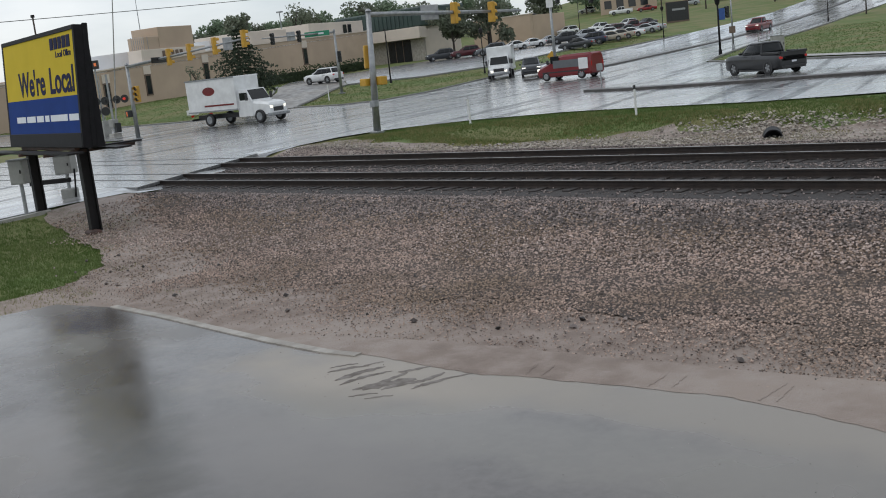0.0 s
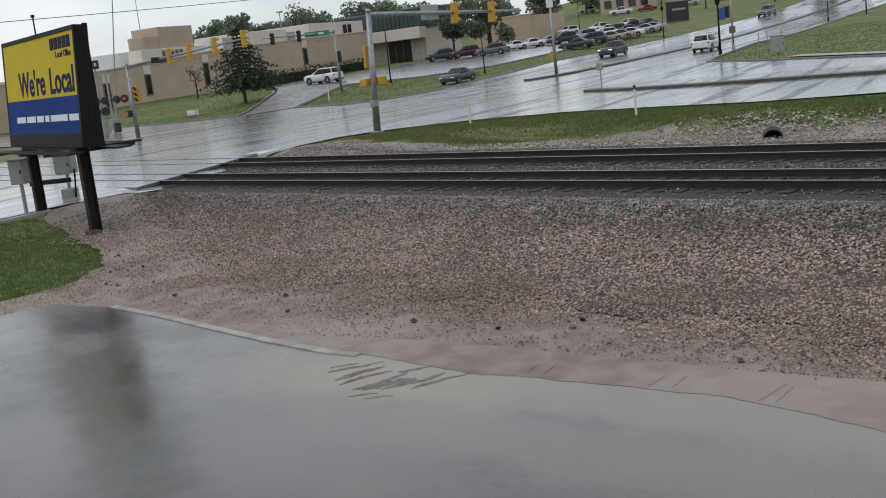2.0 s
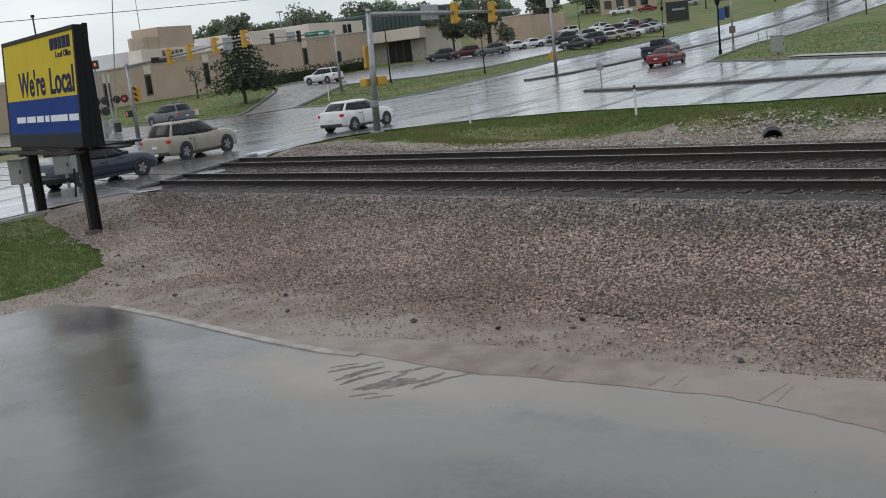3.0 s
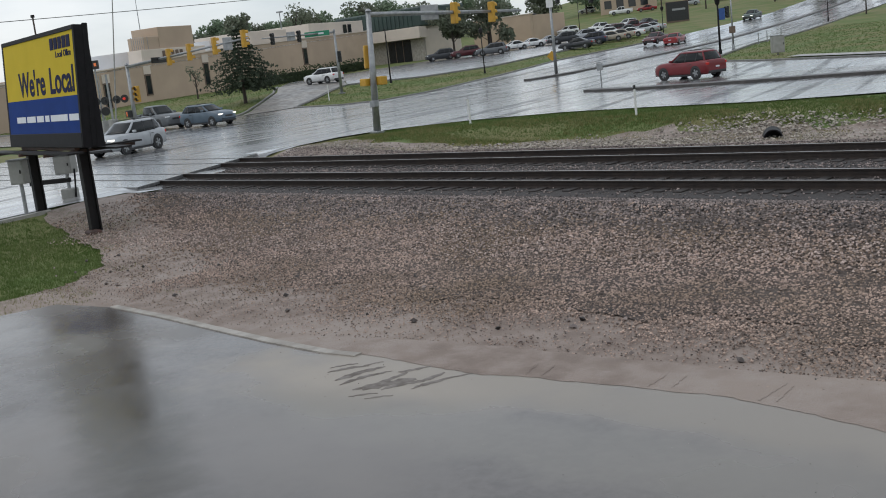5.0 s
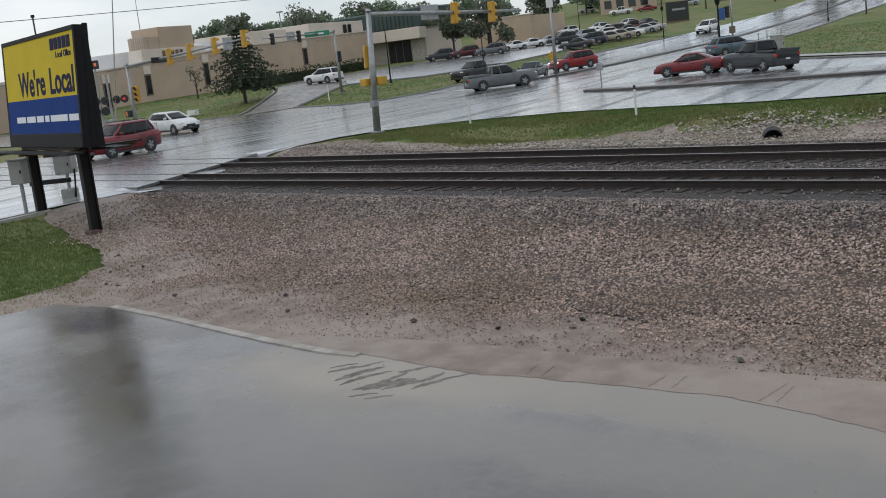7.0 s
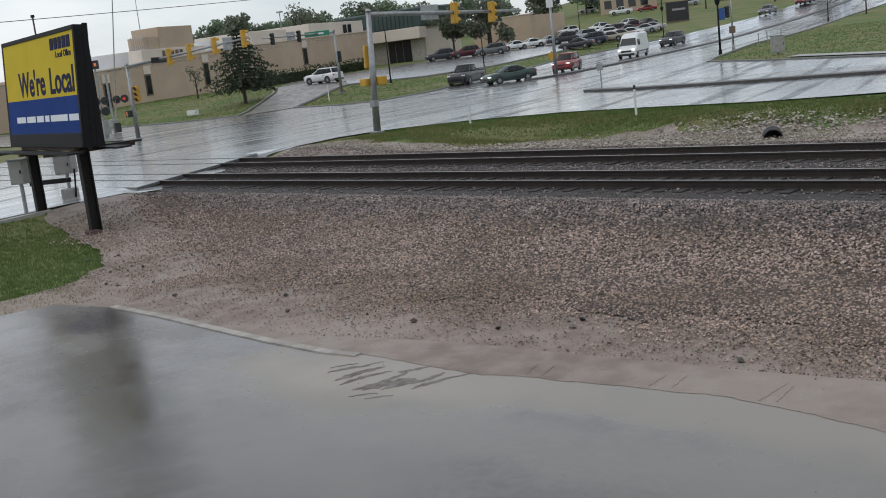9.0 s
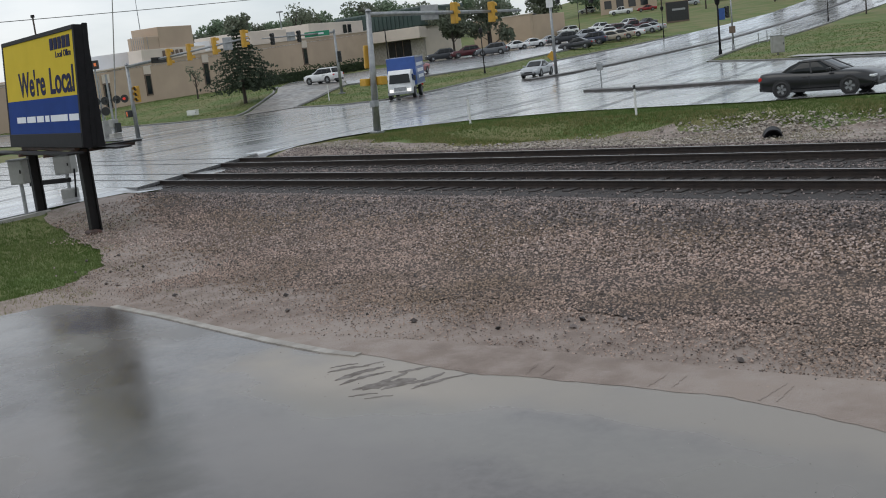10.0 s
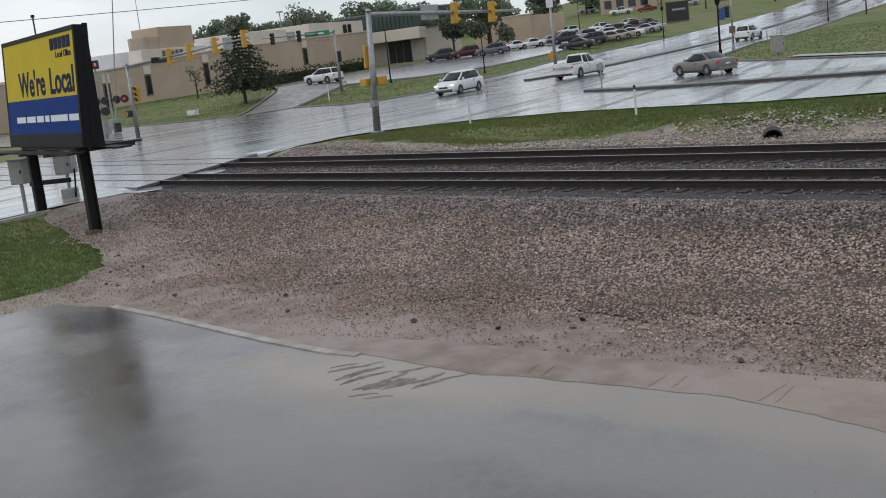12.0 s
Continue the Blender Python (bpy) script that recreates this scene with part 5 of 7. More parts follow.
# ---- level crossing equipment ----
def crossing_gate():
    z = terrain(-73.0, 40.5)
    g = thing("crossing_gate", "raised railway crossing gate with flashing lights", "crossing gate", pose(-73.0, 40.5, z))
    part("mast", tubed((0, 0, 0), (0, 0, 4.6), 0.09, 0.08), "galv", g)
    part("gate_arm", tubed((0.2, 0.1, 1.0), (1.1, 1.0, 10.4), 0.06, 0.035, 8), "grey_box", g, "slender raised barrier arm")
    part("mechanism", boxed(-0.3, 0.3, -0.25, 0.25, 0.7, 1.3, 0.03), "grey_box", g)
    part("base", boxed(-0.35, 0.35, -0.35, 0.35, -0.05, 0.25, 0.02), "concrete", g)
    part("counterweight", boxed(0.2, 0.5, -0.1, 0.3, 0.3, 1.0, 0.02), "sig_dark", g)
    part("cross_bar", boxed(-1.0, 1.0, -0.04, 0.04, 2.65, 2.73), "sig_dark", g, at=pose(0, 0, 0, 0, 0, 40))
    for s in (-1, -0.35, 0.55, 1.15):
        d = part("flasher", tubed((s, -0.02, 2.7), (s, -0.08, 2.7), 0.3, n=18), "sig_dark", g, "round black flasher backing", at=pose(0, 0, 0, 0, 0, 40))
        part("lens", tubed((s, -0.08, 2.7), (s, -0.2, 2.7), 0.1, n=12), "red_lamp" if s > 1 else "sig_dark", d)
    b = thing("crossing_signal", "grey pole with a dark signal box and orange lamp", "railway signal", pose(-75.34, 41.0, terrain(-75.3, 41)))
    part("pole", tubed((0, 0, 0), (0, 0, 5.1), 0.07, 0.06), "galv", b)
    part("signal_box", boxed(-0.32, 0.32, -0.15, 0.15, 5.1, 5.75, 0.03), "sig_dark", b, at=pose(0, 0, 0, 0, 0, 40))
    part("lamp", boxed(0.04, 0.22, -0.17, -0.15, 5.32, 5.56), "orange", b, "dim orange lamp", at=pose(0, 0, 0, 0, 0, 40))
    part("flasher", tubed((-0.3, -0.2, 1.9), (-0.3, -0.28, 1.9), 0.33, n=18), "sig_dark", b, at=pose(0, 0, 0, 0, 0, 40))
    part("flasher", tubed((0.4, -0.2, 1.9), (0.4, -0.28, 1.9), 0.33, n=18), "sig_dark", b, at=pose(0, 0, 0, 0, 0, 40))
    part("ladder", tubed((0.3, 0, 0.1), (0.3, 0, 4.6), 0.03), "galv", b)
    part("case", boxed(-0.25, 0.45, -0.3, 0.3, 0.0, 1.2, 0.03), "grey_box", b)


crossing_gate()
far_flasher = thing("crossing_signal", "dark crossing signal lamp on a pole behind the billboard", "railway signal", pose(-76.5, 36.9, 0.0))
part("pole", tubed((0, 0, 0), (0, 0, 6.9), 0.08, 0.07), "galv", far_flasher)
part("signal_box", boxed(-0.45, 0.45, -0.15, 0.15, 6.9, 7.4, 0.03), "sig_dark", far_flasher, at=pose(0, 0, 0, 0, 0, 45))
for s in (-0.22, 0.22):
    part("lamp", tubed((s, -0.15, 7.15), (s, -0.19, 7.15), 0.15, n=14), "orange", far_flasher, "round orange lamp", at=pose(0, 0, 0, 0, 0, 45))


def cabinet(base, size, leg, label, turn=35):
    root = thing("equipment_cabinet", label, "cabinet", pose(base[0], base[1], terrain(*base), 0, 0, turn))
    w, d, h = size
    body = part("body", boxed(-w / 2, w / 2, -d / 2, d / 2, leg, leg + h, 0.02), "grey_box", root)
    part("lid", boxed(-w / 2 - 0.03, w / 2 + 0.03, -d / 2 - 0.03, d / 2 + 0.03, leg + h, leg + h + 0.04, 0.01), "galv", root)
    part("door", boxed(-w / 2 + 0.04, w / 2 - 0.04, -d / 2 - 0.015, -d / 2 + 0.005, leg + 0.05, leg + h - 0.05, 0.005), "grey_box", root)
    part("latch", boxed(w / 2 - 0.12, w / 2 - 0.08, -d / 2 - 0.035, -d / 2 - 0.01, leg + h * 0.45, leg + h * 0.6), "dark_steel", root)
    part("stand", tubed((0, 0, -0.1), (0, 0, leg), 0.06, n=10), "galv", root)
    return root


cabinet((-32.9, 14.75), (0.5, 0.35, 0.75), 0.95, "pale grey electrical cabinet on a post beside the billboard")
gate2 = cabinet((-34.3, 17.0), (0.62, 0.45, 0.62), 0.8, "grey crossing gate mechanism on a post")
part("arm_stub", boxed(-1.4, 0.1, -0.06, 0.06, 0.5, 0.66, 0.02), "dark_steel", gate2, "dark counterweight arm")
part("conduit", tubed((0.25, -0.1, 0.0), (0.35, -0.1, 0.95), 0.03), "dark_steel", gate2)
part("foot", boxed(-0.22, 0.22, -0.22, 0.22, -0.08, 0.3, 0.02), "grey_box", gate2)
ub = cabinet((-39.5, 79.0), (0.95, 0.8, 1.3), 0.12, "dark green-grey utility box on the lawn")
pad = cabinet((-89.6, 58.2), (1.0, 0.6, 0.45), 0.1, "low white utility box on the lawn")
for o in (pad.children):
    if o.name.startswith(("body", "lid", "door")):
        o.data = o.data.copy()
        o.data.materials.clear()
        o.data.materials.append(M["white_paint"])


# ---- culvert and riprap ----
def culvert():
    z = -0.95
    c = thing("culvert_pipe", "dark corrugated culvert mouth in the ditch bank", "culvert", pose(-16.45, 32.25, z - 0.04, 0, 0, 28))
    bm = bmesh.new()
    prof = [(0.31, 0.0), (0.31, 1.2), (0.27, 1.2), (0.27, 0.0)]
    n = 20
    vs = [[bm.verts.new((math.cos(k * math.tau / n) * r, y, 0.4 + math.sin(k * math.tau / n) * r)) for r, y in prof] for k in range(n)]
    for k in range(n):
        for j in range(4):
            bm.faces.new((vs[k][j], vs[k][(j + 1) % 4], vs[(k + 1) % n][(j + 1) % 4], vs[(k + 1) % n][j]))
    part("pipe", bm, "black", c)
    # added black disc plugs the pipe in place of its deep shade
    part("end_wall", tubed((0, 0.5, 0.4), (0, 0.55, 0.4), 0.275, n=16), "black", c, "black disc standing for the unlit inside of the pipe")


culvert()


def rocks(x, y, r):
    a = math.hypot((x + 18.2) / 4.2, (y - 34.9) / 1.5)
    b = math.hypot((x + 13.8) / 2.2, (y - 35.2) / 1.1)
    c = math.hypot((x + 24) / 7.0, (y - 31.5) / 1.8)
    return r < max(1.1 - a, (1.0 - b) * 0.8, (1.0 - c) * 0.8, 0.0)


stones("riprap_rocks", 15000, (-33, -9, 29.5, 37.4), (0.035, 0.095), "riprap", 21, rocks, "pale broken riprap rocks on the ditch bank", 0.03, flat=0.6)
stones("bank_gravel", 16000, (-37, -9, 28.8, 35.5), (0.025, 0.065), "riprap", 22, lambda x, y, r: r < smooth(31.8 + 3.6 * smooth(-33, -22, x), 29.5, y + 1.2 * noise.noise((x * 0.5, y, 0))) * 0.8 and x > -32 - 0.55 * (y - 18.5), "pale gravel spilling down the ditch bank")
stones("drive_pebbles", 110, (-13.0, -2.5, 6.0, 8.9), (0.003, 0.008), "stone_dark", 24, lambda x, y, r: True, "small dark pebbles strewn over the wet drive", 0.012)
stones("loose_stones", 260, (-24, 0, 8.0, 13.0), (0.03, 0.075), "stone_dark", 23, lambda x, y, r: r < 0.5 and y > 10.2, "scattered dark stones on the dirt verge")


# ---- grass ----
def tufts(name, count, area, keep, size, material, seed, label):
    rng = np.random.default_rng(seed)
    verts, faces = [], []
    x0, x1, y0, y1 = area
    for _ in range(count):
        x, y = rng.uniform(x0, x1), rng.uniform(y0, y1)
        if not keep(x, y):
            continue
        z = terrain(x, y) - 0.08
        for b in range(3):
            a, h, w = rng.uniform(0, math.tau), rng.uniform(*size) + 0.05, rng.uniform(0.012, 0.03) * (size[1] / 0.12)
            dx, dy = math.cos(a), math.sin(a)
            lx, ly = rng.normal(0, h * 0.4), rng.normal(0, h * 0.4)
            k = len(verts)
            ox, oy = x + rng.normal(0, 0.05), y + rng.normal(0, 0.05)
            verts += [(ox - dy * w, oy + dx * w, z), (ox + dy * w, oy - dx * w, z), (ox + lx, oy + ly, z + h)]
            faces.append((k, k + 1, k + 2))
    return tagged(raw(name, verts, faces, material, kind="stuff"), label, "grass")


NEAR_LAWN = [(-40, 4), (-24.5, 4.5), (-21.2, 7.2), (-20.0, 8.6), (-20.4, 9.6), (-21.5, 11.1), (-24.7, 12.9), (-27.4, 13.7), (-29.7, 14.4), (-31.6, 14.8), (-32.6, 14.6), (-33, 5)]
tufts("lawn_grass", 36000, (-33.5, -19.0, 4, 16), lambda x, y: (inside(x, y, NEAR_LAWN) and not inside(x, y, DIRT)) or (inside(x, y, DIRT) and not inside(x, y, DRIVE) and x + 0.9 * y < -12.7 + 1.6 * noise.noise((x * 0.9, y * 0.9, 3)) + 0.8 * noise.noise((x * 3, y * 3, 5))), (0.0, 0.05), "blade", 31, "short wet green lawn grass by the billboard")
tufts("lawn_fringe", 14000, (-33, -17.5, 8.0, 17.0), lambda x, y: inside(x, y, DIRT) and not inside(x, y, DRIVE) and noise.noise((x * 0.8, y * 0.9, 9)) > 0.34 * (y - 0.42 * (-19.0 - x) - 9.6), (0.02, 0.07), "blade_dry", 37, "sparse yellowed grass at the edge of the lawn")
tufts("verge_grass", 36000, (-38, -8, 31.0, 40.4), lambda x, y: not inside(x, y, ROAD) and y > 31.9 + 3.4 * smooth(-33, -22, x) + 1.6 * noise.noise((x * 0.5, 2, 1)), (0.01, 0.06), "blade", 32, "short green verge grass between the tracks and the road")
tufts("dry_grass", 26000, (-38, -8, 29.5, 39.0), lambda x, y: not inside(x, y, ROAD) and noise.noise((x * 0.4, y * 0.5, 6)) > -0.15 + 0.12 * max(0.0, y - 35.5), (0.01, 0.07), "blade_dry", 33, "yellowed grass on the ditch bank")
tufts("strip_grass", 16000, (-90, -64, 58, 136), lambda x, y: not (inside(x, y, ROAD) or inside(x, y, LOT) or inside(x, y, DRIVEWAY)), (0.03, 0.09), "blade", 34, "green grass strip along the far kerb")
tufts("corner_grass", 16000, (-62, -20, 66, 130), lambda x, y: not inside(x, y, ROAD), (0.03, 0.09), "blade", 35, "green lawn at the far corner")
tufts("slope_grass", 14000, (-128, -76, 48, 90), lambda x, y: not (inside(x, y, ROAD) or inside(x, y, LOT) or inside(x, y, DRIVEWAY)), (0.03, 0.09), "blade", 36, "green lawn sloping up to the long building")


# ---- buildings ----
def wall_between(root, a, b, za, zb, ta, tb, material, thick=0.4, name="wall", label=""):
    a, b = Vector((*a, 0)), Vector((*b, 0))
    d = (b - a).normalized()
    s = Vector((d.y, -d.x, 0)) * thick
    rings = []
    for p, z, t in ((a, za, ta), (b, zb, tb)):
        rings.append([p + Vector((0, 0, z)), p - s + Vector((0, 0, z)), p - s + Vector((0, 0, t)), p + Vector((0, 0, t))])
    return part(name, loft(bmesh.new(), rings), material, root, label)


def long_building():
    b = thing("long_building", "long low tan stucco building with pale upper storeys", "building", pose(0, 0, 0))
    fx = lambda y: -125 - 0.2 * (y - 66)
    P = lambda y, off=0.0: (fx(y) + off * 0.98, y + off * 0.2)
    segs = [(48, 70, 5.2, 6.0), (70, 90, 6.0, 7.4), (90, 110, 7.4, 8.0), (110, 126, 8.0, 8.4)]
    for y0, y1, t0, t1 in segs:
        wall_between(b, P(y0), P(y1), -1.0, -1.0, t0, t1, "stucco")
        wall_between(b, P(y0, 0.12), P(y1, 0.12), t0 - 0.02, t1 - 0.02, t0 + 0.14, t1 + 0.14, "stucco_light", 0.5, "coping")
    # flat roof and the far sides close the block
    bm = bmesh.new()
    loft(bm, [[(fx(48), 48, 4.9), (fx(48) - 40, 40, 4.9), (fx(48) - 40, 40, 5.0), (fx(48), 48, 5.0)], [(fx(126), 126, 8.0), (fx(126) - 40, 118, 8.0), (fx(126) - 40, 118, 8.1), (fx(126), 126, 8.1)]])
    part("roof", bm, "roof_white", b, "pale flat roof")
    wall_between(b, P(48), (fx(48) - 40, 40), -1, -1, 5.2, 5.2, "stucco")
    wall_between(b, (fx(126) - 40, 118), P(126), -1, -1, 8.4, 8.4, "stucco")
    wall_between(b, (fx(48) - 40, 40), (fx(126) - 40, 118), -1, -1, 5.2, 8.4, "stucco")
    # narrow dark window slots with pale heads
    for y, z0, z1 in ((61, 0.9, 5.2), (69.6, 1.2, 5.5), (76.5, 2.2, 6.1), (87.2, 2.6, 6.9), (108.8, 3.9, 7.7)):
        o = pose(fx(y) + 0.03, y, 0, 0, 0, 11.3)
        slot = part("window", boxed(-0.05, 0.06, -0.55, 0.55, z0, z1 - 1.1), "brown_band", b, "tall narrow dark window bay", at=o)
        part("pane", boxed(0.06, 0.075, -0.4, 0.4, z0 + 0.2, z1 - 1.3), "glass_dark", slot)
        part("window_head", boxed(0.0, 0.1, -0.6, 0.6, z1 - 1.1, z1), "stucco_light", slot)
    # stair block and plant rooms on the roof
    def block(y0, y1, dep0, dep1, z0, z1, m, name):
        q = pose(fx(y0), y0, 0, 0, 0, 11.3)
        return part(name, boxed(-dep1, -dep0, 0, y1 - y0, z0, z1, 0.05), m, b, at=q)
    block(80.2, 86.6, 0.8, 6, 6.0, 11.1, "stucco", "roof_block")
    block(77.6, 80.2, 0.8, 4, 6.0, 9.9, "stucco", "roof_block")
    rb = block(76.4, 88.2, 0.3, 3, 6.2, 8.2, "stucco_light", "roof_block")
    for k in range(5):
        part("vent", boxed(0.0, 0.06, 0.6 + k * 0.8, 1.1 + k * 0.8, 6.9, 7.9), "brown_band", b, at=pose(fx(79) - 0.3, 79.3, 0, 0, 0, 11.3))
    for k in range(9):
        part("railing_post", tubed((fx(76) - 1.2, 75.6 + k * 0.3, 8.2), (fx(76) - 1.2, 75.6 + k * 0.3, 9.9), 0.04, n=6), "galv", b)
    block(97.5, 106.5, 1.0, 12, 7.4, 9.7, "stucco_light", "roof_block")
    up = block(111.5, 126.0, 0.8, 14, 7.8, 10.3, "stucco_light", "roof_block")
    for k in range(2):
        part("window", boxed(-0.72, -0.66, 8.8 + k * 1.3, 9.7 + k * 1.3, 8.3, 9.8), "glass_dark", b, "dark roof-storey window", at=pose(fx(111.5), 111.5, 0, 0, 0, 11.3))
    bm = bmesh.new()
    loft(bm, [[(fx(y) - 9, y, 5.0), (fx(y) - 16, y - 1.4, 5.0), (fx(y) - 16, y - 1.4, t), (fx(y) - 9, y, t)] for y, t in ((68, 7.9), (84, 8.65), (99, 9.35))])
    part("roof_hall", bm, "roof_white", b, "long white membrane roof behind the parapet")
    part("lamp_stem", tubed((fx(112) - 4, 108.5, 8), (fx(112) - 4, 108.5, 12.6), 0.09, 0.07, 6), "galv", b)
    part("lamp_head", boxed(fx(112) - 4.5, fx(112) - 3.4, 108.2, 108.8, 12.5, 12.75, 0.05), "galv", b)
    part("antenna", tubed((fx(82) - 8, 82, 11), (fx(82) - 8, 82, 16.5), 0.07, 0.03, 6), "galv", b)
    return b


long_building()


def green_roof_building():
    b = thing("clinic_building", "low building with a dark green metal roof band", "building", pose(0, 0, 0))
    part("wall", boxed(-152, -131.5, 134, 143, 0, 8.2, 0.0), "stucco_light", b)
    part("roof", boxed(-153, -130.8, 132.6, 144, 8.2, 11.6, 0.25), "roof_green", b, "dark green metal roof")
    for k in range(20):
        part("roof_seam", boxed(-152.9 + k * 1.05, -152.8 + k * 1.05, 132.52, 132.6, 8.3, 11.4), "roof_green", b)
    part("fascia", boxed(-152.6, -131.0, 132.2, 134, 6.3, 8.25, 0.05), "stucco_light", b, "pale fascia band")
    part("front_wall", boxed(-150, -131.6, 133.7, 134.0, 0, 6.3), "brick_wall", b, "pale stone front wall")
    for x, wd in ((-149.6, 3.4), (-140.5, 5.6)):
        win = part("window", boxed(x, x + wd, 133.55, 133.72, 2.4, 6.2), "glass_dark", b, "dark recessed shopfront window")
        for k in range(1, 3):
            part("frame", boxed(x + wd * k / 3 - 0.05, x + wd * k / 3 + 0.05, 133.5, 133.56, 2.4, 6.2), "brown_band", win)


green_roof_building()


def deck_building():
    b = thing("parking_deck", "tan stucco wall of a parking deck", "building", pose(0, 0, 0))
    part("wall", boxed(-143.2, -128.6, 159.5, 160.2, 0, 8.6, 0.04), "stucco", b)
    part("wall", boxed(-129.3, -128.6, 160.2, 170, 0, 8.4, 0.04), "stucco", b)
    part("wall", boxed(-143.2, -142.5, 160.2, 170, 0, 8.6, 0.04), "stucco", b)
    part("deck", boxed(-142.5, -129.3, 160.2, 170, 7.0, 7.4), "concrete", b, "parking deck slab")
    slot = part("window", boxed(-139.6, -138.6, 159.4, 159.52, 3.2, 7.8), "brown_band", b, "tall dark window bay")
    part("pane", boxed(-139.5, -138.7, 159.37, 159.4, 3.6, 6.2), "glass_dark", slot)
    part("coping", boxed(-143.4, -128.4, 159.4, 160.3, 8.6, 8.75), "stucco_light", b)


deck_building()


def far_shop(x, y, w, d, h, m, label):
    z = terrain(x, y)
    b = thing("far_building", label, "building", pose(x, y, z, 0, 0, 35))
    part("wall", boxed(-w / 2, w / 2, -d / 2, d / 2, -1, h, 0.05), m, b)
    part("roof", boxed(-w / 2 - 0.3, w / 2 + 0.3, -d / 2 - 0.3, d / 2 + 0.3, h, h + 0.4, 0.05), "brown_band", b)
    for k in range(int(w / 3)):
        part("window", boxed(-w / 2 + 1 + k * 3, -w / 2 + 2.8 + k * 3, -d / 2 - 0.05, -d / 2 + 0.02, 0.6, 2.6), "glass_dark", b)


far_shop(-158, 236, 14, 10, 5.5, "stucco", "low tan building on the hill")
far_shop(-118, 262, 20, 12, 5.0, "brown_band", "low brown shop on the hill")

sign = thing("monument_sign", "dark grey monument sign with illegible pale lettering", "sign", pose(-103.6, 170, terrain(-103.6, 170), 0, 0, 35))
part("slab", boxed(-2.0, 2.0, -0.25, 0.25, -0.2, 3.6, 0.05), "brown_band", sign)
part("slab_face", boxed(-1.9, 1.9, -0.27, -0.24, 0.2, 3.5, 0.02), "sig_dark", sign)
part("lettering_bar", boxed(-0.9, 1.4, -0.29, -0.265, 2.0, 2.35), "galv", sign, "plain grey bar of lettering")


# ---- trees and hedges ----
def leaf_cloud(rng, n, centre, radius, size, verts, faces, squash=0.8):
    for _ in range(n):
        while True:
            d = np.array([rng.uniform(-1, 1), rng.uniform(-1, 1), rng.uniform(-1, 1)])
            if 0.15 < d @ d < 1:
                break
        c = centre + d * radius * np.array([1, 1, squash])
        a, b = rng.normal(size=3), rng.normal(size=3)
        a /= np.linalg.norm(a)
        b -= a * (a @ b)
        b /= np.linalg.norm(b)
        s = size * rng.uniform(0.6, 1.4)
        k = len(verts)
        verts += [tuple(c - a * s), tuple(c + b * s * 0.55), tuple(c + a * s), tuple(c - b * s * 0.55)]
        faces.append((k, k + 1, k + 2, k + 3))


def tree(x, y, height, spread, seed, material="leaves", label="leafy green deciduous tree on the far ridge", density=1.0, trunk_f=0.35, leaf=0.32, base=None):
    rng = np.random.default_rng(seed)
    z = terrain(x, y) if base is None else base
    root = thing("tree", label, "tree", pose(x, y, z - 0.1))
    bm = bmesh.new()
    top = height * 0.75
    tube(bm, (0, 0, 0), (0, 0, top * 0.6), height * 0.028, height * 0.018, 8)
    tube(bm, (0, 0, top * 0.6), (0.1, 0, top), height * 0.018, height * 0.006, 7)
    verts, faces = [], []
    for i in range(9):
        a, h0 = i * 2.4 + rng.uniform(0, 1), height * rng.uniform(trunk_f, 0.7)
        r = spread * rng.uniform(0.45, 0.95) * (1.1 - 0.5 * h0 / height)
        tip = np.array([math.cos(a) * r, math.sin(a) * r, h0 + height * rng.uniform(0.08, 0.25)])
        tube(bm, (0, 0, h0 * 0.85), tuple(tip), height * 0.010, height * 0.003, 5)
        leaf_cloud(rng, int(90 * density), tip, spread * rng.uniform(0.32, 0.5), leaf, verts, faces)
        leaf_cloud(rng, int(30 * density), tip * 0.65 + np.array([0, 0, height * 0.22]), spread * 0.35, leaf, verts, faces)
    leaf_cloud(rng, int(160 * density), np.array([0, 0, height * 0.82]), spread * 0.5, leaf, verts, faces, 0.9)
    part("trunk", bm, "bark", root)
    raw("crown", verts, faces, material, root)
    return root


def conifer(x, y, height, spread, seed):
    rng = np.random.default_rng(seed)
    root = thing("conifer", "broad dark green spruce on the lawn", "tree", pose(x, y, terrain(x, y) - 0.1))
    part("trunk", tubed((0, 0, 0), (0, 0, height * 0.95), 0.2, 0.03, 8), "bark", root)
    verts, faces = [], []
    tiers = 17
    for i in range(tiers):
        f = i / (tiers - 1)
        z = 1.75 + f * (height - 1.9)
        r = spread * min(1.0, 1.35 * (1 - f)) ** 0.75 * (0.75 if i < 2 else rng.uniform(0.85, 1.1)) + 0.2
        for k in range(int(10 + 12 * (1 - f))):
            a = rng.uniform(0, math.tau)
            rr = r * rng.uniform(0.75, 1.12)
            for s in np.linspace(0.2, 1.0, int(4 + 6 * (1 - f))):
                c = np.array([math.cos(a) * rr * s, math.sin(a) * rr * s, z - 0.25 * s * s * rr + 0.2 * s])
                leaf_cloud(rng, 3, c, 0.2 + 0.05 * (1 - f), 0.15, verts, faces, 0.45)
    raw("crown", verts, faces, "needles", root)


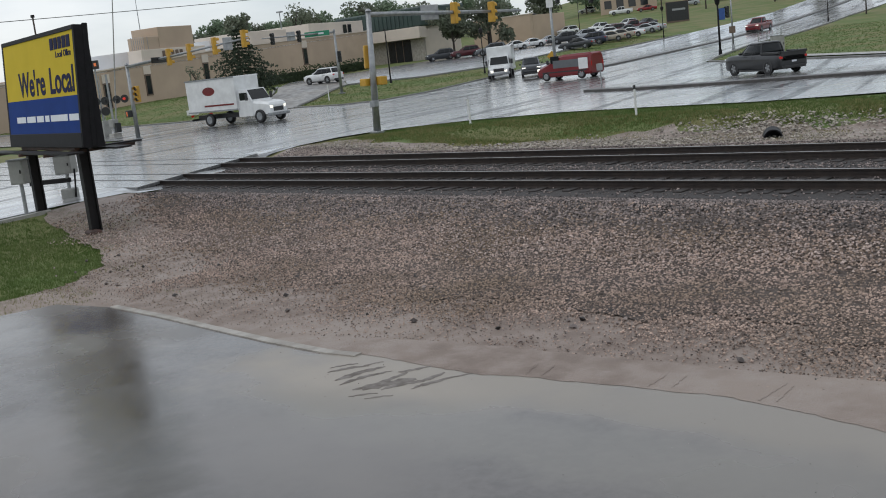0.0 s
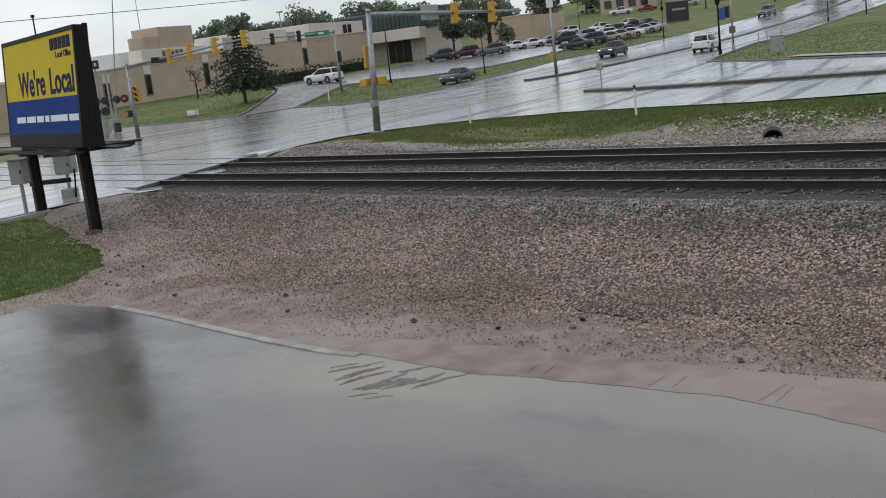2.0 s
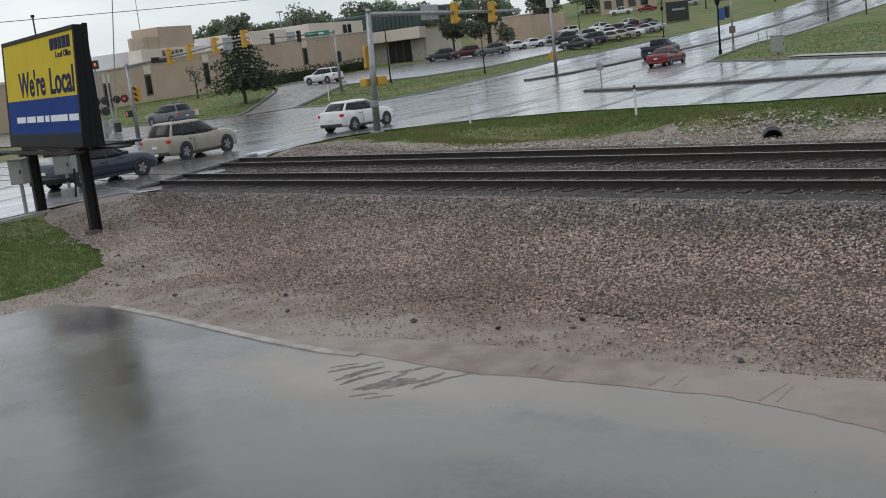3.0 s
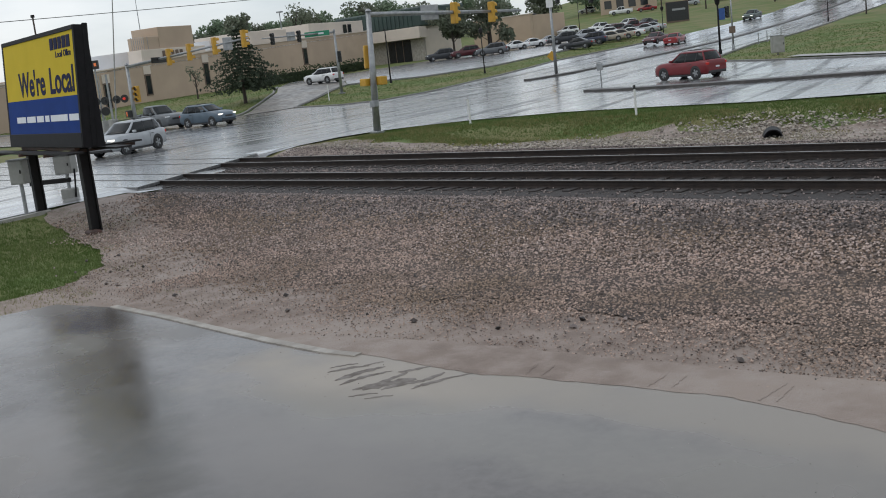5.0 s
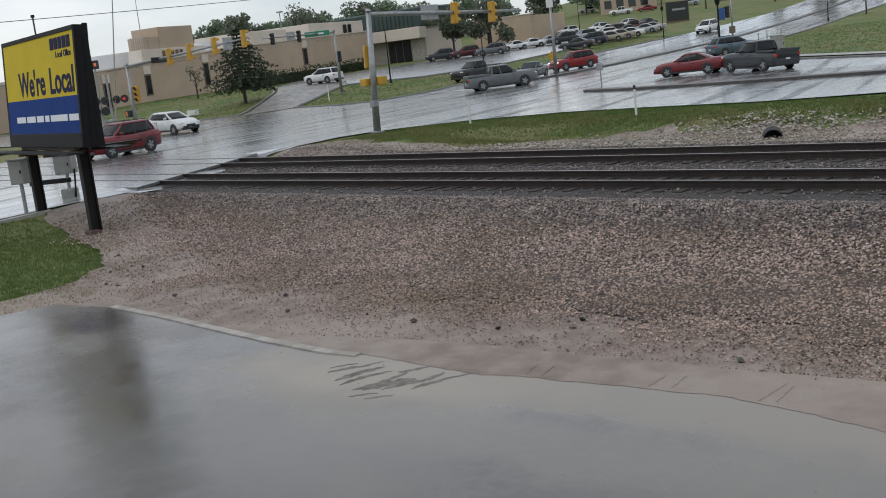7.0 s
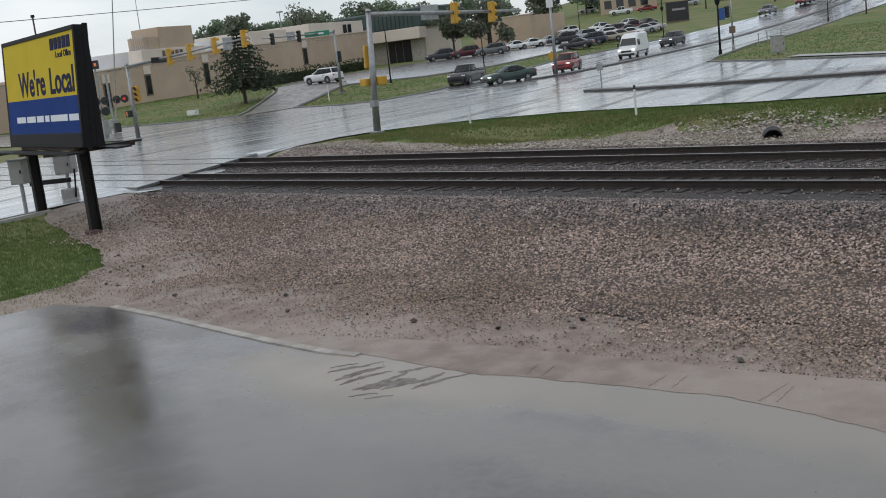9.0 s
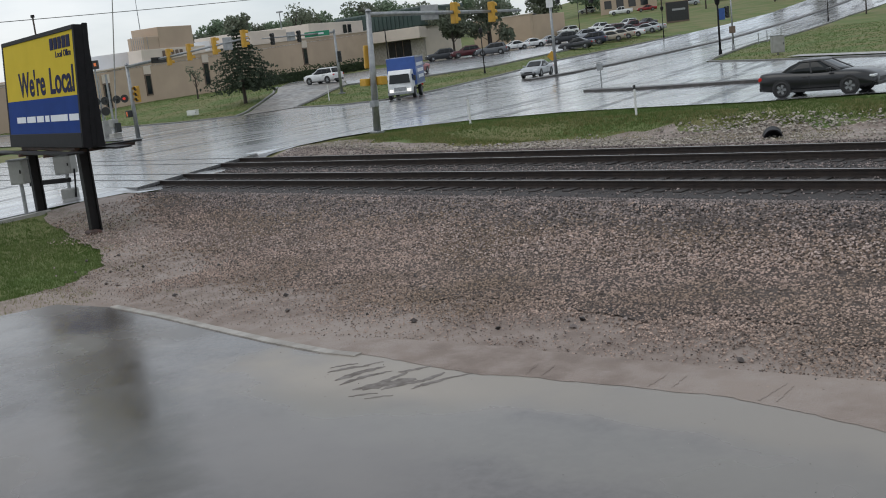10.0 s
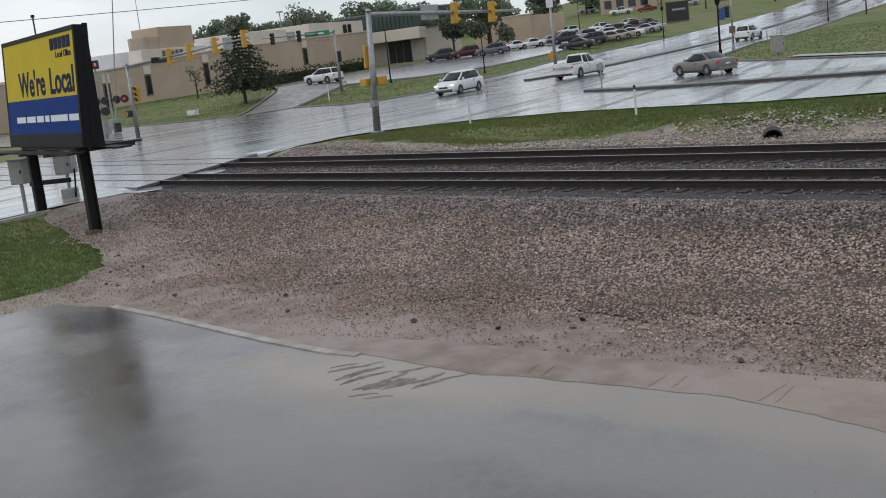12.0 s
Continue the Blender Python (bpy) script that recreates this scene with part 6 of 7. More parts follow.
conifer(-90.5, 65.2, 7.4, 3.7, 41)
FAR_TREES = [(-200, 133, 11, 4.5), (-205, 143, 14, 5), (-207, 149, 14.3, 5.5), (-208, 155, 12, 5), (-208, 160, 11.5, 5), (-205, 163, 12, 5), (-205, 168, 14, 5), (-206, 175, 12.5, 5), (-202, 180, 12, 5.5),
             (-201, 185, 13, 5.5), (-199, 190, 12.5, 5.5), (-199, 197, 11, 5.5), (-202, 206, 10.5, 5.5), (-196, 214, 10, 5), (-190, 222, 9, 5), (-180, 228, 8.5, 5), (-174, 240, 8, 5), (-166, 252, 7, 4.5), (-212, 138, 11, 5), (-214, 166, 12, 5)]
for i, (x, y, h, s) in enumerate(FAR_TREES):
    tree(x, y, h, s, 50 + i, "leaves" if i % 3 else "leaves_dark", leaf=0.36, density=2.4, trunk_f=0.12)
tree(-178, 128, 13.5, 4.2, 80, "leaves_dark", "tall thin-leaved tree behind the long building", 0.9, leaf=0.4)
tree(-186, 150, 15, 5, 81, "leaves_dark", "tall bare-topped tree behind the long building", 0.5, leaf=0.35)
tree(-125, 134, 8.0, 3.8, 82, "leaves_dark", "dense brownish tree beside the parking lot", 2.2, leaf=0.3, trunk_f=0.12)
tree(-121, 139, 8.5, 3.8, 83, "leaves_dark", "dense brownish tree beside the parking lot", 2.2, leaf=0.3, trunk_f=0.12)
tree(-62.5, 152, 4.6, 1.8, 84, "leaves_dark", "young round-headed street tree", 0.9, leaf=0.2)
for i, q in enumerate(((-100, 200), (-96, 214), (-92, 205), (-118, 205), (-135, 215))):
    tree(q[0], q[1], 6.5, 2.4, 85 + i, "leaves_dark", "small street tree on the hill", 0.7, leaf=0.3)
tree(-110, 72.5, 4.2, 1.1, 92, "leaves_dark", "slim bare sapling on the lawn", 0.12, leaf=0.15)


def hedge(line, height, width, seed):
    rng = np.random.default_rng(seed)
    verts, faces = [], []
    for (x0, y0), (x1, y1) in zip(line, line[1:]):
        n = int(math.hypot(x1 - x0, y1 - y0) / 0.45)
        for k in range(n):
            f = k / n
            x, y = x0 + (x1 - x0) * f, y0 + (y1 - y0) * f
            leaf_cloud(rng, 26, np.array([x, y, terrain(x, y) + height * 0.5]), width * 0.5 + 0.3, 0.16, verts, faces, height / width)
    ob = raw("hedge", verts, faces, "hedge")
    core = part("branch_core", loft(bmesh.new(), [[(x - 0.3, y, terrain(x, y)), (x + 0.3, y, terrain(x, y)), (x + 0.3, y, terrain(x, y) + height * 0.75), (x - 0.3, y, terrain(x, y) + height * 0.75)] for x, y in line]), "hedge", ob)
    tagged(ob, "clipped dark green hedge before the long building", "hedge")


hedge([(-113, 82), (-120, 95), (-126, 108), (-132, 121)], 1.7, 1.6, 90)

# ---- overhead line ----
line = thing("overhead_wire", "thin dark utility wire across the sky", "wire", pose(0, 0, 0))
WIRE = [Vector((-102.7 - 40.0 * f, 31.2 + 115.5 * f, 10.7 + 6.0 * f - 1.2 * f * (1 - f))) for f in [k / 12 for k in range(13)]]
bmw = bmesh.new()
for a, b in zip(WIRE, WIRE[1:]):
    tube(bmw, a, b, 0.04, 0.04, 5)
part("cable", bmw, "sig_dark", line)
up = thing("utility_pole", "distant wooden utility pole with a lamp", "utility pole", pose(-143.7, 70.3, 1.5))
part("pole", tubed((0, 0, 0), (0, 0, 13.0), 0.16, 0.12, 8), "bark", up)
part("lamp", boxed(-0.25, 0.25, -0.2, 0.2, 12.9, 13.3, 0.05), "dark_steel", up)

# ---- parked cars ----
PARKED = [("suv", "white", -93.7, 78.5, 188), ("suv", "dark", -116.4, 121.5, 235), ("suv", "maroon", -112.6, 123.2, 232), ("suv", "grey", -105.8, 121.5, 215),
          ("sedan", "white", -109.8, 131.5, 240), ("sedan", "white", -108.9, 134.6, 240), ("sedan", "silver", -107.6, 137.6, 240), ("suv", "dark", -104.9, 137.8, 235), ("suv", "silver", -103.0, 140.6, 235),
          ("hatchback", "white", -99.6, 141.6, 235), ("sedan", "dark", -86.9, 117.0, 200), ("suv", "navy", -88.9, 122.9, 205), ("sedan", "tan", -89.2, 127.8, 210), ("sedan", "tan", -89.8, 131.2, 210), ("sedan", "white", -90.4, 134.6, 210),
          ("sedan", "silver", -92.5, 141.8, 205), ("sedan", "silver", -93.4, 145.2, 205), ("sedan", "grey", -98.4, 146.0, 220), ("suv", "maroon", -103.0, 149.0, 250), ("suv", "white", -118.0, 166.0, 265), ("suv", "white", -113.0, 168.0, 265),
          ("suv", "white", -106.0, 151.5, 215), ("pickup_truck", "maroon", -101.5, 152.5, 230), ("suv", "white", -127.0, 168.6, 262), ("sedan", "dark", -108.0, 166.5, 265), ("pickup_truck", "white", -150.5, 221.5, 215), ("sedan", "bright_red", -143.5, 222.0, 215),
          ("suv", "white", -176.0, 243.0, 215), ("suv", "silver", -132.0, 222.0, 215), ("sedan", "white", -124.5, 226.0, 215), ("sedan", "grey", -118.0, 230.0, 215), ("sedan", "silver", -139.0, 163.5, 250), ("sedan", "white", -135.5, 163.5, 250), ("sedan", "grey", -132.0, 163.5, 250)]
for kind, colour, x, y, h in PARKED:
    ob = vehicle(kind, colour)
    z = terrain(x, y) + 0.02 if not (160 < y < 164 and x < -130) else 7.42
    ob.matrix_basis = pose(x, y, z, 0, 0, h)
    tagged(ob, "%s %s parked in the wet lot" % (colour.replace("_", " "), WORDS[kind]), group="parked cars")


# ---- traffic ----
def ride(kind, colour, rows, label="", lit=False):
    """One vehicle driving through: rows of seconds, plan x and y, heading in degrees."""
    ob = vehicle(kind, colour, lit)
    if label:
        ob["label"] = label
    keys = []
    for t, x, y, h in rows:
        d = 1.3
        hx, hy = math.cos(radians(h)), math.sin(radians(h))
        zf, zb = terrain(x + hx * d, y + hy * d), terrain(x - hx * d, y - hy * d)
        if abs(zf) < 0.25 and 16 < y < 30:
            zf = zb = 0.0
        keys.append((t, pose(x, y, (zf + zb) / 2 + 0.004, 0, -math.degrees(math.atan2(zf - zb, 2 * d)), h)))
    walk(ob, keys)
    return ob



def motions():
    ride("box_truck", "white", [(0.0, -64.82, 46.00, 8), (0.2, -63.17, 45.21, 12), (0.3, -63.91, 56.47, 40), (0.4, -58.56, 66.87, 70), (0.5, -55.97, 78.35, 74), (0.6, -52.81, 86.44, 87), (0.7, -54.71, 100.35, 103), (0.8, -61.36, 124.83, 107), (1.0, -80.00, 185.00, 101), (1.2, -88.00, 265.00, 96), (12.0, -89.19, 276.94, 96)], "white box truck with a dark red oval mark")
    ride("cutaway_truck", "white", [(0.0, -69.17, 80.57, -54), (0.5, -69.17, 80.57, -54), (1.1, -68.28, 79.35, -69), (1.2, -66.02, 72.13, -73), (1.3, -63.59, 64.23, -55), (1.4, -50.78, 50.30, -42), (1.5, -44.21, 48.65, -24), (1.6, -30.25, 43.79, -8), (1.7, -16.45, 40.04, 0), (1.8, 8.00, 47.50, 0), (2.0, 50.00, 47.00, 0), (12.0, 62.00, 47.00, 0)])
    ride("wrapped_van", "red", [(0.0, -52.67, 69.71, -176), (0.1, -67.40, 68.60, -157), (0.2, -73.61, 60.64, -147), (0.3, -85.32, 56.93, -154), (0.4, -100.00, 48.00, -174), (0.7, -200.00, 44.00, -178), (12.0, -211.99, 43.52, -178)])
    ride("pickup_truck", "black", [(0.0, -30.71, 59.61, 152), (0.1, -45.18, 67.19, 168), (0.2, -56.02, 65.21, 194), (0.3, -65.29, 62.33, 212), (0.4, -73.15, 54.41, 234), (0.5, -76.50, 46.97, 191), (0.6, -110.00, 47.00, 182), (0.9, -200.00, 43.00, 183), (12.0, -211.99, 42.47, 183)])
    ride("suv", "dark", [(0.0, -64.22, 79.09, -51), (1.0, -63.28, 77.92, -60), (1.2, -58.91, 69.84, -65), (1.3, -57.18, 64.60, -46), (1.4, -39.94, 50.07, -34), (1.5, -24.32, 42.58, -5), (1.6, -8.00, 47.00, 4), (1.8, 45.00, 47.00, 0), (12.0, 57.00, 47.00, 0)], lit=True)
    ride("pickup_truck", "red", [(0.0, -70.00, 135.00, -82), (0.4, -62.76, 85.15, -82), (1.0, -62.75, 84.04, -68), (1.1, -61.18, 81.22, -69), (1.2, -59.20, 74.78, -70), (1.3, -54.78, 64.03, -65), (1.4, -51.00, 56.97, -48), (1.5, -43.55, 51.52, -31), (1.6, -31.84, 45.40, -16), (1.7, -24.35, 46.11, 3), (1.8, 2.00, 47.00, 1), (2.0, 45.00, 47.00, 0), (12.0, 57.00, 47.00, 0)], lit=True)
    ride("pickup_truck", "white", [(0.0, 30.00, 57.00, -178), (0.1, -23.91, 55.52, -185), (0.3, -46.25, 64.00, -196), (0.4, -58.57, 65.50, -180), (0.5, -68.35, 63.91, -153), (0.6, -71.14, 59.07, -135), (0.7, -76.76, 55.58, -137), (0.8, -79.90, 50.97, -167), (0.9, -110.00, 48.00, -177), (1.2, -200.00, 44.00, -177), (12.0, -211.99, 43.47, -177)])
    ride("wagon", "white", [(0.0, -41.00, -45.00, 91), (1.3, -42.00, 5.00, 90), (1.4, -40.92, 21.93, 95), (1.5, -44.01, 28.51, 125), (1.6, -52.93, 38.84, 133), (1.7, -59.91, 45.38, 149), (1.8, -70.78, 49.66, 168), (1.9, -83.24, 50.32, 185), (2.0, -110.00, 46.00, 184), (2.3, -200.00, 43.00, 182), (12.0, -211.99, 42.60, 182)])
    ride("sedan", "dark", [(0.0, -94.00, 262.00, -84), (1.6, -82.00, 150.00, -83), (1.8, -74.04, 97.33, -84), (1.9, -75.13, 85.05, -86), (2.0, -72.52, 77.83, -77), (2.5, -71.72, 70.79, -85), (2.6, -71.11, 60.80, -63), (2.7, -55.68, 39.30, -69), (2.8, -52.00, 12.00, -89), (3.0, -54.00, -50.00, -92), (12.0, -54.39, -61.99, -92)])
    ride("suv", "dark", [(0.0, -94.00, 262.00, -84), (1.8, -84.00, 165.00, -82), (2.0, -72.78, 104.91, -81), (2.2, -71.01, 83.85, -82), (2.5, -68.94, 76.77, -78), (2.6, -67.20, 65.26, -74), (2.7, -60.66, 48.81, -61), (2.8, -47.41, 30.25, -81), (2.9, -54.00, 5.00, -96), (3.1, -56.00, -50.00, -92), (12.0, -56.44, -61.99, -92)], lit=True)
    ride("suv", "grey", [(0.0, -94.00, 262.00, -84), (2.0, -84.00, 165.00, -82), (2.1, -74.72, 116.49, -82), (2.3, -74.09, 97.41, -88), (2.5, -73.78, 86.88, -81), (2.6, -70.71, 76.37, -74), (2.7, -67.85, 66.45, -73), (2.8, -63.90, 53.69, -99), (2.9, -70.53, 50.36, -166), (3.0, -79.91, 49.62, -175), (3.1, -110.00, 47.00, -177), (3.4, -200.00, 43.00, -177), (12.0, -211.99, 42.47, -177)])
    ride("suv", "white", [(0.0, -41.00, -45.00, 91), (1.5, -42.00, 0.00, 94), (1.7, -47.03, 35.53, 98), (1.8, -50.85, 66.69, 96), (1.9, -51.66, 82.55, 99), (2.0, -55.44, 95.91, 105), (2.2, -78.00, 180.00, 100), (2.5, -86.00, 262.00, 96), (12.0, -87.17, 273.94, 96)])
    ride("sedan", "red", [(0.0, -36.60, -45.00, 92), (2.5, -38.00, 0.00, 89), (2.6, -35.24, 16.27, 90), (2.7, -37.83, 25.51, 112), (2.8, -47.20, 45.48, 111), (2.9, -54.37, 68.90, 93), (3.0, -48.70, 77.78, 100), (3.2, -72.00, 172.00, 101), (3.5, -86.00, 262.00, 99), (12.0, -87.84, 273.86, 99)])
    ride("pickup_truck", "navy", [(0.0, -41.00, -45.00, 91), (2.5, -42.00, 5.00, 90), (2.6, -40.83, 21.91, 107), (2.7, -52.12, 38.43, 114), (2.8, -58.53, 60.76, 100), (2.9, -59.62, 80.00, 88), (3.0, -57.45, 90.84, 100), (3.2, -76.00, 170.00, 99), (3.5, -86.00, 262.00, 96), (12.0, -87.30, 273.93, 96)])
    ride("hatchback", "white", [(0.0, -36.60, -45.00, 90), (2.8, -37.00, 4.00, 91), (2.9, -37.31, 22.60, 94), (3.0, -41.95, 37.09, 98), (3.1, -43.67, 51.14, 104), (3.2, -47.30, 67.91, 104), (3.5, -73.00, 172.00, 101), (3.8, -86.00, 262.00, 98), (12.0, -87.72, 273.88, 98)])
    ride("suv", "tan", [(0.0, -36.60, -45.00, 90), (2.9, -37.00, 8.00, 92), (3.0, -42.48, 27.28, 104), (3.1, -43.96, 39.57, 102), (3.2, -45.12, 53.33, 101), (3.4, -62.00, 130.00, 101), (3.8, -86.00, 262.00, 100), (12.0, -88.15, 273.81, 100)])
    ride("sedan", "navy", [(0.0, -36.60, -45.00, 90), (2.8, -36.60, -10.00, 89), (3.0, -37.90, 20.05, 99), (3.1, -43.10, 32.93, 110), (3.2, -46.95, 49.26, 100), (3.4, -58.00, 115.00, 101), (3.8, -84.00, 240.00, 101), (4.0, -86.00, 262.00, 95), (12.0, -87.09, 273.95, 95)])
    ride("suv", "black", [(0.0, -41.00, -45.00, 89), (3.0, -40.00, 0.00, 86), (3.1, -36.43, 19.71, 96), (3.2, -43.12, 31.57, 102), (3.5, -52.00, 90.00, 101), (3.9, -80.00, 220.00, 101), (4.1, -86.00, 262.00, 98), (12.0, -87.70, 273.88, 98)])
    ride("sedan", "white", [(0.0, -36.60, -45.00, 90), (3.1, -36.60, 0.00, 89), (3.2, -35.26, 18.91, 95), (3.4, -42.00, 60.00, 103), (3.8, -70.00, 165.00, 102), (4.1, -86.00, 262.00, 99), (12.0, -87.95, 273.84, 99)])
    ride("sedan", "silver", [(0.0, -41.00, -45.00, 90), (3.2, -41.00, -20.00, 91), (3.6, -43.00, 40.00, 98), (4.0, -62.00, 130.00, 101), (4.4, -86.00, 262.00, 100), (12.0, -88.15, 273.81, 100)])
    ride("pickup_truck", "silver", [(0.0, -94.00, 262.00, -84), (4.4, -82.00, 150.00, -82), (4.6, -70.00, 80.00, -76), (4.7, -62.50, 54.00, -68), (4.8, -51.74, 28.35, -70), (4.9, -51.00, 2.00, -88), (5.2, -56.00, -50.00, -92), (12.0, -56.44, -61.99, -92)])
    ride("suv", "silver", [(0.0, -94.00, 262.00, -84), (4.5, -82.00, 150.00, -81), (4.8, -70.95, 77.14, -72), (4.9, -61.85, 49.64, -64), (5.0, -52.22, 29.62, -68), (5.1, -51.00, 2.00, -88), (5.4, -56.00, -50.00, -92), (12.0, -56.44, -61.99, -92)], lit=True)
    ride("sedan", "silver", [(0.0, -36.60, -45.00, 90), (5.0, -37.00, 8.00, 92), (5.1, -39.40, 24.18, 98), (5.2, -41.98, 37.12, 98), (5.3, -47.00, 54.00, 104), (5.4, -48.90, 67.50, 98), (5.5, -49.75, 79.36, 99), (5.8, -74.00, 175.00, 102), (6.1, -86.00, 262.00, 98), (12.0, -87.64, 273.89, 98)])
    ride("sedan", "dark", [(0.0, -41.00, -45.00, 90), (5.0, -42.00, 4.00, 92), (5.1, -45.70, 23.50, 98), (5.2, -51.81, 46.66, 101), (5.3, -54.50, 68.00, 98), (5.5, -62.00, 110.00, 99), (5.8, -78.00, 190.00, 99), (6.1, -86.00, 262.00, 97), (12.0, -87.64, 273.89, 98)])
    ride("wagon", "steel_blue", [(0.0, -170.00, 43.00, 1), (4.4, -90.00, 44.00, -0), (4.7, -68.10, 45.40, 8), (6.3, -68.30, 45.60, 9), (6.4, -68.00, 45.92, 9), (6.5, -66.90, 48.20, 30), (6.6, -65.00, 53.28, 40), (6.7, -60.50, 62.50, 52), (6.8, -53.90, 71.87, 58), (7.0, -46.00, 84.00, 60), (7.2, -60.00, 125.00, 98), (7.5, -82.00, 220.00, 98), (7.7, -86.00, 262.00, 96), (12.0, -87.20, 273.90, 96)], "grey-blue wagon with headlights lit on the wet road", lit=True)
    ride("pickup_truck", "grey", [(0.0, -185.00, 43.00, 2), (4.6, -110.00, 45.00, -0), (4.9, -75.20, 45.10, -2), (5.2, -74.01, 45.05, -2), (6.4, -73.70, 45.20, -1), (6.6, -72.00, 46.40, 4), (6.7, -70.00, 47.60, 16), (6.8, -66.80, 50.40, 38), (6.9, -62.50, 56.50, 52), (7.0, -56.18, 65.22, 56), (7.2, -66.00, 120.00, 93), (7.6, -86.00, 262.00, 98), (12.0, -87.67, 273.88, 98)])
    ride("sedan", "bright_red", [(0.0, -41.00, -45.00, 91), (4.7, -42.00, 10.00, 93), (4.8, -47.00, 60.00, 106), (5.0, -74.06, 120.56, 105), (5.2, -82.00, 190.00, 95), (5.5, -86.00, 262.00, 93), (12.0, -86.67, 273.98, 93)])
    ride("sedan", "maroon", [(0.0, -94.00, 262.00, -84), (4.9, -82.00, 150.00, -83), (5.1, -71.14, 84.00, -81), (5.2, -69.65, 73.93, -72), (5.3, -61.97, 55.46, -65), (5.4, -51.11, 33.74, -61), (5.5, -44.35, 23.38, -91), (5.7, -52.00, -10.00, -100), (6.0, -56.00, -45.00, -97), (12.0, -57.36, -56.92, -97)])
    ride("minivan", "white", [(0.0, -36.60, -45.00, 90), (5.2, -37.00, 6.00, 89), (5.3, -35.55, 19.45, 101), (5.4, -42.34, 34.23, 106), (5.5, -44.08, 49.60, 100), (5.6, -48.54, 68.51, 104), (5.8, -66.00, 140.00, 101), (6.1, -86.00, 262.00, 99), (12.0, -87.94, 273.84, 99)])
    ride("sedan", "green", [(0.0, -94.00, 262.00, -84), (5.0, -84.00, 160.00, -82), (5.2, -72.16, 100.33, -74), (5.3, -59.80, 75.19, -67), (5.5, -61.95, 76.67, -67), (6.0, -60.86, 74.98, -57), (7.2, -60.86, 74.98, -72), (8.9, -59.37, 70.37, -90), (9.0, -60.84, 71.75, -112), (9.1, -60.74, 66.91, -52), (9.2, -48.41, 55.78, -37), (9.3, -37.62, 49.21, -20), (9.4, -23.83, 47.04, -3), (9.5, 0.00, 47.00, -0), (9.7, 50.00, 47.00, 0), (12.0, 62.00, 47.00, 0)], "dark green-black sedan on the wet road", lit=True)
    ride("hatchback", "white", [(0.0, -195.00, 43.00, 1), (5.0, -120.00, 44.00, -2), (5.4, -65.40, 39.90, -2), (5.5, -64.60, 40.00, 0), (5.9, -64.70, 40.20, 0), (7.1, -64.50, 40.20, 2), (7.2, -64.00, 40.30, 4), (7.6, -60.00, 46.00, 14), (8.0, -25.00, 46.50, 1), (8.3, 50.00, 47.00, 0), (12.0, 62.00, 47.08, 0)])
    ride("suv", "red", [(0.0, 50.00, 58.00, 180), (4.2, -15.00, 58.00, 179), (4.6, -35.92, 60.03, 174), (6.2, -36.27, 60.28, 156), (6.4, -37.15, 60.57, 178), (6.5, -39.50, 60.80, 172), (6.6, -46.20, 61.80, 205), (6.7, -51.00, 55.80, 240), (6.8, -54.04, 47.20, 266), (6.9, -52.90, 37.40, 276), (7.0, -51.38, 28.59, 284), (7.2, -52.00, -20.00, 263), (7.4, -56.00, -45.00, 261), (12.0, -57.90, -56.85, 261)], "dark red sport utility vehicle with tail lights glowing")
    ride("sedan", "red", [(0.0, 60.00, 58.00, 180), (5.8, 10.00, 58.00, 177), (6.3, -34.12, 62.33, 174), (6.5, -36.59, 62.77, 165), (6.7, -37.72, 63.26, 152), (7.2, -38.45, 63.76, 227), (8.0, -50.00, 50.00, 256), (8.3, -54.00, 0.00, 266), (8.5, -56.00, -45.00, 267), (12.0, -56.53, -56.99, 267)], "bright red sedan waiting on the wet road")
    ride("pickup_truck", "dark", [(0.0, 70.00, 58.00, 180), (6.6, 15.00, 58.00, 180), (6.9, -24.77, 57.55, 174), (7.0, -32.62, 62.68, 153), (7.2, -33.52, 61.97, 234), (7.9, -36.00, 58.00, 208), (8.2, -60.00, 48.00, 187), (8.6, -140.00, 46.00, 182), (9.0, -220.00, 42.00, 183), (12.0, -231.99, 41.40, 183)])
    ride("pickup_truck", "black", [(0.0, -94.00, 262.00, -84), (6.0, -84.00, 165.00, -82), (6.3, -70.75, 86.28, -80), (6.5, -69.45, 80.45, -109), (7.0, -72.65, 80.69, -93), (8.9, -69.61, 76.97, -56), (9.0, -68.66, 74.86, -68), (9.1, -64.45, 63.92, -65), (9.2, -55.46, 46.16, -67), (9.3, -51.89, 33.84, -88), (9.4, -54.00, 10.00, -93), (9.6, -56.00, -45.00, -92), (12.0, -56.44, -56.99, -92)])
    ride("suv", "bright_red", [(0.0, -94.00, 262.00, -83), (5.7, -80.00, 155.00, -79), (6.0, -60.22, 90.11, -76), (6.3, -62.29, 84.50, -112), (6.5, -62.76, 83.78, -112), (7.2, -62.93, 83.90, -112), (8.8, -62.29, 82.88, -66), (9.0, -61.84, 81.47, -68), (9.1, -58.40, 73.11, -66), (9.2, -52.11, 59.33, -64), (9.3, -49.35, 54.41, -44), (9.4, -45.19, 52.61, -24), (9.5, -30.11, 45.95, -18), (9.6, -19.18, 44.26, 2), (9.7, 5.00, 47.00, 2), (9.9, 50.00, 47.00, 0), (12.0, 62.00, 47.00, 0)], "red crossover with headlights lit on the wet road", lit=True)
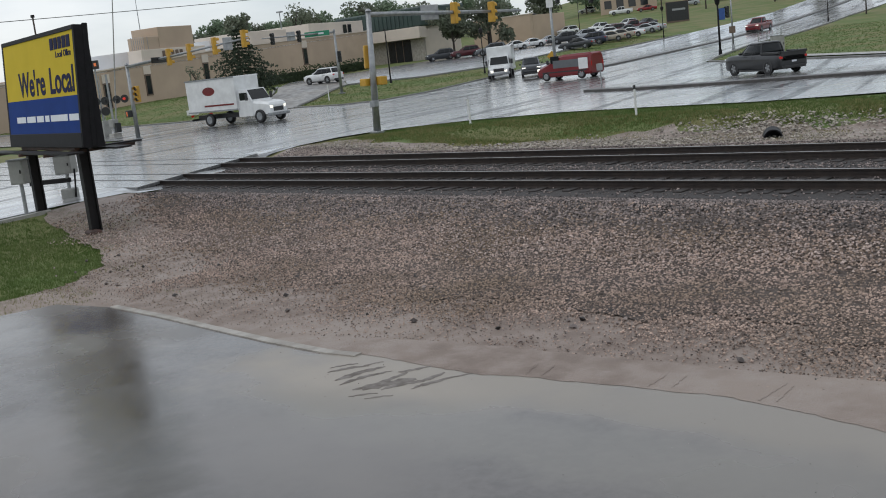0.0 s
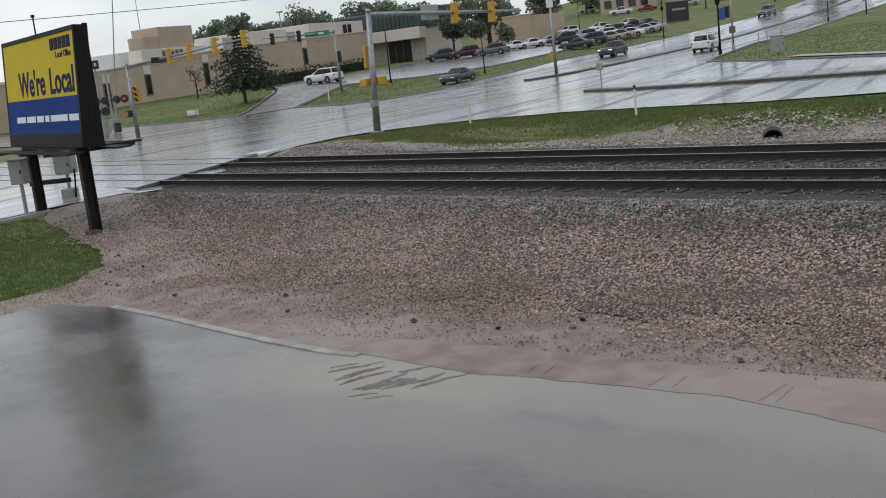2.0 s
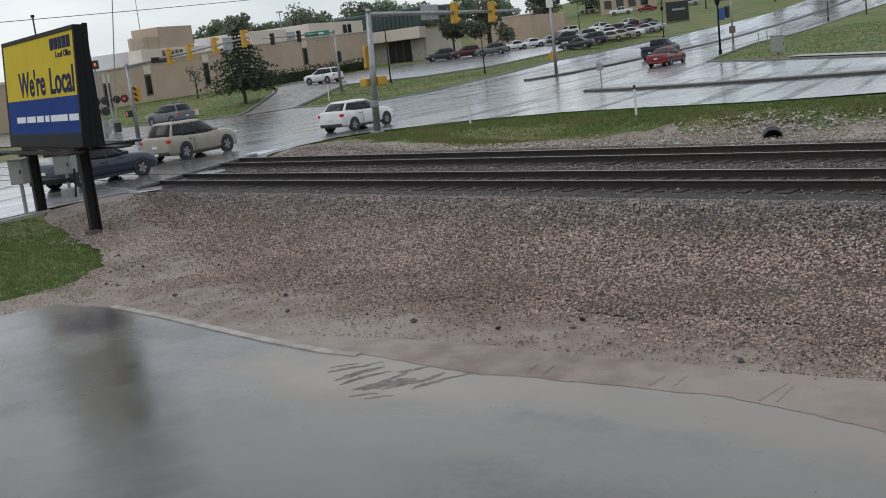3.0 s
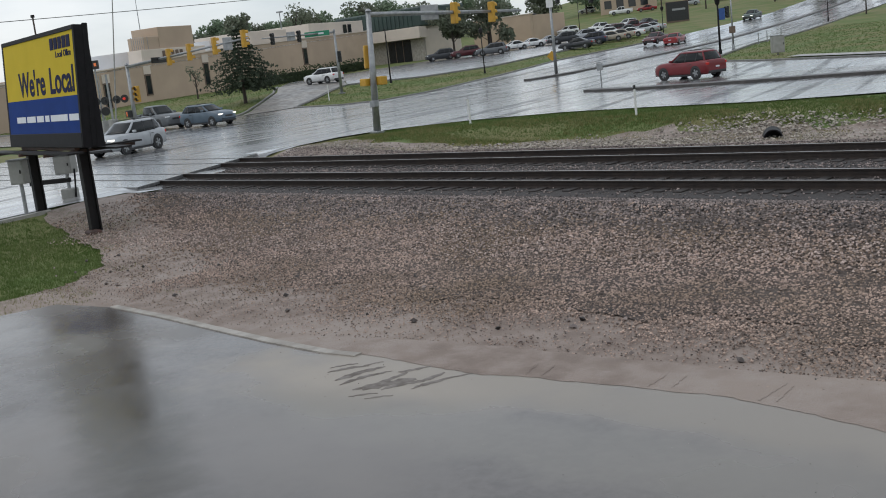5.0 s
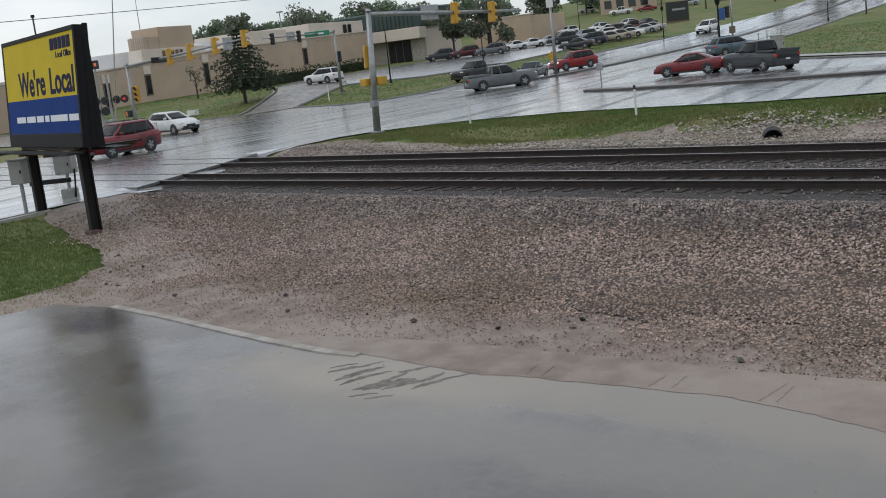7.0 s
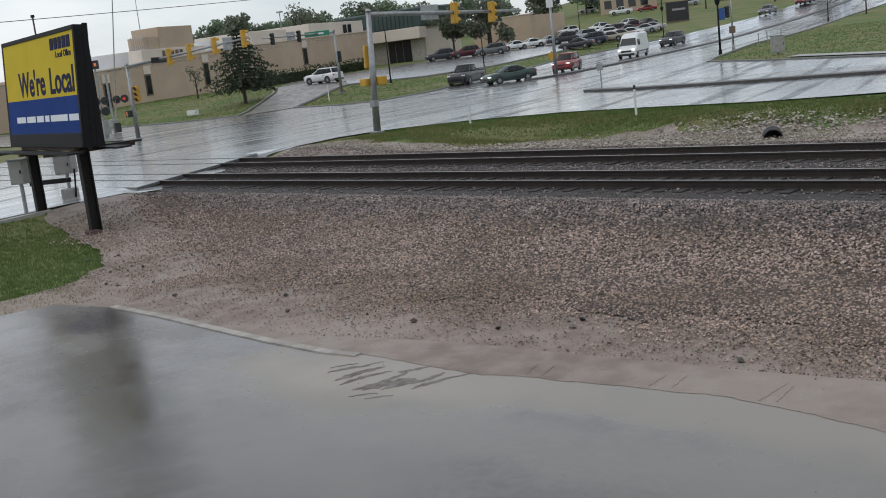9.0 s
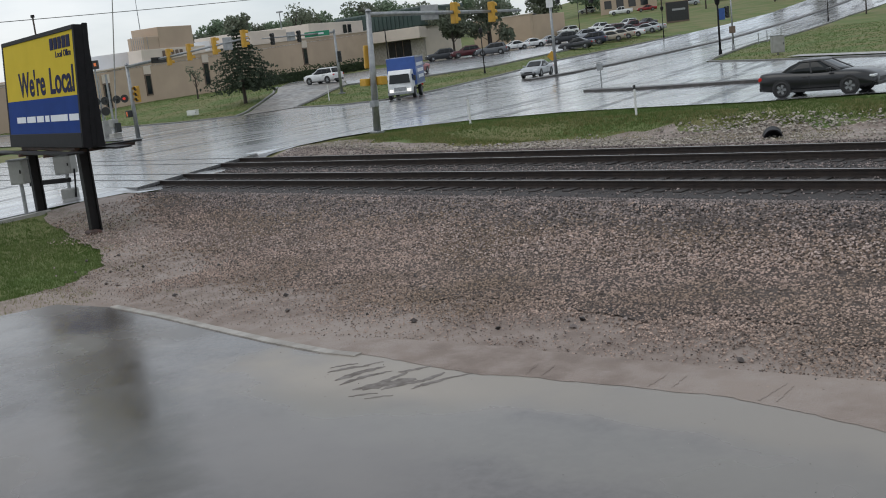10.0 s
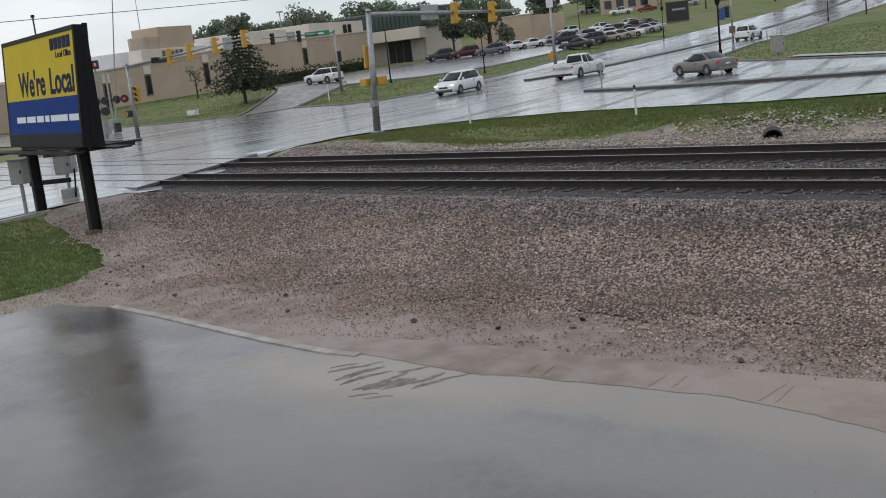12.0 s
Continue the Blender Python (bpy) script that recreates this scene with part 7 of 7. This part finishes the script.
    ride("sedan", "silver", [(0.0, 70.00, 64.00, -175), (5.2, 20.00, 60.00, -178), (5.5, -25.11, 60.44, -181), (5.6, -27.80, 60.68, -210), (5.7, -32.67, 64.78, -230), (5.8, -43.44, 79.47, -242), (5.9, -55.25, 107.30, -252), (6.1, -76.00, 180.00, -259), (6.4, -86.00, 262.00, -263), (12.0, -87.45, 273.91, -263)])
    ride("minivan", "white", [(0.0, -90.00, 262.00, -86), (6.6, -86.00, 200.00, -85), (7.0, -80.15, 139.28, -82), (7.2, -74.37, 119.08, -75), (7.8, -60.00, 62.00, -79), (8.1, -54.00, 10.00, -88), (8.4, -56.00, -45.00, -92), (12.0, -56.44, -56.99, -92)])
    ride("panel_van", "white", [(0.0, -94.00, 262.00, -84), (8.5, -84.00, 170.00, -81), (8.8, -72.03, 115.35, -75), (9.0, -65.01, 97.38, -71), (9.1, -63.97, 91.31, -78), (9.2, -62.23, 83.93, -78), (9.3, -60.61, 75.32, -71), (9.4, -55.71, 64.69, -60), (9.5, -49.90, 56.75, -39), (9.6, -36.53, 49.43, -22), (9.7, -22.30, 45.37, -4), (9.8, 2.00, 47.00, 1), (10.0, 50.00, 47.00, 0), (12.0, 62.00, 47.00, 0)])
    ride("suv", "dark", [(0.0, -94.00, 262.00, -84), (8.8, -84.00, 165.00, -82), (9.0, -73.41, 118.85, -81), (9.2, -72.02, 87.83, -80), (9.3, -64.26, 64.53, -70), (9.4, -58.02, 48.71, -69), (9.5, -57.60, 38.20, -66), (9.7, -53.00, 0.00, -92), (9.9, -56.00, -45.00, -94), (12.0, -56.80, -56.97, -94)], lit=True)
    ride("sedan", "grey", [(0.0, -94.00, 262.00, -84), (9.2, -84.00, 160.00, -82), (9.4, -69.88, 84.27, -79), (9.5, -67.21, 71.55, -86), (9.6, -68.23, 62.69, -73), (9.7, -59.00, 44.09, -63), (9.8, -51.32, 29.59, -84), (10.0, -53.00, -15.00, -94), (10.2, -56.00, -45.00, -96), (12.0, -57.19, -56.94, -96)])
    ride("sedan", "black", [(0.0, -94.00, 262.00, -84), (9.2, -86.00, 180.00, -81), (9.4, -67.96, 102.86, -76), (9.5, -61.86, 85.92, -71), (9.6, -56.57, 70.34, -67), (9.7, -49.55, 56.50, -55), (9.8, -39.55, 45.98, -33), (9.9, -32.24, 45.35, -11), (10.0, -19.11, 41.98, 3), (10.1, 2.00, 47.00, 4), (10.3, 50.00, 47.00, 0), (12.0, 62.00, 47.00, 0)])
    ride("blue_truck", "blue", [(0.0, -92.00, 240.00, -84), (9.3, -88.00, 200.00, -81), (9.5, -78.70, 151.47, -83), (9.8, -76.33, 99.23, -83), (9.9, -69.50, 76.14, -72), (10.0, -64.97, 63.27, -53), (10.1, -49.59, 49.51, -34), (10.2, -31.93, 41.39, -18), (10.3, -18.12, 39.07, 8), (10.4, 6.00, 47.00, 7), (10.6, 50.00, 47.00, 0), (12.0, 62.00, 47.00, 0)])
    ride("sedan", "silver", [(0.0, -96.00, 262.00, -84), (9.3, -90.00, 205.00, -79), (9.5, -74.15, 149.97, -78), (9.8, -66.09, 91.63, -81), (10.0, -62.13, 77.30, -71), (10.1, -56.71, 64.60, -58), (10.2, -47.02, 52.74, -47), (10.3, -40.97, 47.65, -28), (10.4, -33.89, 45.75, -10), (10.5, -23.72, 44.51, 3), (10.6, -6.00, 47.00, 2), (10.8, 50.00, 47.00, 0), (12.0, 62.00, 47.00, 0)])
    ride("sedan", "bright_red", [(0.0, -94.00, 262.00, -84), (9.6, -84.00, 165.00, -82), (9.8, -71.48, 95.99, -83), (9.9, -73.65, 85.15, -148), (10.0, -86.93, 86.44, -67), (10.1, -51.96, 34.45, -67), (10.2, -54.00, 10.00, -93), (10.4, -56.00, -45.00, -92), (12.0, -56.44, -56.99, -92)])
    ride("minivan", "navy", [(0.0, -36.60, -45.00, 92), (10.7, -38.00, 6.00, 91), (10.8, -37.65, 20.63, 98), (10.9, -42.29, 35.39, 104), (11.0, -46.29, 56.39, 106), (11.1, -57.82, 88.82, 103), (11.3, -70.00, 160.00, 99), (11.5, -86.00, 262.00, 99), (12.0, -87.86, 273.86, 99)])
    ride("sedan", "grey", [(0.0, -36.60, -45.00, 91), (10.8, -37.00, 0.00, 92), (11.0, -39.57, 27.04, 98), (11.1, -42.79, 40.68, 106), (11.2, -49.87, 62.88, 107), (11.3, -56.59, 86.51, 102), (11.5, -72.00, 170.00, 100), (11.7, -86.00, 262.00, 99), (12.0, -87.81, 273.86, 99)])
    ride("sedan", "silver", [(0.0, -36.60, -45.00, 89), (10.8, -36.00, -12.00, 89), (11.0, -35.98, 20.32, 95), (11.1, -40.17, 31.47, 109), (11.2, -46.09, 49.80, 107), (11.3, -53.38, 73.91, 102), (11.6, -72.00, 170.00, 100), (11.9, -86.00, 262.00, 99), (12.0, -87.81, 273.86, 99)])
    ride("minivan", "white", [(0.0, -94.00, 262.00, -84), (10.7, -86.00, 190.00, -80), (11.0, -69.64, 117.62, -79), (11.2, -68.08, 96.73, -91), (11.3, -70.17, 92.22, -75), (11.5, -61.99, 74.32, -67), (11.6, -60.25, 68.69, -76), (11.8, -59.43, 64.04, -77), (12.0, -59.06, 63.43, -77)], lit=True)
    ride("sedan", "red", [(0.0, -36.60, -45.00, 90), (11.2, -37.00, 6.00, 90), (11.3, -36.78, 20.11, 104), (11.4, -44.28, 36.11, 110), (11.5, -50.45, 57.04, 105), (11.6, -56.20, 79.39, 103), (11.7, -60.65, 101.90, 101), (11.9, -76.00, 180.00, 101), (12.0, -80.00, 200.00, 101)])
    ride("sedan", "navy", [(0.0, -41.00, -45.00, 90), (11.1, -41.00, 6.00, 90), (11.2, -41.60, 26.88, 103), (11.3, -49.87, 43.61, 107), (11.4, -54.02, 67.00, 96), (11.5, -54.53, 84.75, 100), (11.7, -72.00, 165.00, 100), (12.0, -86.00, 262.00, 98)])
    ride("suv", "dark", [(0.0, -36.60, -45.00, 90), (11.1, -37.00, 4.00, 89), (11.2, -35.56, 19.23, 100), (11.3, -42.46, 33.60, 103), (11.4, -41.97, 46.11, 97), (11.5, -46.58, 66.59, 104), (11.7, -68.00, 150.00, 101), (12.0, -86.00, 262.00, 99)])
    ride("sedan", "taupe", [(0.0, 60.00, 58.00, 180), (11.0, 0.00, 58.00, 176), (11.3, -31.35, 64.43, 173), (11.4, -33.35, 62.06, 216), (11.5, -34.67, 62.02, 164), (11.7, -36.23, 62.86, 159), (12.0, -36.59, 62.77, 159)], "taupe-grey older sedan on the wet road")
    ride("suv", "white", [(0.0, -36.60, -45.00, 91), (11.3, -37.00, -5.00, 89), (11.5, -35.91, 17.66, 102), (11.6, -45.05, 34.17, 112), (11.7, -50.71, 53.70, 103), (11.8, -53.76, 73.01, 100), (11.9, -57.26, 91.55, 99), (12.0, -60.45, 114.06, 98)])
    ride("pickup_truck", "white", [(0.0, -36.60, -45.00, 91), (11.5, -37.00, -8.00, 87), (11.7, -33.76, 18.55, 97), (11.8, -41.65, 32.68, 116), (11.9, -50.49, 52.81, 107), (12.0, -53.27, 71.89, 98)])


motions()
